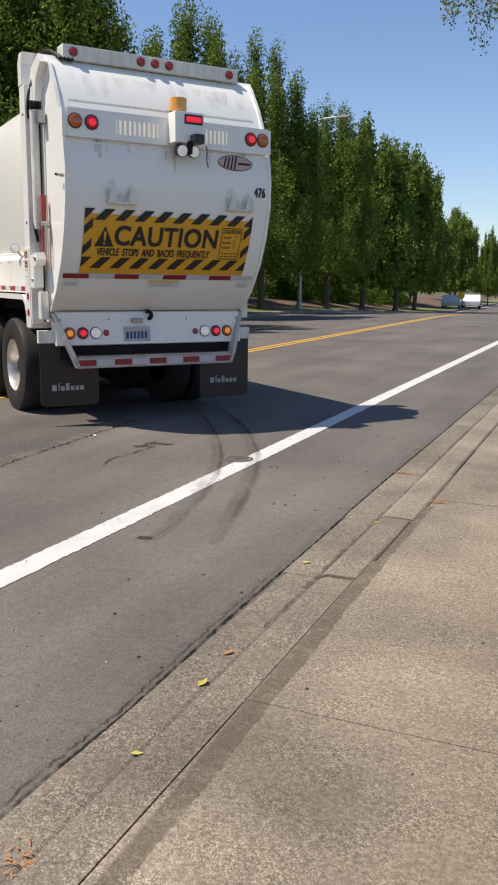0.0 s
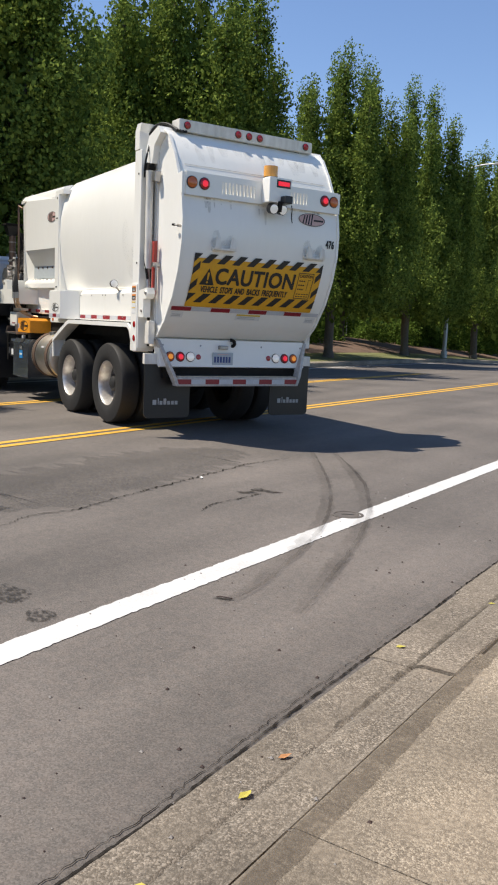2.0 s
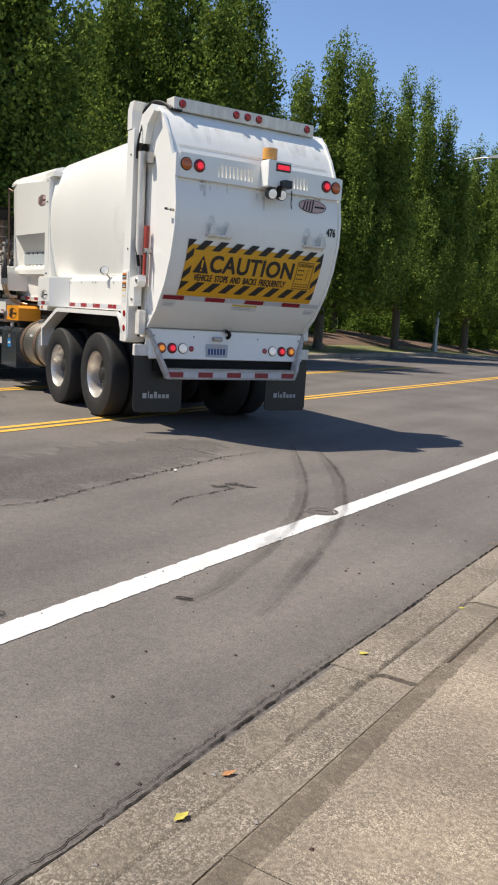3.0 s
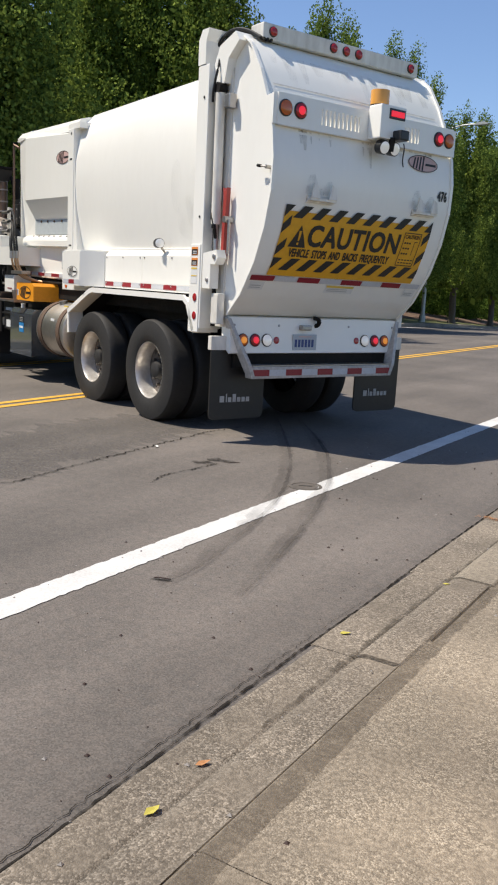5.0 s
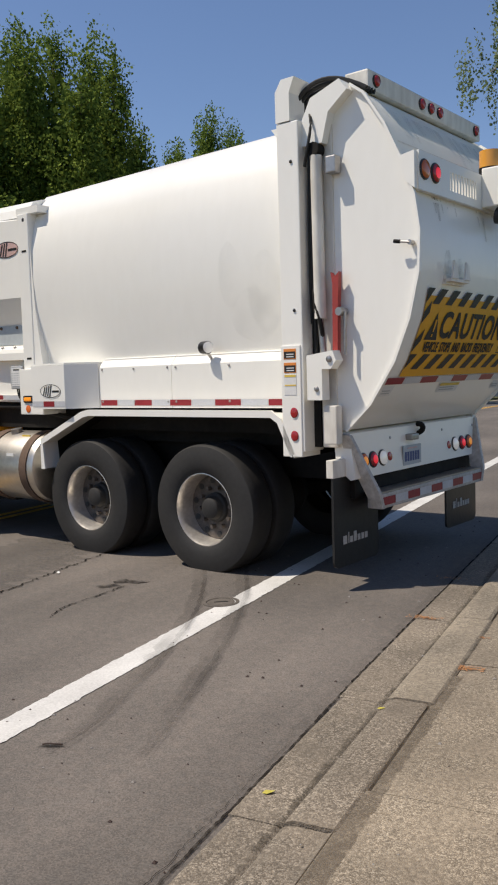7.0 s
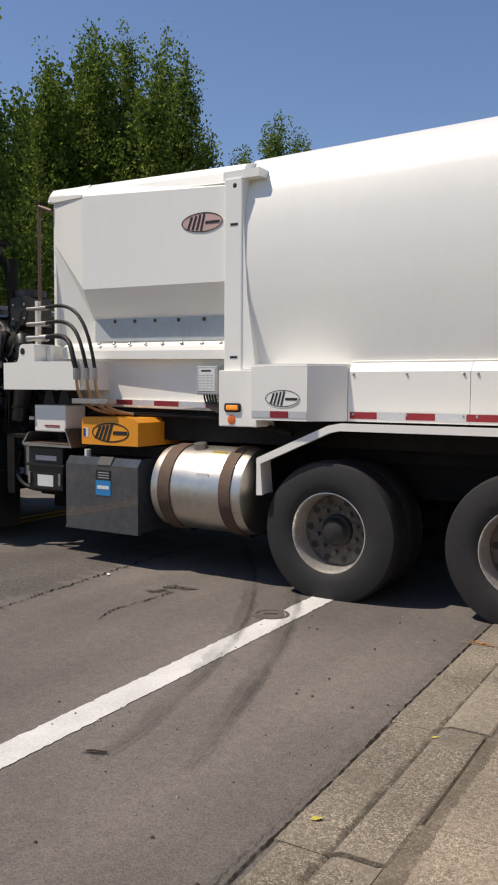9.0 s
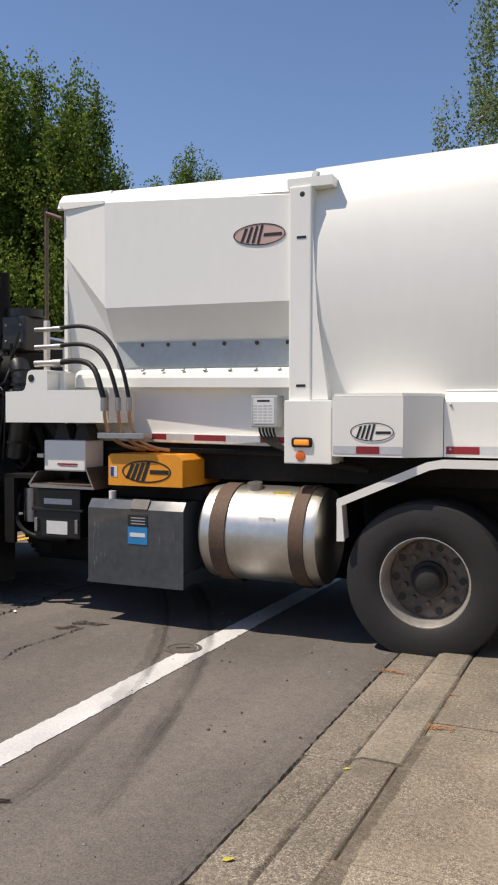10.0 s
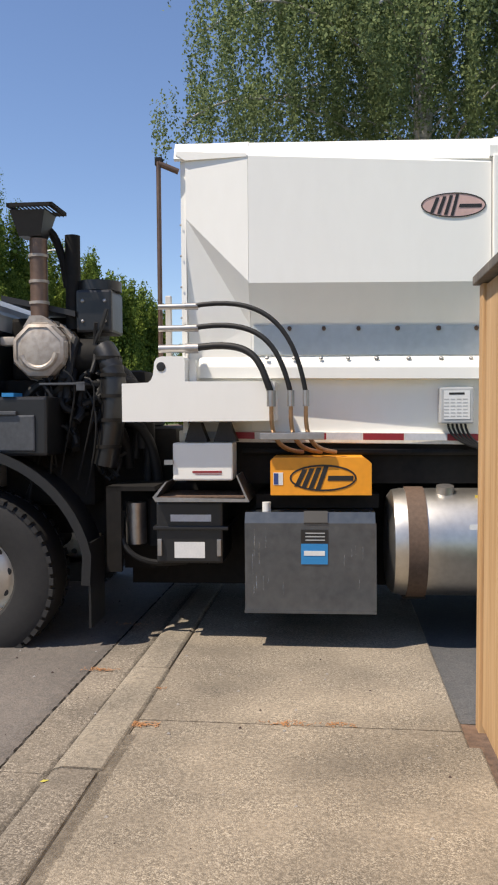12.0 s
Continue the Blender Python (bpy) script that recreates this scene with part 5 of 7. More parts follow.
# -- arm guide ledge ahead of the hopper, with its hoses
def arm_guide():
    g = part("guide_beam", prism(bmesh.new(), [(3.95, 1.55), (4.98, 1.55), (4.98, 1.795), (4.80, 1.80), (4.78, 1.815), (4.765, 1.85), (4.755, 1.93), (4.74, 1.955), (4.71, 1.965), (4.57, 1.965), (4.555, 1.955), (4.55, 1.93), (4.55, 1.805), (3.95, 1.80)], 0, -1.25, -0.80), M_WHITE, truck, "white plate beam that carries the arm")
    for y in (4.22, 4.42):
        part("rubber_stop", prism(bmesh.new(), [(y, 1.415), (y + 0.16, 1.415), (y + 0.12, 1.54), (y + 0.05, 1.54)], 0, -1.12, -0.98), M_RUBBER, g, "black rubber stop")
    part("hole", disc(bmesh.new(), (-1.252, 4.71, 1.90), 0.03, 0.003, (-1, 0, 0), 14), M_INK, g)
    part("side_plate", boxes((-1.10, -1.06, 4.50, 4.545, 1.72, 1.95)), M_WHITE, g)
    for k, (z, r) in enumerate(((2.29, 0.016), (2.15, 0.0175), (2.02, 0.023))):
        y1 = (3.74, 3.84, 3.97)[k]
        pts = curve_pts((-1.16, 4.52, z), (-1.22, 4.05, z + 0.06), (-1.30, y1 + 0.08, z - 0.1), (-1.285, y1, 1.72), 16)
        hose = part("hose", pipe(bmesh.new(), pts, r, 10), M_HOSE, truck, "black hydraulic hose", smooth=True)
        part("ferrule", rods(((-1.16, 4.74, z), (-1.16, 4.50, z), r * 1.15), ((-1.16, 4.56, z), (-1.16, 4.47, z), r * 1.4)), M_STEEL, hose, smooth=True)
        part("fitting", rods(((-1.285, y1, 1.74), (-1.285, y1, 1.64), r * 1.35)), M_STEEL, hose, smooth=True)
        bm = bmesh.new()
        pipe(bm, curve_pts((-1.285, y1, 1.66), (-1.28, y1 + 0.01, 1.45), (-1.15, y1 - 0.02, 1.36), (-1.0, y1 - 0.2, 1.34), 10), 0.015, 8)
        part("steel_pipe", bm, M_BRASS, hose, "brassy bent steel pipe", smooth=True)
    part("hose_clamp", boxes((-1.27, -1.14, 3.62, 4.05, 1.43, 1.475), bevel=0.005), M_STEEL, truck)
    part("valve_block", boxes((-1.10, -1.06, 4.665, 4.705, 1.95, 2.37), bevel=0.006), M_WHITE_DIRTY, truck)
    part("stay_rod", rods(((-0.98, 4.765, 1.95), (-0.98, 4.765, 3.27), 0.017), ((-0.98, 4.765, 3.26), (-0.95, 4.63, 3.21), 0.02)), M_EXH_BROWN, truck, "thin upright grey rod", smooth=True)
    part("latch", boxes((-0.99, -0.93, 4.74, 4.79, 3.25, 3.30)), M_CHASSIS, truck)


arm_guide()


# -- side lockers and fender
def lockers():
    for k, (a, b) in enumerate(((-0.89, 0.355), (0.36, 1.415))):
        for s in (-1, 1):
            bm = bmesh.new()
            prism(bm, [(s * 0.85, 1.335), (s * 1.06, 1.335), (s * 1.06, 1.70), (s * 1.0, 1.765), (s * 0.85, 1.80)], 1, a, b)
            lk = part("locker", bm, M_WHITE, truck, "white side locker panel")
            if s < 0:
                for yy in (a + 0.05, (a + b) / 2, b - 0.05):
                    for z in (1.39, 1.68):
                        part("bolt", disc(bmesh.new(), (-1.06, yy, z), 0.011, 0.008, (-1, 0, 0), 8), M_STEEL, lk)
                part("lid", prism(bmesh.new(), [(-0.85, 1.803), (-1.0, 1.768), (-1.0, 1.775), (-0.85, 1.815)], 1, a, b), M_WHITE, lk)
    box_part = part("equipment_box", prism(bmesh.new(), [(-0.8, 1.42), (-1.07, 1.42), (-1.285, 1.66), (-1.285, 2.165), (-0.8, 2.165)][::-1], 2, 1.335, 1.735), M_WHITE, truck, "white box with a slanting end and a badge")
    part("lid", prism(bmesh.new(), [(-0.8, 1.43), (-1.06, 1.43), (-1.275, 1.67), (-1.275, 2.155), (-0.8, 2.155)][::-1], 2, 1.737, 1.755), M_WHITE, box_part)
    oval_badge(box_part, lambda u, v: (-1.2875, 1.88 - u, 1.49 + v), lambda u, v: (-1.29, 1.88 - u, 1.50 + v), 0.155, 0.062, M_WHITE, "black oval badge with slanting bars")
    tape(box_part, lambda u, v: (-1.288, u, v), 1.665, 2.16, 1.355, 1.405, 3, start_red=False)
    tape(truck, lambda u, v: (-1.0645, u, v), -0.88, 1.40, 1.355, 1.405, 9)
    amber = part("lamp_box", boxes((-1.125, -0.78, 2.22, 2.58, 1.27, 1.715), bevel=0.008), M_WHITE, truck, "white box with an amber side lamp")
    bm = bmesh.new()
    box(bm, -1.14, -1.115, 2.365, 2.52, 1.385, 1.455, bevel=0.02)
    sl = part("side_lamp", bm, M_BLACK, amber)
    part("lens", boxes((-1.149, -1.125, 2.385, 2.50, 1.40, 1.44), bevel=0.012), M_AMBER_LIT, sl)
    part("reflector", disc(bmesh.new(), (-1.125, 2.455, 1.325), 0.037, 0.006, (-1, 0, 0)), material("orange_reflector", (0.75, 0.16, 0.03), 0.25), amber)
    part("hinge", boxes((-1.135, -1.08, 2.18, 2.218, 1.36, 1.66)), M_STEEL, amber)
    # round marker lamp
    mk = part("marker_lamp", rods(((-1.10, -0.05, 1.825), (-1.115, -0.11, 1.825), 0.052)), M_BLACK, truck, "small round work lamp", smooth=True)
    part("lens", disc(bmesh.new(), (-1.115, -0.109, 1.825), 0.046, 0.01, (-0.3, -0.95, 0)), M_CLEAR, mk, smooth=True)
    part("bracket", rods(((-1.03, -0.07, 1.74), (-1.10, -0.07, 1.82), 0.012)), M_STEEL, mk)
    # the fender is one bent plate over both rear axles
    for s in (-1, 1):
        bm = bmesh.new()
        path = [(2.13, 0.76), (2.15, 1.02), (1.50, 1.285), (1.40, 1.30), (-0.78, 1.30), (-0.86, 1.25), (-1.02, 0.98)]
        strip(bm, path, 0, *sorted((s * 1.03, s * 1.23)), 0.012)
        # the black liner also paints the shadow behind the fender leg
        part("fender_liner", strip(bmesh.new(), path, 0, *sorted((s * 0.62, s * 1.028)), 0.012), M_CHASSIS, truck, "black liner inside the fender, carried down the leg as shade")
        fd = part("fender", bm, M_WHITE, truck, "angular white steel fender")
        bm = bmesh.new()
        strip(bm, [(2.09, 0.76), (2.11, 1.00), (1.48, 1.255), (1.39, 1.27), (-0.76, 1.27), (-0.83, 1.23), (-0.98, 0.98)], 0, *sorted((s * 1.21, s * 1.235)), -0.055)
        part("edge", bm, M_WHITE, fd)
    # rear corner panel with labels and reflectors
    cp = part("corner_panel", boxes((-1.235, -1.0, -1.10, -0.895, 0.985, 1.80), bevel=0.006), M_WHITE, truck)
    for (z0, z1), mat in (((1.70, 1.775), M_ORANGE_LABEL), ((1.60, 1.675), M_ORANGE_LABEL), ((1.44, 1.59), M_YELLOW_LABEL)):
        lb = part("label", boxes((-1.2375, -1.23, -1.06, -0.93, z0, z1)), mat if mat is M_ORANGE_LABEL else M_PAPER, cp)
        if mat is M_ORANGE_LABEL:
            part("print", boxes((-1.239, -1.236, -1.055, -0.935, z0 + 0.006, z1 - 0.02)), M_INK, lb)
            for q in range(2):
                part("print", boxes((-1.2395, -1.2385, -1.04, -0.96, z0 + 0.014 + q * 0.018, z0 + 0.021 + q * 0.018)), M_PAPER, lb)
        else:
            part("print", boxes((-1.239, -1.236, -1.055, -0.935, z1 - 0.02, z1 - 0.004), (-1.239, -1.236, -1.055, -0.935, z1 - 0.085, z1 - 0.075)), mat, lb)
    for z in (1.31, 1.14):
        part("reflector", disc(bmesh.new(), (-1.236, -1.03, z), 0.038, 0.008, (-1, 0, 0)), M_RED_LENS, cp)


lockers()


# -- tailgate
def tailgate():
    bm = bmesh.new()
    prism(bm, GATE, 0, -1.085, 1.085)
    gate = part("tailgate", bm, M_WHITE, truck, "rounded white steel tailgate", smooth=True)
    for s in (-1, 1):
        pts = GATE[1:-1]
        bm = bmesh.new()
        strip(bm, pts, 0, *sorted((s * 1.083, s * 1.115)), -0.018)
        part("edge_flange", bm, M_WHITE, gate)
        part("side_channel", boxes((*sorted((s * 0.98, s * 1.10)), -1.34, -1.20, 1.05, 3.36), bevel=0.008), M_WHITE_DIRTY, gate, "recessed side channel in a duller white")
        part("upper_cover", prism(bmesh.new(), [(-1.12, 3.38), (-1.20, 3.52), (-1.46, 3.60), (-1.52, 3.52), (-1.36, 3.40), (-1.30, 3.20), (-1.12, 3.20)], 0, *sorted((s * 0.99, s * 1.17))), M_WHITE, gate)
        cyl = part("lift_cylinder", rods(((s * 1.165, -1.24, 3.12), (s * 1.165, -1.25, 1.98), 0.045)), M_WHITE_DIRTY, gate, "long white hydraulic cylinder", smooth=True)
        part("piston", rods(((s * 1.165, -1.25, 1.98), (s * 1.165, -1.28, 1.62), 0.025)), M_STEEL, cyl, smooth=True)
        part("head", rods(((s * 1.12, -1.24, 3.16), (s * 1.205, -1.24, 3.16), 0.05)), M_CHASSIS, cyl, smooth=True)
        part("hinge_block", boxes((*sorted((s * 1.10, s * 1.18)), -1.42, -1.33, 2.98, 3.10), bevel=0.01), M_STEEL, gate)
        st = part("safety_prop", prism(bmesh.new(), [(-1.395, 1.66), (-1.35, 1.66), (-1.36, 2.22), (-1.345, 2.30), (-1.375, 2.26), (-1.42, 2.30), (-1.405, 2.05)], 0, *sorted((s * 1.12, s * 1.16))), M_RED_STEEL, gate, "red steel safety prop")
        part("pin", rods(((s * 1.10, -1.43, 2.02), (s * 1.19, -1.43, 2.02), 0.03), ((s * 1.15, -1.46, 2.02), (s * 1.15, -1.46, 1.72), 0.012)), M_STEEL, gate, smooth=True)
        lt = part("latch", prism(bmesh.new(), [(-1.16, 1.72), (-1.40, 1.75), (-1.43, 1.68), (-1.38, 1.62), (-1.30, 1.62), (-1.30, 1.40), (-1.16, 1.40)], 0, *sorted((s * 1.14, s * 1.235))), M_WHITE, gate, "white latch plate")
        part("bolt", disc(bmesh.new(), (s * 1.235, -1.37, 1.69), 0.025, 0.012, (s, 0, 0), 10), M_STEEL, lt)
        part("bolt", disc(bmesh.new(), (s * 1.235, -1.25, 1.48), 0.02, 0.012, (s, 0, 0), 10), M_STEEL, lt)
        part("latch_hook", boxes((*sorted((s * 1.12, s * 1.2)), -1.40, -1.28, 1.08, 1.36), bevel=0.01), M_WHITE_DIRTY, gate)
    # hoses over the pillar
    for k in range(4):
        bm = bmesh.new()
        pipe(bm, curve_pts((-1.10 + 0.04 * k, -1.0, 3.50), (-1.09 + 0.03 * k, -1.10, 3.71 - 0.03 * k), (-1.02 + 0.03 * k, -1.34, 3.72 - 0.03 * k), (-0.98 + 0.04 * k, -1.56, 3.56), 12), 0.017, 8)
        part("cable", bm, M_HOSE, gate, "loose black cable", smooth=True)
    bm = bmesh.new()
    pipe(bm, curve_pts((-1.14, -1.16, 3.45), (-1.2, -1.26, 3.35), (-1.24, -1.22, 3.2), (-1.2, -1.16, 3.05), 10), 0.012, 6)
    part("cable", bm, M_HOSE, gate, smooth=True)
    for k, (y, lo) in enumerate(((-1.155, 1.95), (-1.175, 2.1), (-1.19, 1.5))):
        bm = bmesh.new()
        pipe(bm, curve_pts((-1.10, y, 3.46), (-1.17, y - 0.01, 3.0), (-1.15, y + 0.01, 2.4), (-1.14, y, lo), 12), 0.013, 8)
        part("hose", bm, M_HOSE, gate, "black hydraulic hose", smooth=True)
    bm = bmesh.new()
    pipe(bm, curve_pts((-1.14, -1.18, 2.2), (-1.22, -1.22, 2.1), (-1.2, -1.3, 1.95), (-1.16, -1.26, 1.82), 10), 0.018, 8)
    box(bm, -1.2, -1.13, -1.27, -1.2, 2.02, 2.16, bevel=0.01)
    part("valve", bm, M_CHASSIS, gate, "black hose valve")
    lever = part("handle", rods(((-1.09, -1.94, 2.44), (-1.14, -1.94, 2.44), 0.017), ((-1.135, -1.94, 2.44), (-1.145, -1.86, 2.452), 0.008)), M_STEEL, gate, "small steel lever with a black grip", smooth=True)
    part("grip", rods(((-1.143, -1.875, 2.45), (-1.147, -1.83, 2.457), 0.013)), M_CHASSIS, lever, smooth=True)
    # shallow seam high on the gate
    part("seam", on_gate(bmesh.new(), [(-1.0, 3.14), (1.0, 3.14), (1.0, 3.155), (-1.0, 3.155)], 0.003), M_WHITE_DIRTY, gate)
    # rain streaks from the lamp panel and soot below the roof bar
    rs = random.Random(9)
    for k in range(17):
        x, ln, w = rs.uniform(-1.0, 1.0), rs.uniform(0.06, 0.24), rs.uniform(0.01, 0.035)
        part("streak", on_gate(bmesh.new(), [(x - w, 2.78), (x + w, 2.78), (x + w * 0.4, 2.78 - ln), (x - w * 0.4, 2.78 - ln)], 0.004), M_STREAK, gate, "thin rusty rain streak")
    for k in range(12):
        x, ln, w = -0.92 + 0.165 * k + rs.uniform(-0.05, 0.05), rs.uniform(0.08, 0.3), rs.uniform(0.04, 0.1)
        part("streak", on_gate(bmesh.new(), [(x - w, 3.43), (x + w, 3.43), (x + w * 0.5, 3.43 - ln), (x - w * 0.5, 3.43 - ln)], 0.004), M_SOOT, gate)
    # brackets with smudges round them
    for x in (-0.56, 0.74):
        bk = part("lift_bracket", boxes((x - 0.15, x + 0.15, gate_y(2.2, 0.07), gate_y(2.2), 2.205, 2.225), (x - 0.15, x + 0.15, gate_y(2.21, 0.025), gate_y(2.21, -0.01), 2.19, 2.25)), M_WHITE_DIRTY, gate)
        for dx in (-0.1, 0.1):
            part("ear", prism(bmesh.new(), [(x + dx - 0.045, 2.225), (x + dx + 0.045, 2.225), (x + dx + 0.025, 2.33), (x + dx - 0.02, 2.35)], 1, gate_y(2.27, 0.07), gate_y(2.27, 0.055)), M_WHITE_DIRTY, bk)
        for dx, tall in ((-0.1, 0.17), (0.1, 0.13), (0.0, 0.06)):
            w = 0.045 + 0.02 * abs(dx) * 10
            part("smudge", on_gate(bmesh.new(), [(x + dx - w, 2.26), (x + dx + w, 2.26), (x + dx + w * 0.9, 2.27 + tall * 0.5), (x + dx + w * 0.35, 2.26 + tall), (x + dx - w * 0.5, 2.25 + tall), (x + dx - w * 0.95, 2.27 + tall * 0.45)], 0.004), M_SMUDGE, gate)
    # tape along the foot of the sign
    tape(gate, lambda u, v: (u, gate_y(v, 0.006), v), -1.07, 1.07, 1.497, 1.543, 8)
    for x, w in ((-0.97, 0.16), (0.02, 0.36), (0.97, 0.16)):
        lb = part("label", on_gate(bmesh.new(), [(x - w / 2, 1.415), (x + w / 2, 1.415), (x + w / 2, 1.485), (x - w / 2, 1.485)], 0.004), M_PAPER, gate, "small worn label with fine print")
        bm = bmesh.new()
        for q in range(2):
            on_gate(bm, [(x - w * 0.42, 1.43 + q * 0.018), (x + w * 0.3, 1.43 + q * 0.018), (x + w * 0.3, 1.438 + q * 0.018), (x - w * 0.42, 1.438 + q * 0.018)], 0.006)
        part("print", bm, M_GREY, lb)
        if abs(x) < 0.5:
            part("print", on_gate(bmesh.new(), [(x - w * 0.48, 1.465), (x + w * 0.48, 1.465), (x + w * 0.48, 1.485), (x - w * 0.48, 1.485)], 0.006), M_YELLOW_LABEL, lb)
    # badge and unit number
    oval_badge(gate, lambda u, v: (0.70 + u, gate_y(2.68 + v, 0.006), 2.68 + v), lambda u, v: (0.70 + u, gate_y(2.68 + v, 0.009), 2.68 + v), 0.20, 0.078, M_LOGO_PINK, "oval badge with slanting dark bars")
    bm = letters(bmesh.new(), "476", 0.13, lambda u, v, k: (0.985 + u, gate_y(2.395 + v, 0.006 + k), 2.395 + v), 0.62, 1.1, 0.004)
    part("unit_number", bm, M_INK, gate, "black unit number 476")
    return gate


M_SMUDGE = faint("soot_smudge", (0.2, 0.2, 0.19), 0.2, 16, 0.3, 0.75)
gate = tailgate()


# -- warning sign on the tailgate
def warning_sign():
    x0, x1, z0, z1 = -0.915, 0.92, 1.60, 2.155
    sign = part("warning_sign", on_gate(bmesh.new(), [(x0, z0), (x1, z0), (x1, z1), (x0, z1)], 0.008), M_SIGN_YELLOW, gate, "amber and black striped caution sign")
    out = 0.011
    band, slant, step = 0.105, 0.11, 0.205
    bm = bmesh.new()
    for lo, hi in ((z0, z0 + band), (z1 - band, z1)):
        x = x0 - slant
        while x < x1:
            pts = [(x, lo), (x + step * 0.5, lo), (x + step * 0.5 + slant, hi), (x + slant, hi)]
            pts = [(min(max(a, x0), x1), b) for a, b in pts]
            if max(p[0] for p in pts) - min(p[0] for p in pts) > 0.02:
                clean = [p for i, p in enumerate(pts) if p != pts[i - 1]]
                if len(clean) > 2:
                    on_gate(bm, clean, out)
            x += step
    for lo, hi in ((x0, x0 + 0.085), (x1 - 0.085, x1)):
        for zz in (z0 + 0.12, z0 + 0.31):
            on_gate(bm, [(lo, zz), (hi, zz + 0.08), (hi, zz + 0.16), (lo, zz + 0.08)], out)
    part("stripes", bm, M_INK, sign)
    bm = bmesh.new()
    on_gate(bm, [(-0.80, 1.805), (-0.60, 1.805), (-0.70, 1.995)], out)
    part("warning_triangle", bm, M_INK, sign)
    bm = bmesh.new()
    on_gate(bm, [(-0.709, 1.86), (-0.691, 1.86), (-0.686, 1.945), (-0.714, 1.945)], out + 0.003, 0.03)
    on_gate(bm, [(-0.71, 1.825), (-0.69, 1.825), (-0.69, 1.845), (-0.71, 1.845)], out + 0.003)
    part("mark", bm, M_SIGN_YELLOW, sign)
    at = lambda cx, cz, o: (lambda u, v, k: (cx + u, gate_y(cz + v, o + k), cz + v))
    bm = bmesh.new()
    letters(bm, "CAUTION", 0.255, at(-0.03, 1.902, out), 0.97, 1.04, 0.0065)
    part("lettering", bm, M_INK, sign)
    bm = bmesh.new()
    letters(bm, "VEHICLE  STOPS  AND  BACKS  FREQUENTLY", 0.098, at(-0.15, 1.752, out), 0.61, 1.02, 0.0025)
    part("lettering", bm, M_INK, sign)
    bm = bmesh.new()
    ring = [(0.575, 1.715), (0.81, 1.715), (0.81, 2.03), (0.575, 2.03)]
    for a, b in ((0.575, 0.583), (0.802, 0.81)):
        on_gate(bm, [(a, 1.715), (b, 1.715), (b, 2.03), (a, 2.03)], out)
    for z in (1.715, 2.022):
        on_gate(bm, [(0.583, z), (0.802, z), (0.802, z + 0.008), (0.583, z + 0.008)], out)
    letters(bm, "CAUTION", 0.052, at(0.692, 1.99, out), 0.85, 1.0, 0.001)
    for k in range(3):
        for q in range(3):
            a = 0.60 + q * 0.033
            on_gate(bm, [(a, 1.925 - k * 0.05), (a + 0.022, 1.925 - k * 0.05), (a + 0.022, 1.94 - k * 0.05), (a, 1.94 - k * 0.05)], out)
    for k in range(2):
        for q in range(5):
            a = 0.60 + q * 0.04
            on_gate(bm, [(a, 1.768 - k * 0.028), (a + 0.028, 1.768 - k * 0.028), (a + 0.028, 1.778 - k * 0.028), (a, 1.778 - k * 0.028)], out)
    on_gate(bm, [(0.735, 1.82), (0.741, 1.82), (0.741, 1.95), (0.735, 1.95)], out)
    on_gate(bm, [(0.741, 1.944), (0.775, 1.944), (0.775, 1.95), (0.741, 1.95)], out)
    part("notice_panel", bm, M_INK, sign)
    for q in [sign, *sign.children_recursive]:          # hung a hand lower on the curve
        for v in q.data.vertices:
            out_y = gate_y(v.co.z) - v.co.y
            v.co.z -= 0.05
            v.co.y = gate_y(v.co.z, out_y)


warning_sign()


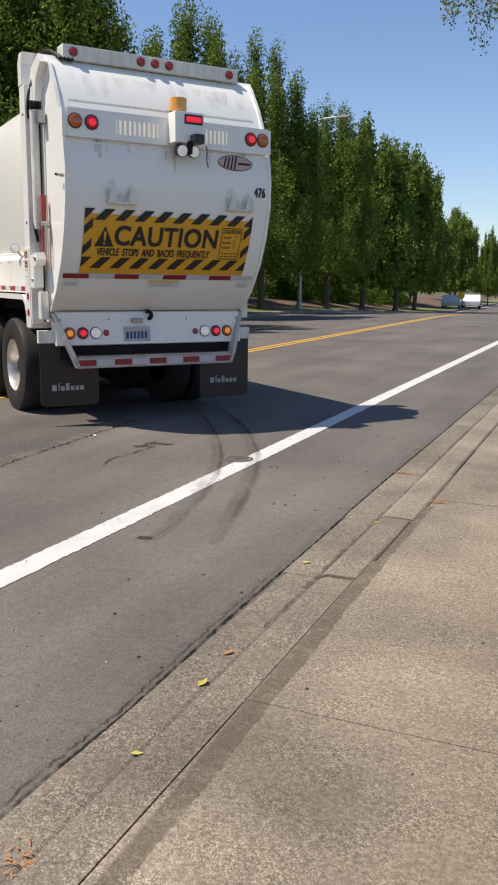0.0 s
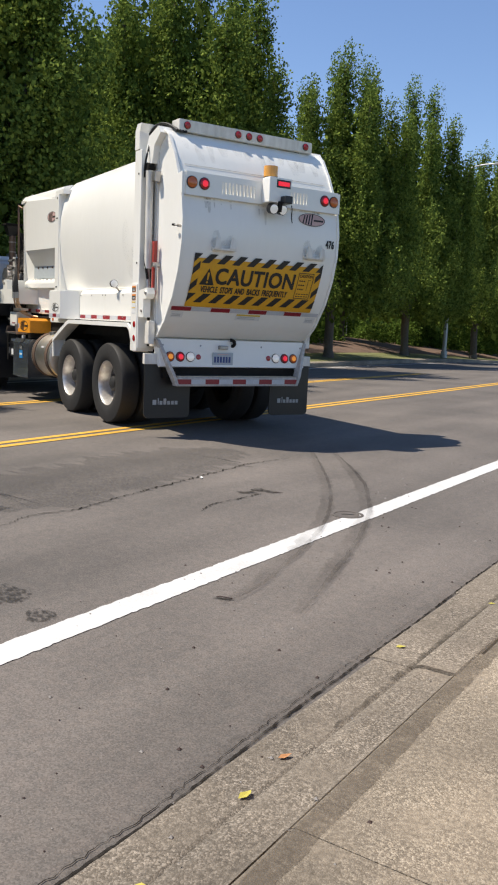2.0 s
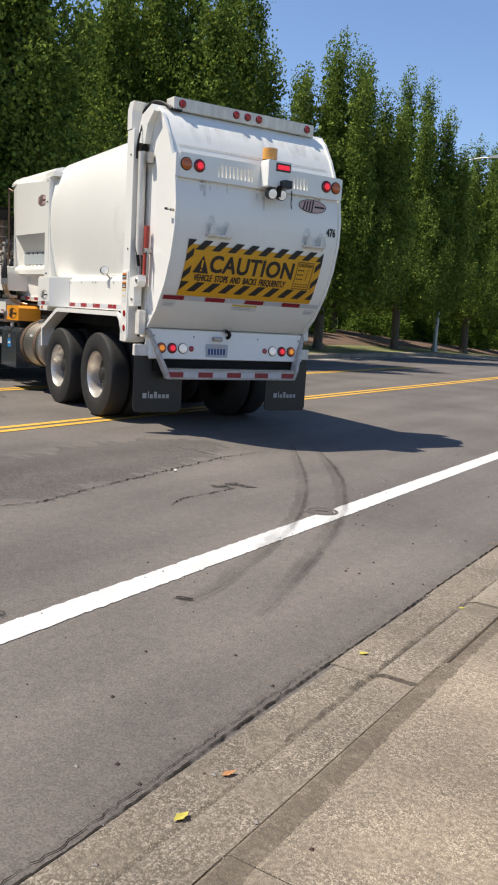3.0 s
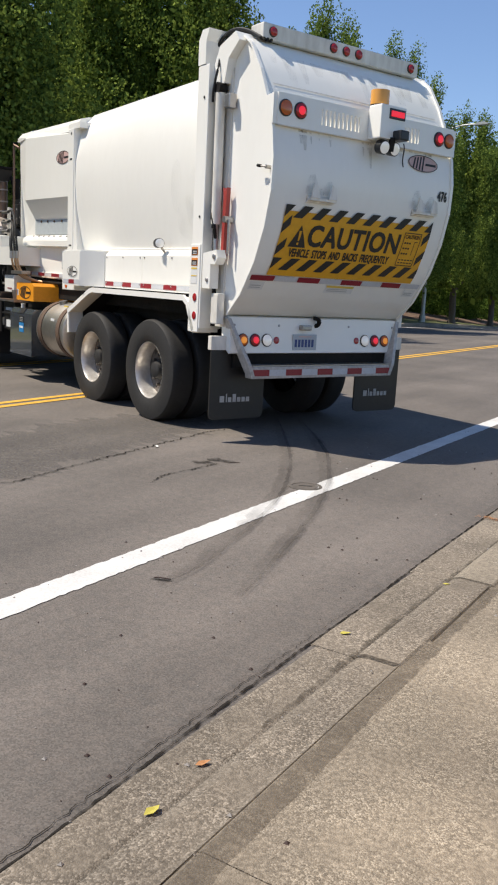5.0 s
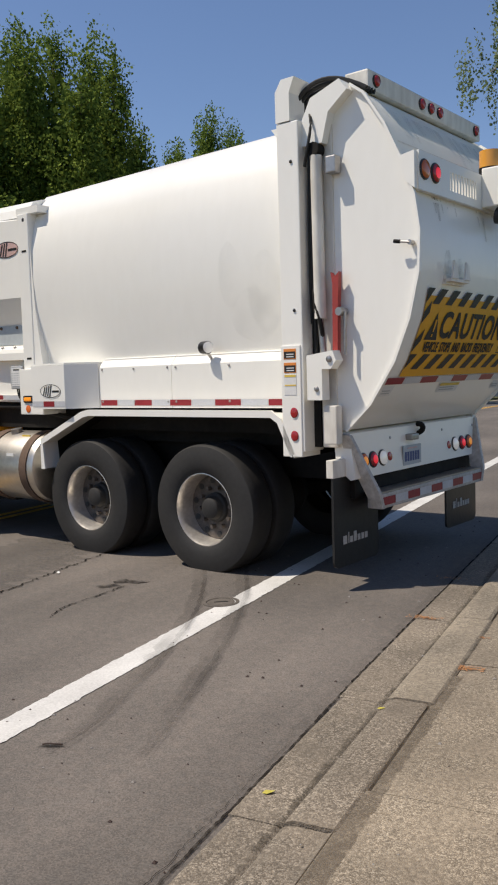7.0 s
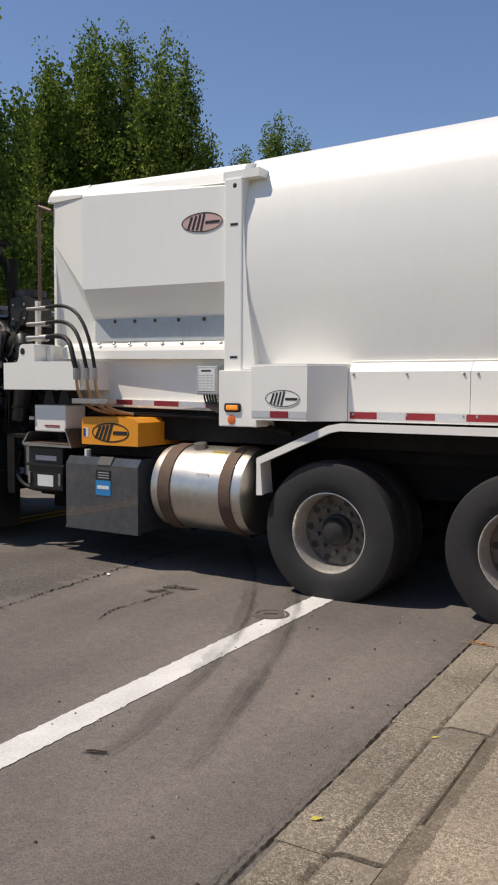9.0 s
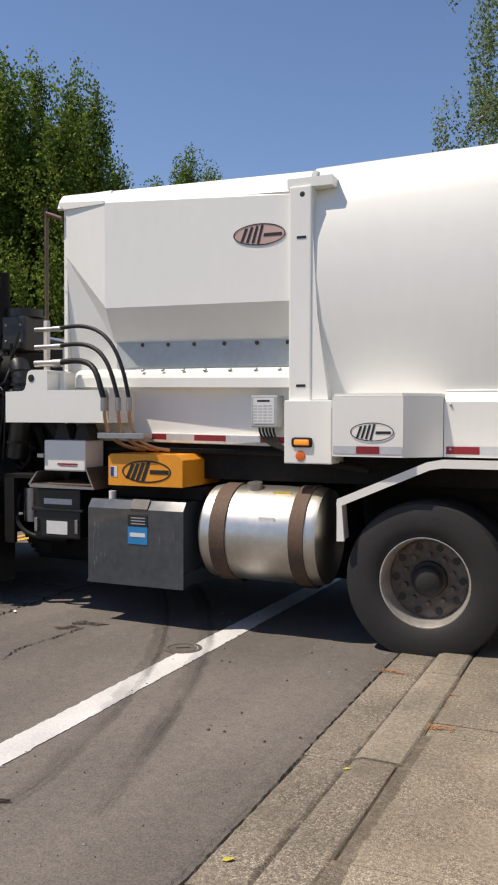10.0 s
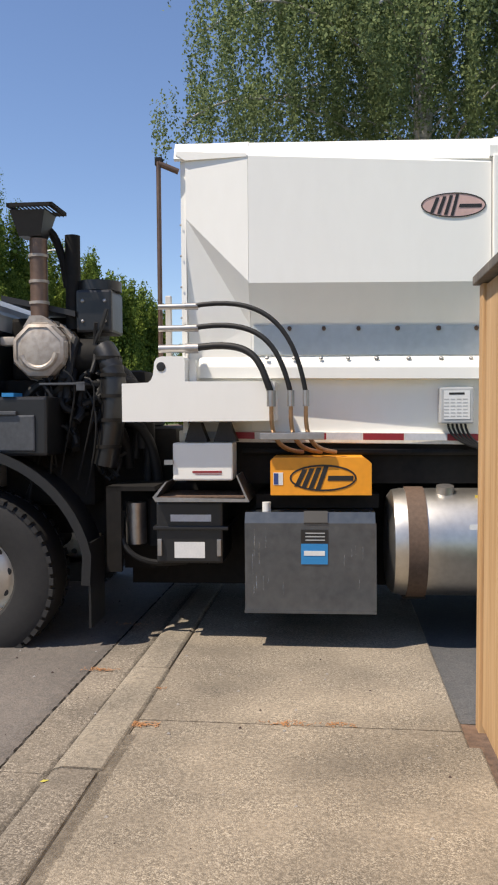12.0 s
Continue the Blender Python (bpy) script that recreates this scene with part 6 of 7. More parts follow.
# -- light bars
def light_bars():
    bar = part("roof_light_bar", boxes((-0.955, 0.955, -1.56, -1.37, 3.565, 3.70), bevel=0.012), M_WHITE_DIRTY, truck, "grimy white box bar with red marker lamps")
    for x in (-0.77, 0.0, 0.77):
        part("strut", boxes((x - 0.03, x + 0.03, -1.50, -1.42, 3.44, 3.566)), M_CHASSIS, bar)
    for x in (-0.85, -0.155, 0.0, 0.155, 0.85):
        round_lamp("marker_lamp", bar, (x, -1.56, 3.633), 0.038, (0, -1, 0.0), M_RED_LENS)
    # slotted panel across the gate
    y0, y1, z0, z1 = -1.985, -1.9, 2.79, 3.035
    pan = part("lamp_panel", boxes((-1.075, -0.60, y0, y0 + 0.012, z0, z1), (-0.60, 0.60, y0, y0 + 0.012, z0, z0 + 0.055), (-0.60, 0.60, y0, y0 + 0.012, z1 - 0.06, z1), (0.60, 1.075, y0, y0 + 0.012, z0, z1), (-0.16, 0.18, y0, y0 + 0.012, z0 + 0.055, z1 - 0.06)), M_WHITE, truck, "white slotted steel panel with tail lamps")
    for a, b in ((-1.118, -1.077), (1.077, 1.118)):
        part("end_plate", prism(bmesh.new(), [(-1.90, z0 + 0.06), (y0 + 0.012, z0), (y0 + 0.012, z1), (-1.86, z1 - 0.02)], 0, a, b), M_WHITE, pan)
    part("top_flange", boxes((-1.075, 1.075, y0, y0 + 0.05, z1, z1 + 0.006)), M_WHITE, pan)
    part("bottom_flange", boxes((-1.075, 1.075, y0, y0 + 0.06, z0 - 0.006, z0)), M_WHITE_DIRTY, pan)
    for s in (-1, 1):
        for k in range(9):
            cx = (-0.60 + 0.022 + k * 0.0489) if s < 0 else (0.18 + 0.02 + k * 0.0467)
            part("slat", boxes((cx - 0.012, cx + 0.012, y0, y0 + 0.012, z0 + 0.055, z1 - 0.06)), M_WHITE, pan)
    for x, mat in ((-1.0, M_AMBER_LENS), (-0.84, M_RED_LIT), (0.87, M_RED_LIT), (1.01, M_AMBER_LENS)):
        round_lamp("tail_lamp", pan, (x, y0, 2.925), 0.06, (0, -1, 0), mat)
    bm = bmesh.new()
    box(bm, -0.06, 0.25, -2.15, y0, 2.80, 3.09, bevel=0.01)
    cb = part("camera_box", bm, M_WHITE, truck, "white camera box with a red lamp")
    part("marker_lamp", boxes((0.055, 0.215, -2.165, -2.149, 2.995, 3.045), bevel=0.006), M_RED_LIT, cb)
    part("bezel", boxes((0.038, 0.232, -2.158, -2.148, 2.975, 3.065), bevel=0.004), M_BLACK, cb)
    part("rear_camera", boxes((0.10, 0.21, -2.25, -2.13, 2.79, 2.88), bevel=0.015), M_BLACK, cb, "small black camera with a visor")
    part("camera_mount", rods(((0.10, -2.15, 2.82), (0.10, -2.13, 2.70), 0.03)), M_CHASSIS, cb)
    bc = part("beacon", rods(((0.03, -2.02, 3.095), (0.03, -2.02, 3.225), 0.085), seg=20), M_BEACON, truck, "amber warning beacon", smooth=True)
    part("base", rods(((0.03, -2.02, 3.06), (0.03, -2.02, 3.10), 0.088), seg=20), M_CHASSIS, bc, smooth=True)
    for x in (0.02, 0.15):
        wl = part("work_lamp", rods(((x, -2.14, 2.725), (x, -2.07, 2.74), 0.062), seg=18), M_BLACK, truck, "round black work lamp", smooth=True)
        part("lens", disc(bmesh.new(), (x, -2.14, 2.725), 0.053, 0.008, (0, -1, -0.2)), M_CLEAR, wl, smooth=True)
    bm = bmesh.new()
    pipe(bm, curve_pts((0.30, -2.09, 2.80), (0.33, -2.1, 2.74), (0.29, -2.08, 2.68), (0.34, -2.07, 2.60), 10), 0.006, 6)
    part("loose_wire", bm, M_HOSE, truck)


light_bars()


# -- rear apron, bumper and mud flaps
def rear_end():
    drop = 0.05
    ap = part("rear_apron", prism(bmesh.new(), [(-1.38, 1.21), (-1.43, 1.20), (-1.47, 0.87), (-1.43, 0.86), (-1.30, 0.95), (-1.28, 1.21)], 0, -1.07, 1.07), M_WHITE, truck, "white apron panel with lamps and number plate")
    back = lambda z: -1.43 - 0.04 * (1.20 - z) / 0.33
    for x, mat in ((-0.93, M_AMBER_LIT), (-0.79, M_RED_LIT), (-0.65, M_CLEAR), (0.62, M_CLEAR), (0.76, M_RED_LIT), (0.90, M_AMBER_LIT)):
        round_lamp("tail_lamp", ap, (x, back(0.99), 0.99), 0.054, (0, -1, 0.12), mat)
    for x in (-0.535, 0.505):
        part("reflector", disc(bmesh.new(), (x, back(0.99), 0.99), 0.034, 0.008, (0, -1, 0.12)), M_RED_LENS, ap)
    pl = part("number_plate", boxes((-0.34, -0.04, back(0.97) - 0.012, back(0.97) - 0.006, 0.895, 1.05), bevel=0.002), M_PLATE, ap, "pale number plate with dark bars")
    for k in range(6):
        part("bar", boxes((-0.315 + k * 0.042, -0.288 + k * 0.042, back(0.97) - 0.0145, back(0.97) - 0.0115, 0.925, 1.0)), M_BLUE_BAR, pl)
    part("bar", boxes((-0.27, -0.11, back(0.97) - 0.0145, back(0.97) - 0.0115, 1.022, 1.032)), M_LOGO_PINK, pl)
    part("plate_lamp", boxes((-0.25, -0.13, -1.50, -1.43, 1.09, 1.14), bevel=0.012), M_STEEL, ap)
    part("tow_hook", pipe(bmesh.new(), curve_pts((-0.05, -1.40, 1.13), (-0.02, -1.50, 1.12), (-0.02, -1.50, 1.22), (-0.09, -1.46, 1.21), 10), 0.022, 8), M_CHASSIS, ap, "black steel hook", smooth=True)
    for x in (-1.02, -0.5, -0.05, 0.4, 1.02):
        part("bolt", disc(bmesh.new(), (x, back(1.13), 1.13), 0.012, 0.006, (0, -1, 0.1), 8), M_STEEL, ap)
    part("underside", boxes((-1.0, 1.0, -1.42, -1.32, 0.72, 0.87)), M_CHASSIS, ap)
    bp = part("bumper", boxes((-0.89, 0.89, -1.575, -1.46, 0.635, 0.75), bevel=0.012), M_BUMPER, truck, "scuffed white step bumper with red and silver tape")
    part("tread", boxes((-0.89, 0.89, -1.575, -1.44, 0.752, 0.762)), M_STEEL, bp)
    tape(bp, lambda u, v: (u, -1.5795, v), -0.89, 0.89, 0.662, 0.722, 9)
    for s in (-1, 1):
        bm = bmesh.new()
        prism(bm, [(-1.36, 1.20), (-1.45, 1.19), (-1.585, 0.76), (-1.585, 0.64), (-1.51, 0.64), (-1.37, 1.08)], 0, *sorted((s * 0.0, s * 0.04)))
        arm = part("bumper_arm", bm, M_BUMPER, bp)
        for v in arm.data.vertices:
            t = (v.co.z - 0.64) / 0.56
            v.co.x += s * (0.86 + 0.21 * t)
        fl = part("mud_flap", prism(bmesh.new(), [(s * 0.60, 0.86), (s * 0.60, 0.23), (s * 0.615, 0.195), (s * 0.65, 0.18), (s * 1.175, 0.18), (s * 1.21, 0.195), (s * 1.225, 0.23), (s * 1.225, 0.86)], 1, -1.375, -1.355), M_BLACK, truck, "black rubber mud flap with a pale maker's mark")
        part("hanger", boxes((*sorted((s * 0.58, s * 1.235)), -1.385, -1.32, 0.84, 0.97), bevel=0.006), M_WHITE_DIRTY, fl)
        cx = s * 0.92
        bm = boxes((cx - 0.19, cx - 0.14, -1.379, -1.376, 0.345, 0.405), (cx - 0.12, cx - 0.108, -1.379, -1.376, 0.345, 0.425))
        for k in range(5):
            box(bm, cx - 0.095 + k * 0.052, cx - 0.057 + k * 0.052, -1.379, -1.376, 0.345, 0.39 + 0.03 * (k == 1))
        part("print", bm, M_FLAP_PRINT, fl)
    for q in [ap, bp, *ap.children_recursive, *bp.children_recursive]:
        for v in q.data.vertices:
            v.co.z -= drop


rear_end()


# -- wheels
def tyre_profile(half, rim, r):
    return [(rim, -half * 0.80), (rim + 0.02, -half * 0.94), (rim + 0.10, -half * 1.03), (r - 0.07, -half * 1.0), (r - 0.018, -half * 0.90), (r - 0.004, -half * 0.74), (r, -half * 0.4), (r, 0), (r, half * 0.4), (r - 0.004, half * 0.74), (r - 0.018, half * 0.90), (r - 0.07, half * 1.0), (rim + 0.10, half * 1.03), (rim + 0.02, half * 0.94), (rim, half * 0.80)]


def tyre(parent, x, grooves, half=0.135, radius=TYRE_R):
    bm = bmesh.new()
    lathe(bm, [(r, q + x) for r, q in tyre_profile(half, 0.29, radius)], 56, caps=False)
    t = part("tyre", bm, M_RUBBER, parent, smooth=True)
    if grooves:
        bm = bmesh.new()
        for k in range(48):
            a = k * math.tau / 48
            for sx in (-1, 1):
                m = Matrix.Rotation(a, 4, "X")
                box_bm = bmesh.ops.create_cube(bm, size=1, matrix=m @ Matrix.Translation((x + sx * half * 0.82, 0, radius - 0.012)) @ Matrix.Diagonal((0.06, 0.045, 0.03, 1)))
        part("tread", bm, M_RUBBER, t, kind="stuff")
    return t


def rear_wheel(s, y):
    """A pair of tyres with a deep dished outer rim."""
    w = thing_part("wheel", (s * 0.93, y, AXLE_Z))
    tyre(w, s * 0.12, False)
    tyre(w, -s * 0.19, False)
    prof = [(0.312, 0.225), (0.308, 0.238), (0.296, 0.24), (0.288, 0.225), (0.278, 0.17), (0.27, 0.07), (0.255, 0.03)]
    part("rim", lathe(bmesh.new(), [(r, s * q) for r, q in prof], 48, caps=False), M_RIM, w, "dished alloy rim with brown dust", smooth=True)
    prof = [(0.268, 0.075), (0.245, 0.085), (0.20, 0.075), (0.14, 0.065), (0.12, 0.07), (0.001, 0.07)]
    part("wheel_disc", lathe(bmesh.new(), [(r, s * q) for r, q in prof], 48, caps=False), M_DISC, w, "dark brown dusty wheel disc", smooth=True)
    hub = part("hub", lathe(bmesh.new(), [(0.125, s * 0.07), (0.12, s * 0.10), (0.10, s * 0.11), (0.085, s * 0.165), (0.06, s * 0.18), (0.001, s * 0.18)], 24), M_RUBBER, w, smooth=True)
    for k in range(10):
        a = k * math.tau / 10
        part("nut", rods(((s * 0.06, 0.167 * math.cos(a), 0.167 * math.sin(a)), (s * 0.11, 0.167 * math.cos(a), 0.167 * math.sin(a)), 0.018), seg=6), M_DISC, hub)
        part("hand_hole", disc(bmesh.new(), (s * 0.081, 0.226 * math.cos(a + 0.3), 0.226 * math.sin(a + 0.3)), 0.027, 0.004, (s, 0, 0), 12), M_INK, hub)
    return w


def thing_part(name, at):
    e = new(name)
    e.parent = truck
    e.matrix_basis = Matrix.Translation(at)
    return e


def front_wheel(s, y):
    w = thing_part("wheel", (s * 1.09, y, 0.53))
    tyre(w, 0.0, True, 0.185, 0.562)
    prof = [(0.295, 0.15), (0.30, 0.14), (0.285, 0.09), (0.27, 0.06), (0.25, 0.075), (0.22, 0.09), (0.16, 0.10), (0.13, 0.115), (0.001, 0.115)]
    part("rim", lathe(bmesh.new(), [(r, s * q) for r, q in prof], 48, caps=False), M_ALU, w, "bright alloy rim with round holes", smooth=True)
    hub = part("hub", lathe(bmesh.new(), [(0.115, s * 0.11), (0.10, s * 0.15), (0.075, s * 0.17), (0.001, s * 0.175)], 24), M_STEEL, w, smooth=True)
    for k in range(10):
        a = k * math.tau / 10
        part("nut", rods(((s * 0.10, 0.145 * math.cos(a), 0.145 * math.sin(a)), (s * 0.14, 0.145 * math.cos(a), 0.145 * math.sin(a)), 0.017), seg=6), M_STEEL, hub)
        part("hand_hole", disc(bmesh.new(), (s * 0.078, 0.225 * math.cos(a + 0.3), 0.225 * math.sin(a + 0.3)), 0.027, 0.006, (s, 0, 0), 12), M_INK, hub)
    return w


WHEELS = [rear_wheel(s, y) for s in (-1, 1) for y in (0.0, 1.42)] + [front_wheel(s, 5.81) for s in (-1, 1)]


# -- chassis and the gear hung on it
def chassis():
    c = part("chassis", boxes((-0.46, -0.36, -1.3, 7.9, 0.72, 1.0), (0.36, 0.46, -1.3, 7.9, 0.72, 1.0), *[(-0.4, 0.4, y, y + 0.1, 0.76, 0.96) for y in (-1.0, 0.6, 2.2, 3.6, 5.0, 6.6)], bevel=0.0), M_CHASSIS, truck, "black steel chassis rails")
    for y in (-0.02, 1.53, 6.06):
        part("axle", rods(((-0.85, y, AXLE_Z), (0.85, y, AXLE_Z), 0.085)), M_CHASSIS, c, smooth=True)
    for y in (0.0, 1.42):
        part("differential", lathe_at((0, y, AXLE_Z), [(0.001, -0.24), (0.15, -0.2), (0.24, 0), (0.15, 0.2), (0.001, 0.24)]), M_CHASSIS, c, smooth=True)
    part("drive_shaft", rods(((0, 1.5, 0.55), (0, 5.4, 0.85), 0.06)), M_CHASSIS, c, smooth=True)
    part("subframe", boxes((-0.85, 0.85, -1.28, 4.62, 1.12, 1.42)), M_CHASSIS, c)
    part("cross_pipe", rods(((-0.9, 2.5, 1.33), (-0.9, 4.2, 1.34), 0.02), ((-0.93, 2.0, 1.22), (-0.93, 2.5, 1.30), 0.025)), M_CHASSIS, c)
    # hidden block added to keep light from reaching under the truck
    part("belly", boxes((-0.50, 1.15, 2.3, 5.1, 0.36, 1.1)), M_CHASSIS, c)
    part("inner_guard", boxes((-0.60, 0.60, -0.9, 2.2, 1.0, 1.11)), M_CHASSIS, c)


def lathe_at(at, prof):
    bm = lathe(bmesh.new(), prof, 20)
    bmesh.ops.translate(bm, verts=bm.verts, vec=at)
    return bm


chassis()


def side_gear():
    # fuel tank with straps
    tank = part("fuel_tank", lathe_y((-0.88, 0, 0.735), [(0.001, 2.29), (0.30, 2.29), (0.345, 2.31), (0.355, 2.35), (0.355, 3.12), (0.345, 3.17), (0.30, 3.2), (0.001, 3.2)]), M_ALU, truck, "round polished aluminium fuel tank", smooth=True)
    for y in (2.45, 3.04):
        part("strap", lathe_y((-0.88, 0, 0.735), [(0.356, y - 0.055), (0.366, y - 0.055), (0.366, y + 0.055), (0.356, y + 0.055)]), M_RUST, tank, "brown rusty strap", smooth=True)
        part("bracket", boxes((-0.95, -0.45, y - 0.07, y + 0.07, 0.36, 0.42)), M_CHASSIS, tank)
    part("cap", rods(((-0.98, 2.86, 1.06), (-0.99, 2.86, 1.115), 0.055)), M_STEEL, tank, smooth=True)
    part("label", boxes((-1.055, -1.045, 2.55, 2.68, 1.035, 1.06)), M_YELLOW_LABEL, tank)
    lb = part("label", boxes((-1.212, -1.207, 2.62, 2.74, 0.85, 0.89)), M_PAPER, tank, "torn pale label")
    # oil tank behind a scuffed cover
    oil = part("oil_tank_cover", prism(bmesh.new(), [(-1.24, 0.34), (-1.24, 0.90), (-1.19, 0.965), (-0.7, 0.965), (-0.7, 0.34)], 1, 3.285, 4.16), M_TANK_GREY, truck, "scuffed grey metal oil tank cover")
    part("trim", boxes((-1.246, -1.20, 3.28, 4.165, 0.325, 0.345), (-1.246, -1.236, 3.28, 3.295, 0.34, 0.9)), M_TANK_GREY, oil)
    part("label", boxes((-1.2445, -1.24, 3.60, 3.78, 0.64, 0.77)), M_BLUE, oil, "blue sticker")
    part("bar", boxes((-1.2465, -1.244, 3.62, 3.76, 0.695, 0.725)), M_PAPER, oil)
    part("label", boxes((-1.2445, -1.24, 3.60, 3.78, 0.775, 0.86)), M_INK, oil)
    part("label", prism(bmesh.new(), [(-1.2425, 0.90), (-1.195, 0.97), (-1.20, 0.974), (-1.247, 0.905)], 1, 3.60, 3.76), M_INK, oil)
    part("bars", boxes(*[(-1.2465, -1.244, 3.62, 3.75, 0.79 + 0.022 * k, 0.797 + 0.022 * k) for k in range(3)]), M_GREY, oil, kind="stuff")
    rs = random.Random(6)
    for k in range(16):
        y = 3.36 + rs.choice((rs.uniform(0, 0.2), rs.uniform(0.45, 0.76))) if k % 3 else 3.985 + rs.uniform(0, 0.14)
        z, ln = rs.uniform(0.42, 0.75), rs.uniform(0.04, 0.16)
        part("scratch", boxes((-1.2408, -1.2402, y, y + rs.uniform(0.002, 0.005), z, min(z + ln, 0.88))), M_SCRATCH, oil)
    part("filler_cap", rods(((-1.1, 4.02, 0.965), (-1.1, 4.02, 1.02), 0.03)), M_PAPER, oil, smooth=True)
    part("bracket", boxes((-1.0, -0.4, 3.25, 4.1, 0.97, 1.06)), M_CHASSIS, oil)
    # orange box
    ob = part("orange_box", prism(bmesh.new(), [(3.305, 1.075), (3.985, 1.075), (3.985, 1.295), (3.965, 1.315), (3.36, 1.315), (3.305, 1.275)], 0, -1.21, -0.55), M_ORANGE, truck, "bright orange steel cover with a black oval mark")
    bm = bmesh.new()
    pl = lambda u, v: (-1.2125, 3.63 - u, 1.185 + v)
    oval(bm, pl, 0.225, 0.085, inner=0.012)
    for k in range(4):
        u = -0.15 + k * 0.048
        poly(bm, pl, [(u - 0.045, -0.055 - 0.006 * k), (u - 0.012, -0.055 - 0.006 * k), (u + 0.045, 0.055 + 0.006 * k), (u + 0.012, 0.055 + 0.006 * k)])
    poly(bm, pl, [(0.03, -0.018), (0.20, -0.018), (0.205, 0.014), (0.035, 0.014)])
    part("badge", bm, M_INK, ob)
    part("label", boxes((-1.2125, -1.209, 3.90, 3.965, 1.14, 1.22)), M_PAPER, ob)
    part("print", boxes((-1.214, -1.212, 3.932, 3.962, 1.145, 1.215)), M_BLUE_BAR, ob)
    # control box and its cables
    cb = part("control_box", boxes((-1.005, -0.865, 2.68, 2.89, 1.52, 1.755), bevel=0.01), M_GREY, truck, "small grey control box with a printed sheet")
    sh = part("sheet", boxes((-1.008, -1.004, 2.705, 2.87, 1.55, 1.735)), M_PAPER, cb)
    part("bars", boxes(*[(-1.009, -1.007, 2.72 + 0.04 * q, 2.75 + 0.04 * q, 1.565 + 0.022 * k, 1.572 + 0.022 * k) for k in range(6) for q in range(4)]), M_GREY, sh, kind="stuff")
    part("bar", boxes((-1.009, -1.007, 2.74, 2.84, 1.708, 1.722)), M_INK, sh)
    for k in range(5):
        bm = bmesh.new()
        y = 2.73 + k * 0.028
        pipe(bm, curve_pts((-0.965, y, 1.53), (-0.965, y, 1.42), (-1.005, y - 0.12, 1.36), (-0.985, 2.56 - 0.02 * k, 1.33), 8), 0.008, 6)
        part("cable", bm, M_HOSE, cb, smooth=True)
    # battery tray, white box, black box
    wb = part("white_box", boxes((-1.16, -0.9, 4.245, 4.655, 1.165, 1.41), bevel=0.012), M_WHITE, truck, "small white box with a worn label")
    part("print", boxes((-1.1625, -1.159, 4.32, 4.52, 1.215, 1.228), (-1.1625, -1.159, 4.32, 4.50, 1.205, 1.209)), M_RED_TAPE, wb)
    part("catch", boxes((-1.18, -1.14, 4.65, 4.71, 1.27, 1.30)), M_STEEL, wb)
    tr = part("tray", prism(bmesh.new(), [(4.13, 1.03), (4.77, 1.03), (4.79, 1.06), (4.70, 1.16), (4.69, 1.16), (4.765, 1.06), (4.155, 1.05), (4.22, 1.20), (4.21, 1.20)], 0, -1.20, -0.7), M_STEEL, truck, "bent steel tray with brown dirt")
    part("dirt", boxes((-1.195, -0.75, 4.17, 4.75, 1.056, 1.066)), M_MULCH, tr)
    bb = part("battery_box", boxes((-1.13, -0.6, 4.32, 4.78, 0.62, 1.02), bevel=0.015), M_BLACK, truck, "black plastic battery box with a blank label")
    part("lid", boxes((-1.15, -0.6, 4.28, 4.80, 0.84, 0.865), bevel=0.006), M_BLACK, bb)
    part("label", boxes((-1.1325, -1.128, 4.445, 4.655, 0.655, 0.76)), M_PAPER, bb)
    part("label", boxes((-1.1325, -1.128, 4.40, 4.68, 0.895, 0.94)), M_SILVER_TAPE, bb)
    for y in (4.33, 4.74):
        part("latch", boxes((-1.15, -1.125, y, y + 0.03, 0.67, 0.78), bevel=0.004), M_STEEL, bb)
    # step frame with small parts ahead of it
    fr = part("step_frame", boxes((-1.08, -1.04, 5.04, 5.14, 0.55, 1.12), (-1.08, -0.6, 4.80, 5.14, 1.09, 1.12), (-0.66, -0.62, 4.80, 5.12, 0.5, 1.1)), M_CHASSIS, truck, "black steel step frame")
    part("canister", rods(((-0.92, 4.97, 0.72), (-0.92, 4.97, 1.0), 0.075)), M_STEEL, fr, "grey canister filter", smooth=True)
    part("canister", rods(((-0.85, 4.82, 0.70), (-0.85, 4.82, 1.02), 0.085)), M_CHASSIS, fr, smooth=True)
    bm = bmesh.new()
    pipe(bm, curve_pts((-1.0, 5.05, 0.95), (-1.08, 5.1, 0.65), (-1.08, 4.9, 0.58), (-0.95, 4.6, 0.60), 12), 0.02, 8)
    part("hose", bm, M_HOSE, fr, smooth=True)


def lathe_y(at, prof):
    bm = lathe(bmesh.new(), prof, 44)
    for v in bm.verts:
        v.co = Vector((v.co.y + at[0], v.co.x + at[1], v.co.z + at[2]))
    bmesh.ops.recalc_face_normals(bm, faces=bm.faces)
    return bm


side_gear()


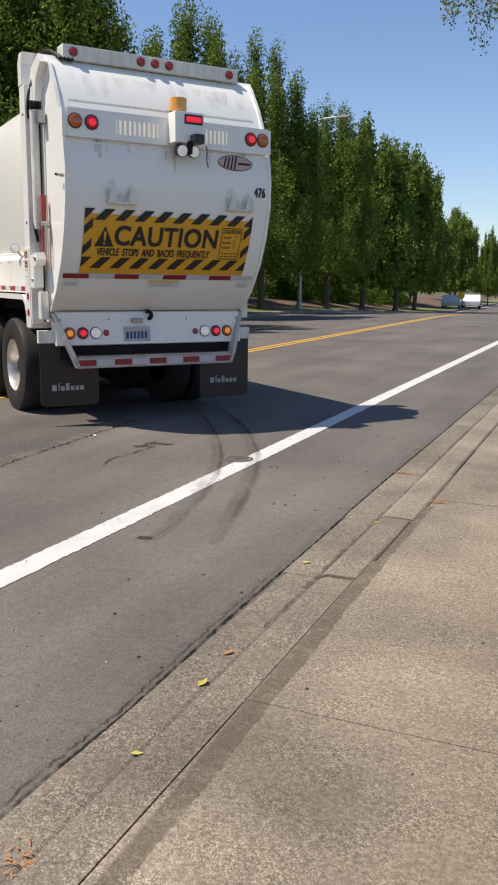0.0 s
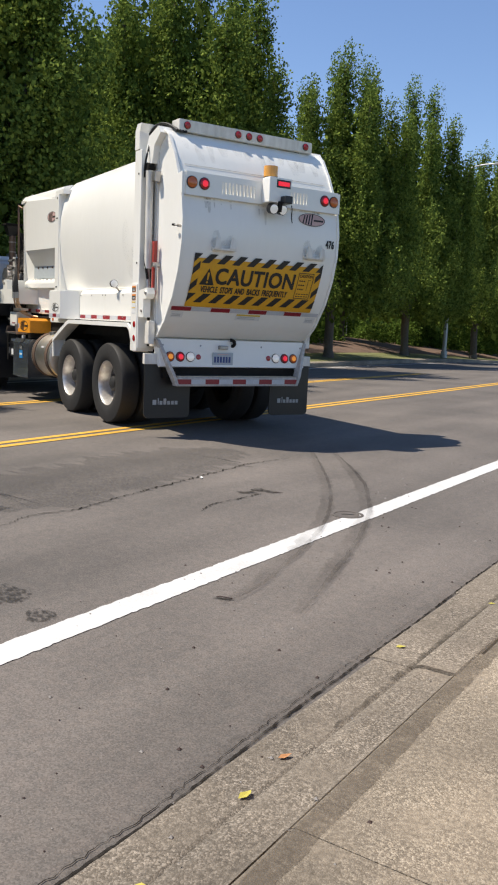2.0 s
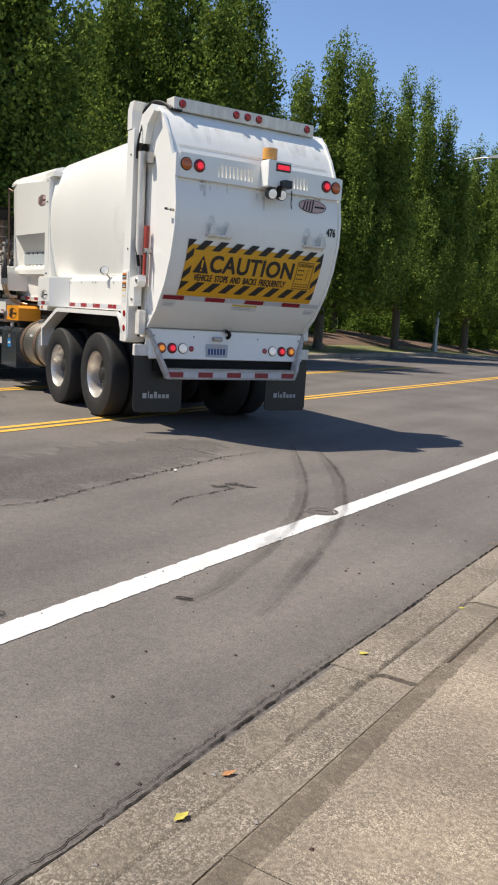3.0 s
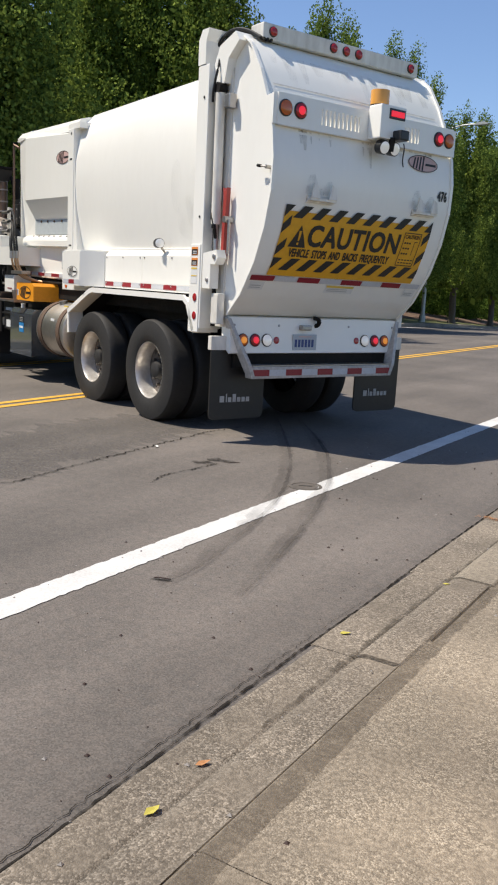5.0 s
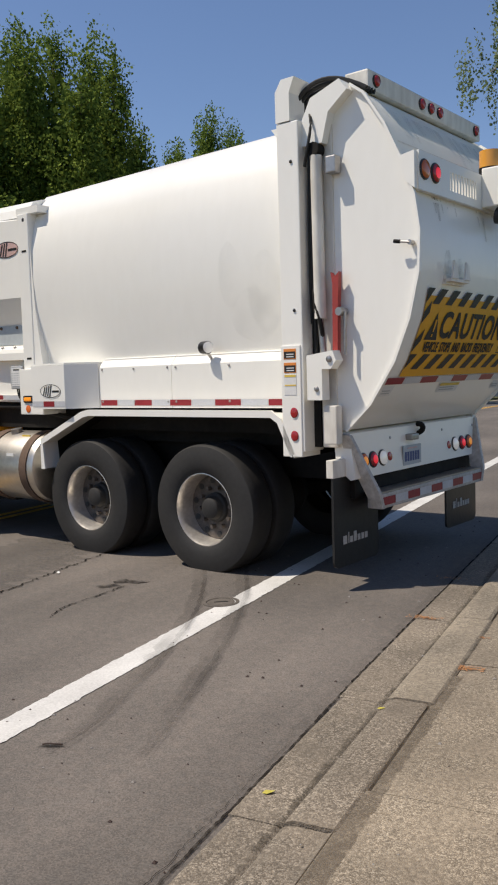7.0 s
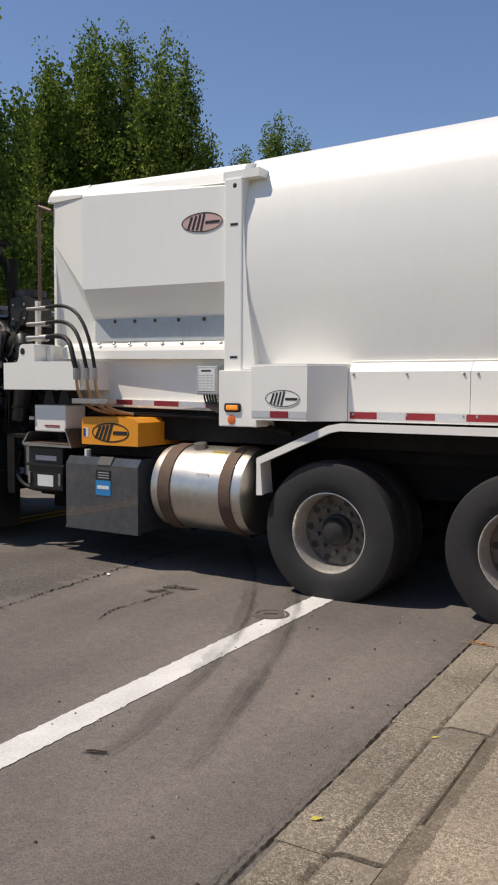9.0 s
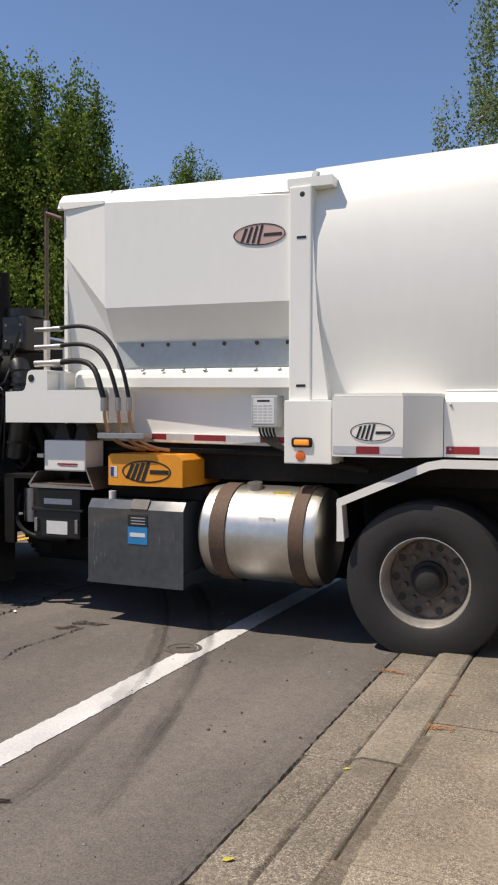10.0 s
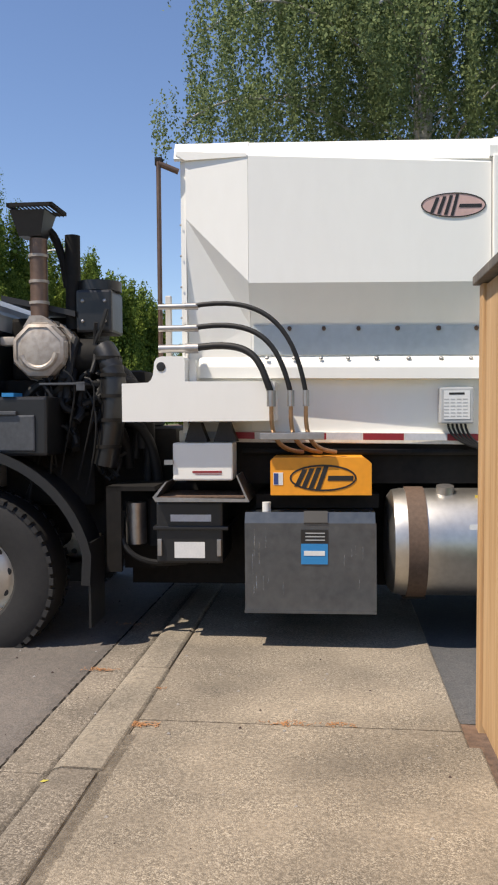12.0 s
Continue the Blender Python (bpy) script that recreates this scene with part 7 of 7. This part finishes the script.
# -- engine, exhaust and cab
def front_end():
    # wheel arch and flap
    for s in (-1, 1):
        pts = [(5.26, 0.50)] + [(6.12 - 0.89 * math.cos(a), 0.52 + 0.83 * math.sin(a)) for a in [radians(q) for q in range(12, 172, 6)]]
        bm = bmesh.new()
        strip(bm, pts, 0, *sorted((s * 0.85, s * 1.265)), 0.015)
        strip(bm, pts, 0, *sorted((s * 1.267, s * 1.29)), 0.06)
        ar = part("wheel_arch", bm, M_BLACK, truck, "glossy black plastic wheel arch", smooth=True)
        part("splash_flap", boxes((*sorted((s * 0.85, s * 1.20)), 5.22, 5.235, 0.20, 0.76)), M_BLACK, ar)
    eb = part("side_box", boxes((-1.20, -0.75, 5.50, 6.6, 1.33, 1.72), bevel=0.02), M_BLACK, truck, "black plastic box above the wheel arch")
    hatch = part("hatch", boxes((-1.215, -1.195, 5.58, 5.92, 1.36, 1.60), bevel=0.012), M_HATCH, eb, "worn dark grey hatch")
    part("handle", boxes((-1.23, -1.213, 5.70, 5.86, 1.60, 1.625), bevel=0.005), M_HATCH, hatch)
    part("strap", boxes((-1.21, -1.05, 5.72, 5.80, 1.72, 1.745)), M_BLUE, eb)
    # exhaust
    ex = part("exhaust_can", can_mesh(), M_EXH, truck, "dull steel exhaust can with a tall stack", smooth=True)
    part("tall_pipe", rods(((-0.93, 5.72, 2.24), (-0.93, 5.72, 2.93), 0.062)), M_EXH_BROWN, ex, "heat-browned stack pipe", smooth=True)
    for z in (2.38, 2.56, 2.78):
        part("clamp", rods(((-0.93, 5.72, z), (-0.93, 5.72, z + 0.025), 0.07)), M_EXH, ex, smooth=True)
    cap = bmesh.new()
    a = [cap.verts.new(p) for p in ((-1.02, 5.63, 2.94), (-0.84, 5.63, 2.94), (-0.84, 5.82, 2.94), (-1.02, 5.82, 2.94))]
    b = [cap.verts.new(p) for p in ((-1.08, 5.575, 3.13), (-0.78, 5.575, 3.13), (-0.78, 5.875, 3.13), (-1.08, 5.875, 3.13))]
    for i in range(4):
        cap.faces.new((a[i], a[(i + 1) % 4], b[(i + 1) % 4], b[i]))
    cap.faces.new(a[::-1])
    cp = part("stack_head", cap, M_INK, ex, "black flared mesh head")
    part("rim", boxes((-1.09, -0.77, 5.565, 5.585, 3.12, 3.145), (-1.09, -0.77, 5.865, 5.885, 3.12, 3.145), (-1.09, -1.07, 5.565, 5.885, 3.12, 3.145), (-0.79, -0.77, 5.565, 5.885, 3.12, 3.145)), M_CHASSIS, cp)
    part("mesh", boxes(*[(-1.09, -0.77, 5.585 + 0.028 * k, 5.59 + 0.028 * k, 3.115, 3.125) for k in range(11)]), M_CHASSIS, cp, kind="stuff")
    for q in [cp, *cp.children]:
        for v in q.data.vertices:
            v.co.x, v.co.y, v.co.z = -0.93 + 0.82 * (v.co.x + 0.93), 5.755 + 0.82 * (v.co.y - 5.725), 2.94 + 0.88 * (v.co.z - 2.94)
    for q in [ex, *ex.children_recursive]:
        for v in q.data.vertices:
            v.co.x += 0.10
            v.co.y -= 0.055
            v.co.z -= 0.115 * min(1.0, max(0.0, (v.co.z - 2.3) / 0.6))
    # engine block and clutter behind the cab
    en = part("engine", boxes((-0.70, 0.2, 5.32, 5.98, 0.95, 1.85), (-0.62, 0.1, 5.4, 5.95, 1.85, 2.3), bevel=0.03), M_CHASSIS, truck, "dark oily engine behind the cab")
    for q in range(34):
        rngq = random.Random(q)
        y0, z0 = 5.12 + rngq.uniform(0, 0.6), 1.05 + rngq.uniform(0, 0.9)
        p = [(-0.72 - rngq.uniform(0, 0.22), y0 + rngq.uniform(-0.12, 0.12), z0 + k * rngq.uniform(0.02, 0.16)) for k in range(4)]
        part("engine_hose", pipe(bmesh.new(), curve_pts(*p, 10), rngq.choice((0.015, 0.02, 0.03)), 8), M_HOSE, en, smooth=True)
    bm = bmesh.new()
    pts = curve_pts((-0.80, 5.22, 2.05), (-0.88, 5.08, 1.9), (-0.88, 5.12, 1.6), (-0.86, 5.2, 1.25), 16)
    pipe(bm, pts, 0.085, 14)
    part("air_hose", bm, M_BLACK, en, "ribbed black air hose", smooth=True)
    for k, p in enumerate(pts[2::3]):
        part("hose_ring", rods((p + Vector((0, 0, -0.012)), p + Vector((0, 0, 0.012)), 0.095)), M_CHASSIS, en, smooth=True)
    part("turbo", rods(((-0.72, 5.45, 2.0), (-0.72, 5.25, 2.0), 0.14), ((-0.72, 5.45, 2.0), (-0.72, 5.60, 2.05), 0.10)), M_CHASSIS, en, smooth=True)
    part("radiator_shelf", prism(bmesh.new(), [(5.42, 2.28), (5.5, 2.30), (5.95, 2.40), (5.95, 2.44), (5.5, 2.34), (5.42, 2.32)], 0, -0.80, 0.2), M_INK, truck, "sloping black engine cover")
    ac = part("air_cleaner", boxes((-0.78, -0.45, 5.16, 5.42, 2.17, 2.47), bevel=0.02), M_BLACK, truck, "black air cleaner box with bolted plate")
    part("lid", rods(((-0.62, 5.29, 2.47), (-0.62, 5.29, 2.54), 0.16), seg=24), M_BLACK, ac, smooth=True)
    for y in (5.21, 5.37):
        for z in (2.25, 2.39):
            part("bolt", disc(bmesh.new(), (-0.78, y, z), 0.013, 0.008, (-1, 0, 0), 8), M_STEEL, ac)
    # looms and brackets over the engine
    rl = random.Random(77)
    for k in range(7):
        y0, z0 = 5.2 + rl.uniform(0, 0.5), 1.75 + rl.uniform(0, 0.18)
        p = [(-0.95 + rl.uniform(-0.05, 0.05), y0, z0), (-1.0, y0 - 0.15, z0 - rl.uniform(0, 0.2)), (-0.95, y0 - 0.05, z0 - rl.uniform(0.2, 0.5)), (-0.9, y0 + rl.uniform(-0.1, 0.1), z0 - rl.uniform(0.5, 0.9))]
        part("cable", pipe(bmesh.new(), curve_pts(*p, 10), rl.choice((0.007, 0.01, 0.014)), 6), M_HOSE, en, smooth=True)
    part("bracket", boxes((-1.0, -0.8, 5.3, 5.62, 1.80, 1.815), (-1.0, -0.985, 5.3, 5.36, 1.76, 1.82), bevel=0.003), M_HATCH, en, "dull grey steel bracket")
    part("gearbox", boxes((-0.45, 0.45, 4.75, 5.4, 0.95, 1.5), (-0.5, 0.3, 4.98, 5.4, 1.5, 1.92), bevel=0.05), M_CHASSIS, en, "oily black gearbox between the frame rails", smooth=True)
    rg = random.Random(31)
    for k in range(9):
        y0, z0 = 4.88 + rg.uniform(0, 0.3), 1.55 + rg.uniform(0, 0.4)
        p = [(-0.62 - rg.uniform(0, 0.2), y0 + 0.35, z0 - 0.05), (-0.66, y0 + 0.1, z0 + 0.08), (-0.64, y0, z0 - 0.15), (-0.6, y0 + rg.uniform(-0.05, 0.15), z0 - rg.uniform(0.4, 0.7))]
        part("engine_hose", pipe(bmesh.new(), curve_pts(*p, 12), rg.choice((0.03, 0.04, 0.055)), 10), M_HOSE, en, smooth=True)
    part("intake_post", rods(((-0.7, 5.46, 2.2), (-0.7, 5.46, 2.86), 0.055)), M_CHASSIS, truck, "black upright intake pipe", smooth=True)
    part("elbow", pipe(bmesh.new(), curve_pts((-0.75, 5.66, 2.9), (-0.72, 5.60, 2.92), (-0.70, 5.54, 2.8), (-0.7, 5.5, 2.5), 8), 0.03, 8), M_CHASSIS, truck, smooth=True)
    # cab
    cab = part("cab", prism(bmesh.new(), [(6.0, 1.05), (6.0, 2.36), (6.08, 2.46), (7.5, 2.52), (7.75, 2.4), (7.98, 1.5), (8.0, 0.75), (6.75, 0.75), (6.7, 1.15), (6.55, 1.3), (6.2, 1.3)], 0, -1.17, 1.17), M_CAB, truck, "low pale cab with rounded dark windows")
    bev = bmesh.new()
    bev.from_mesh(cab.data)
    bmesh.ops.bevel(bev, geom=list(bev.edges), offset=0.04, segments=2, affect="EDGES")
    bev.to_mesh(cab.data)
    bev.free()
    for s in (-1, 1):
        dr = part("door", boxes((*sorted((s * 1.168, s * 1.185)), 6.75, 7.65, 0.85, 2.35), bevel=0.03), M_CAB, cab)
        part("window", boxes((*sorted((s * 1.184, s * 1.19)), 6.85, 7.55, 1.6, 2.25), bevel=0.05), M_WINDOW, dr)
        part("rear_side_window", boxes((*sorted((s * 1.168, s * 1.178)), 6.2, 6.6, 1.65, 2.2), bevel=0.05), M_WINDOW, cab)
    for x in (-0.8, 0.35):
        part("rear_window", boxes((x, x + 0.45, 5.99, 6.002, 1.7, 2.2)), M_WINDOW, cab)
    part("windscreen", prism(bmesh.new(), [(7.76, 2.38), (7.97, 1.6), (7.985, 1.6), (7.775, 2.39)], 0, -1.05, 1.05), M_WINDOW, cab)
    part("horn", boxes((-0.7, -0.55, 6.3, 6.5, 2.46, 2.54), bevel=0.01), M_STEEL, cab)
    part("front_bumper", boxes((-1.2, 1.2, 7.9, 8.12, 0.4, 0.78), bevel=0.03), M_CHASSIS, cab)


def can_mesh():
    """The silencer: an eight-sided rounded can lying across, with a pressed crescent on its end."""
    bm = bmesh.new()
    prof = [(0.001, -1.088), (0.165, -1.088), (0.19, -1.078), (0.205, -1.05), (0.208, -1.0), (0.20, -0.99), (0.205, -0.95), (0.205, -0.75), (0.19, -0.72), (0.001, -0.72)]
    lathe(bm, prof, 8)
    bmesh.ops.rotate(bm, verts=bm.verts, cent=(0, 0, 0), matrix=Matrix.Rotation(math.pi / 8, 3, "X"))
    bmesh.ops.bevel(bm, geom=[e for e in bm.edges if e.calc_length() > 0.03], offset=0.025, segments=3, affect="EDGES")
    pipe(bm, [(-1.082, 0.125 * math.cos(a), 0.125 * math.sin(a)) for a in [radians(q) for q in range(190, 352, 9)]], 0.02, 8)
    for k in range(4):
        rod(bm, (-0.93 + 0.05 * k, 0, 0), (-0.91 + 0.05 * k, 0, 0), 0.217, 24)
    bmesh.ops.translate(bm, verts=bm.verts, vec=(0, 5.68, 2.04))
    prism(bm, [(5.55, 2.2), (5.81, 2.2), (5.76, 2.28), (5.68, 2.28)], 0, -1.02, -0.84)
    box(bm, -1.0, -0.9, 5.88, 5.98, 2.08, 2.14, bevel=0.01)
    return bm


front_end()


# ---- motion: the truck pulls ahead, stops, then backs round over the pavement ----
TRUCK_ROWS = [
    (0, -2.786, 2.304, 0.046, 53.40, 0.05, 0.40),
    (0.5, -3.510, 2.932, 0.066, 59.25, -0.07, 0.38),
    (1, -4.134, 3.357, 0.088, 64.00, -0.18, 0.27),
    (1.5, -4.456, 3.560, 0.104, 66.05, -0.37, -0.03),
    (2, -4.423, 3.544, 0.090, 65.77, -0.18, 0.14),
    (2.5, -4.332, 3.513, 0.089, 65.30, -0.35, -0.09),
    (4.5, -2.791, 2.780, 0.057, 65.47, -0.06, 0.09),
    (5, -2.274, 2.553, 0.050, 67.55, 0.14, 0.10),
    (5.5, -1.805, 2.426, 0.030, 69.88, 0.25, -0.02),
    (6, -1.269, 2.274, 0.019, 72.81, 0.52, 0.13),
    (6.5, -0.789, 2.149, 0.011, 75.50, 0.73, -0.03),
    (8.5, 0.974, 1.820, -0.019, 85.50, 0.54, -0.17),
    (9, 1.585, 1.786, -0.016, 87.90, 0.15, -0.18),
    (9.5, 2.221, 1.763, -0.015, 89.54, 0.15, -0.08),
    (10, 2.908, 1.765, -0.025, 90.86, 0.13, -0.13),
    (10.5, 3.567, 1.779, 0.001, 91.71, -0.01, 0.02),
    (11, 4.365, 1.805, 0.006, 92.04, -0.31, -0.06),
    (11.5, 5.225, 1.854, 0.007, 91.73, -0.55, -0.15),
    (12, 6.205, 1.906, -0.032, 90.93, -0.48, -0.12),
]


def settle():
    """Bring every part of the truck but the wheels to its true station along the chassis."""
    old = [-3.02, -2.02, -1.75, -1.47, -1.03, -0.78, 0.0, 0.357, 1.42, 1.85, 2.45, 2.85, 3.3, 4.15, 4.72, 5.0, 5.68, 8.2]
    true = [-2.96, -1.96, -1.69, -1.385, -0.98, -0.78, 0.06, 0.41, 1.325, 1.715, 2.30, 2.695, 3.19, 3.99, 4.535, 4.80, 5.47, 8.0]
    wheels = set(WHEELS)
    for q in truck.children_recursive:
        if q.type == "MESH" and q.parent not in wheels and q.parent.parent not in wheels:
            for v in q.data.vertices:
                v.co.y = float(np.interp(v.co.y, old, true))


settle()


def truck_pose(t):
    ts = [r[0] for r in TRUCK_ROWS]
    return [float(np.interp(t, ts, [r[k] for r in TRUCK_ROWS])) for k in (1, 2, 4)]


def motions():
    walk(truck, [(t, pose(x, y, z, p, r, yaw)) for t, x, y, z, yaw, p, r in TRUCK_ROWS])
    # the wheels roll with the way gone along the heading
    steps, gone = [(0.0, 0.0)], 0.0
    for k in range(1, 61):
        a, b = truck_pose((k - 1) * 0.2), truck_pose(k * 0.2)
        h = radians((a[2] + b[2]) / 2)
        gone += -(b[0] - a[0]) * math.sin(h) + (b[1] - a[1]) * math.cos(h)
        steps.append((k * 0.2, gone))
    for w in WHEELS:
        at = w.matrix_basis.translation.copy()
        walk(w, [(t, Matrix.Translation(at) @ Matrix.Rotation(-g / TYRE_R, 4, "X")) for t, g in steps])


motions()
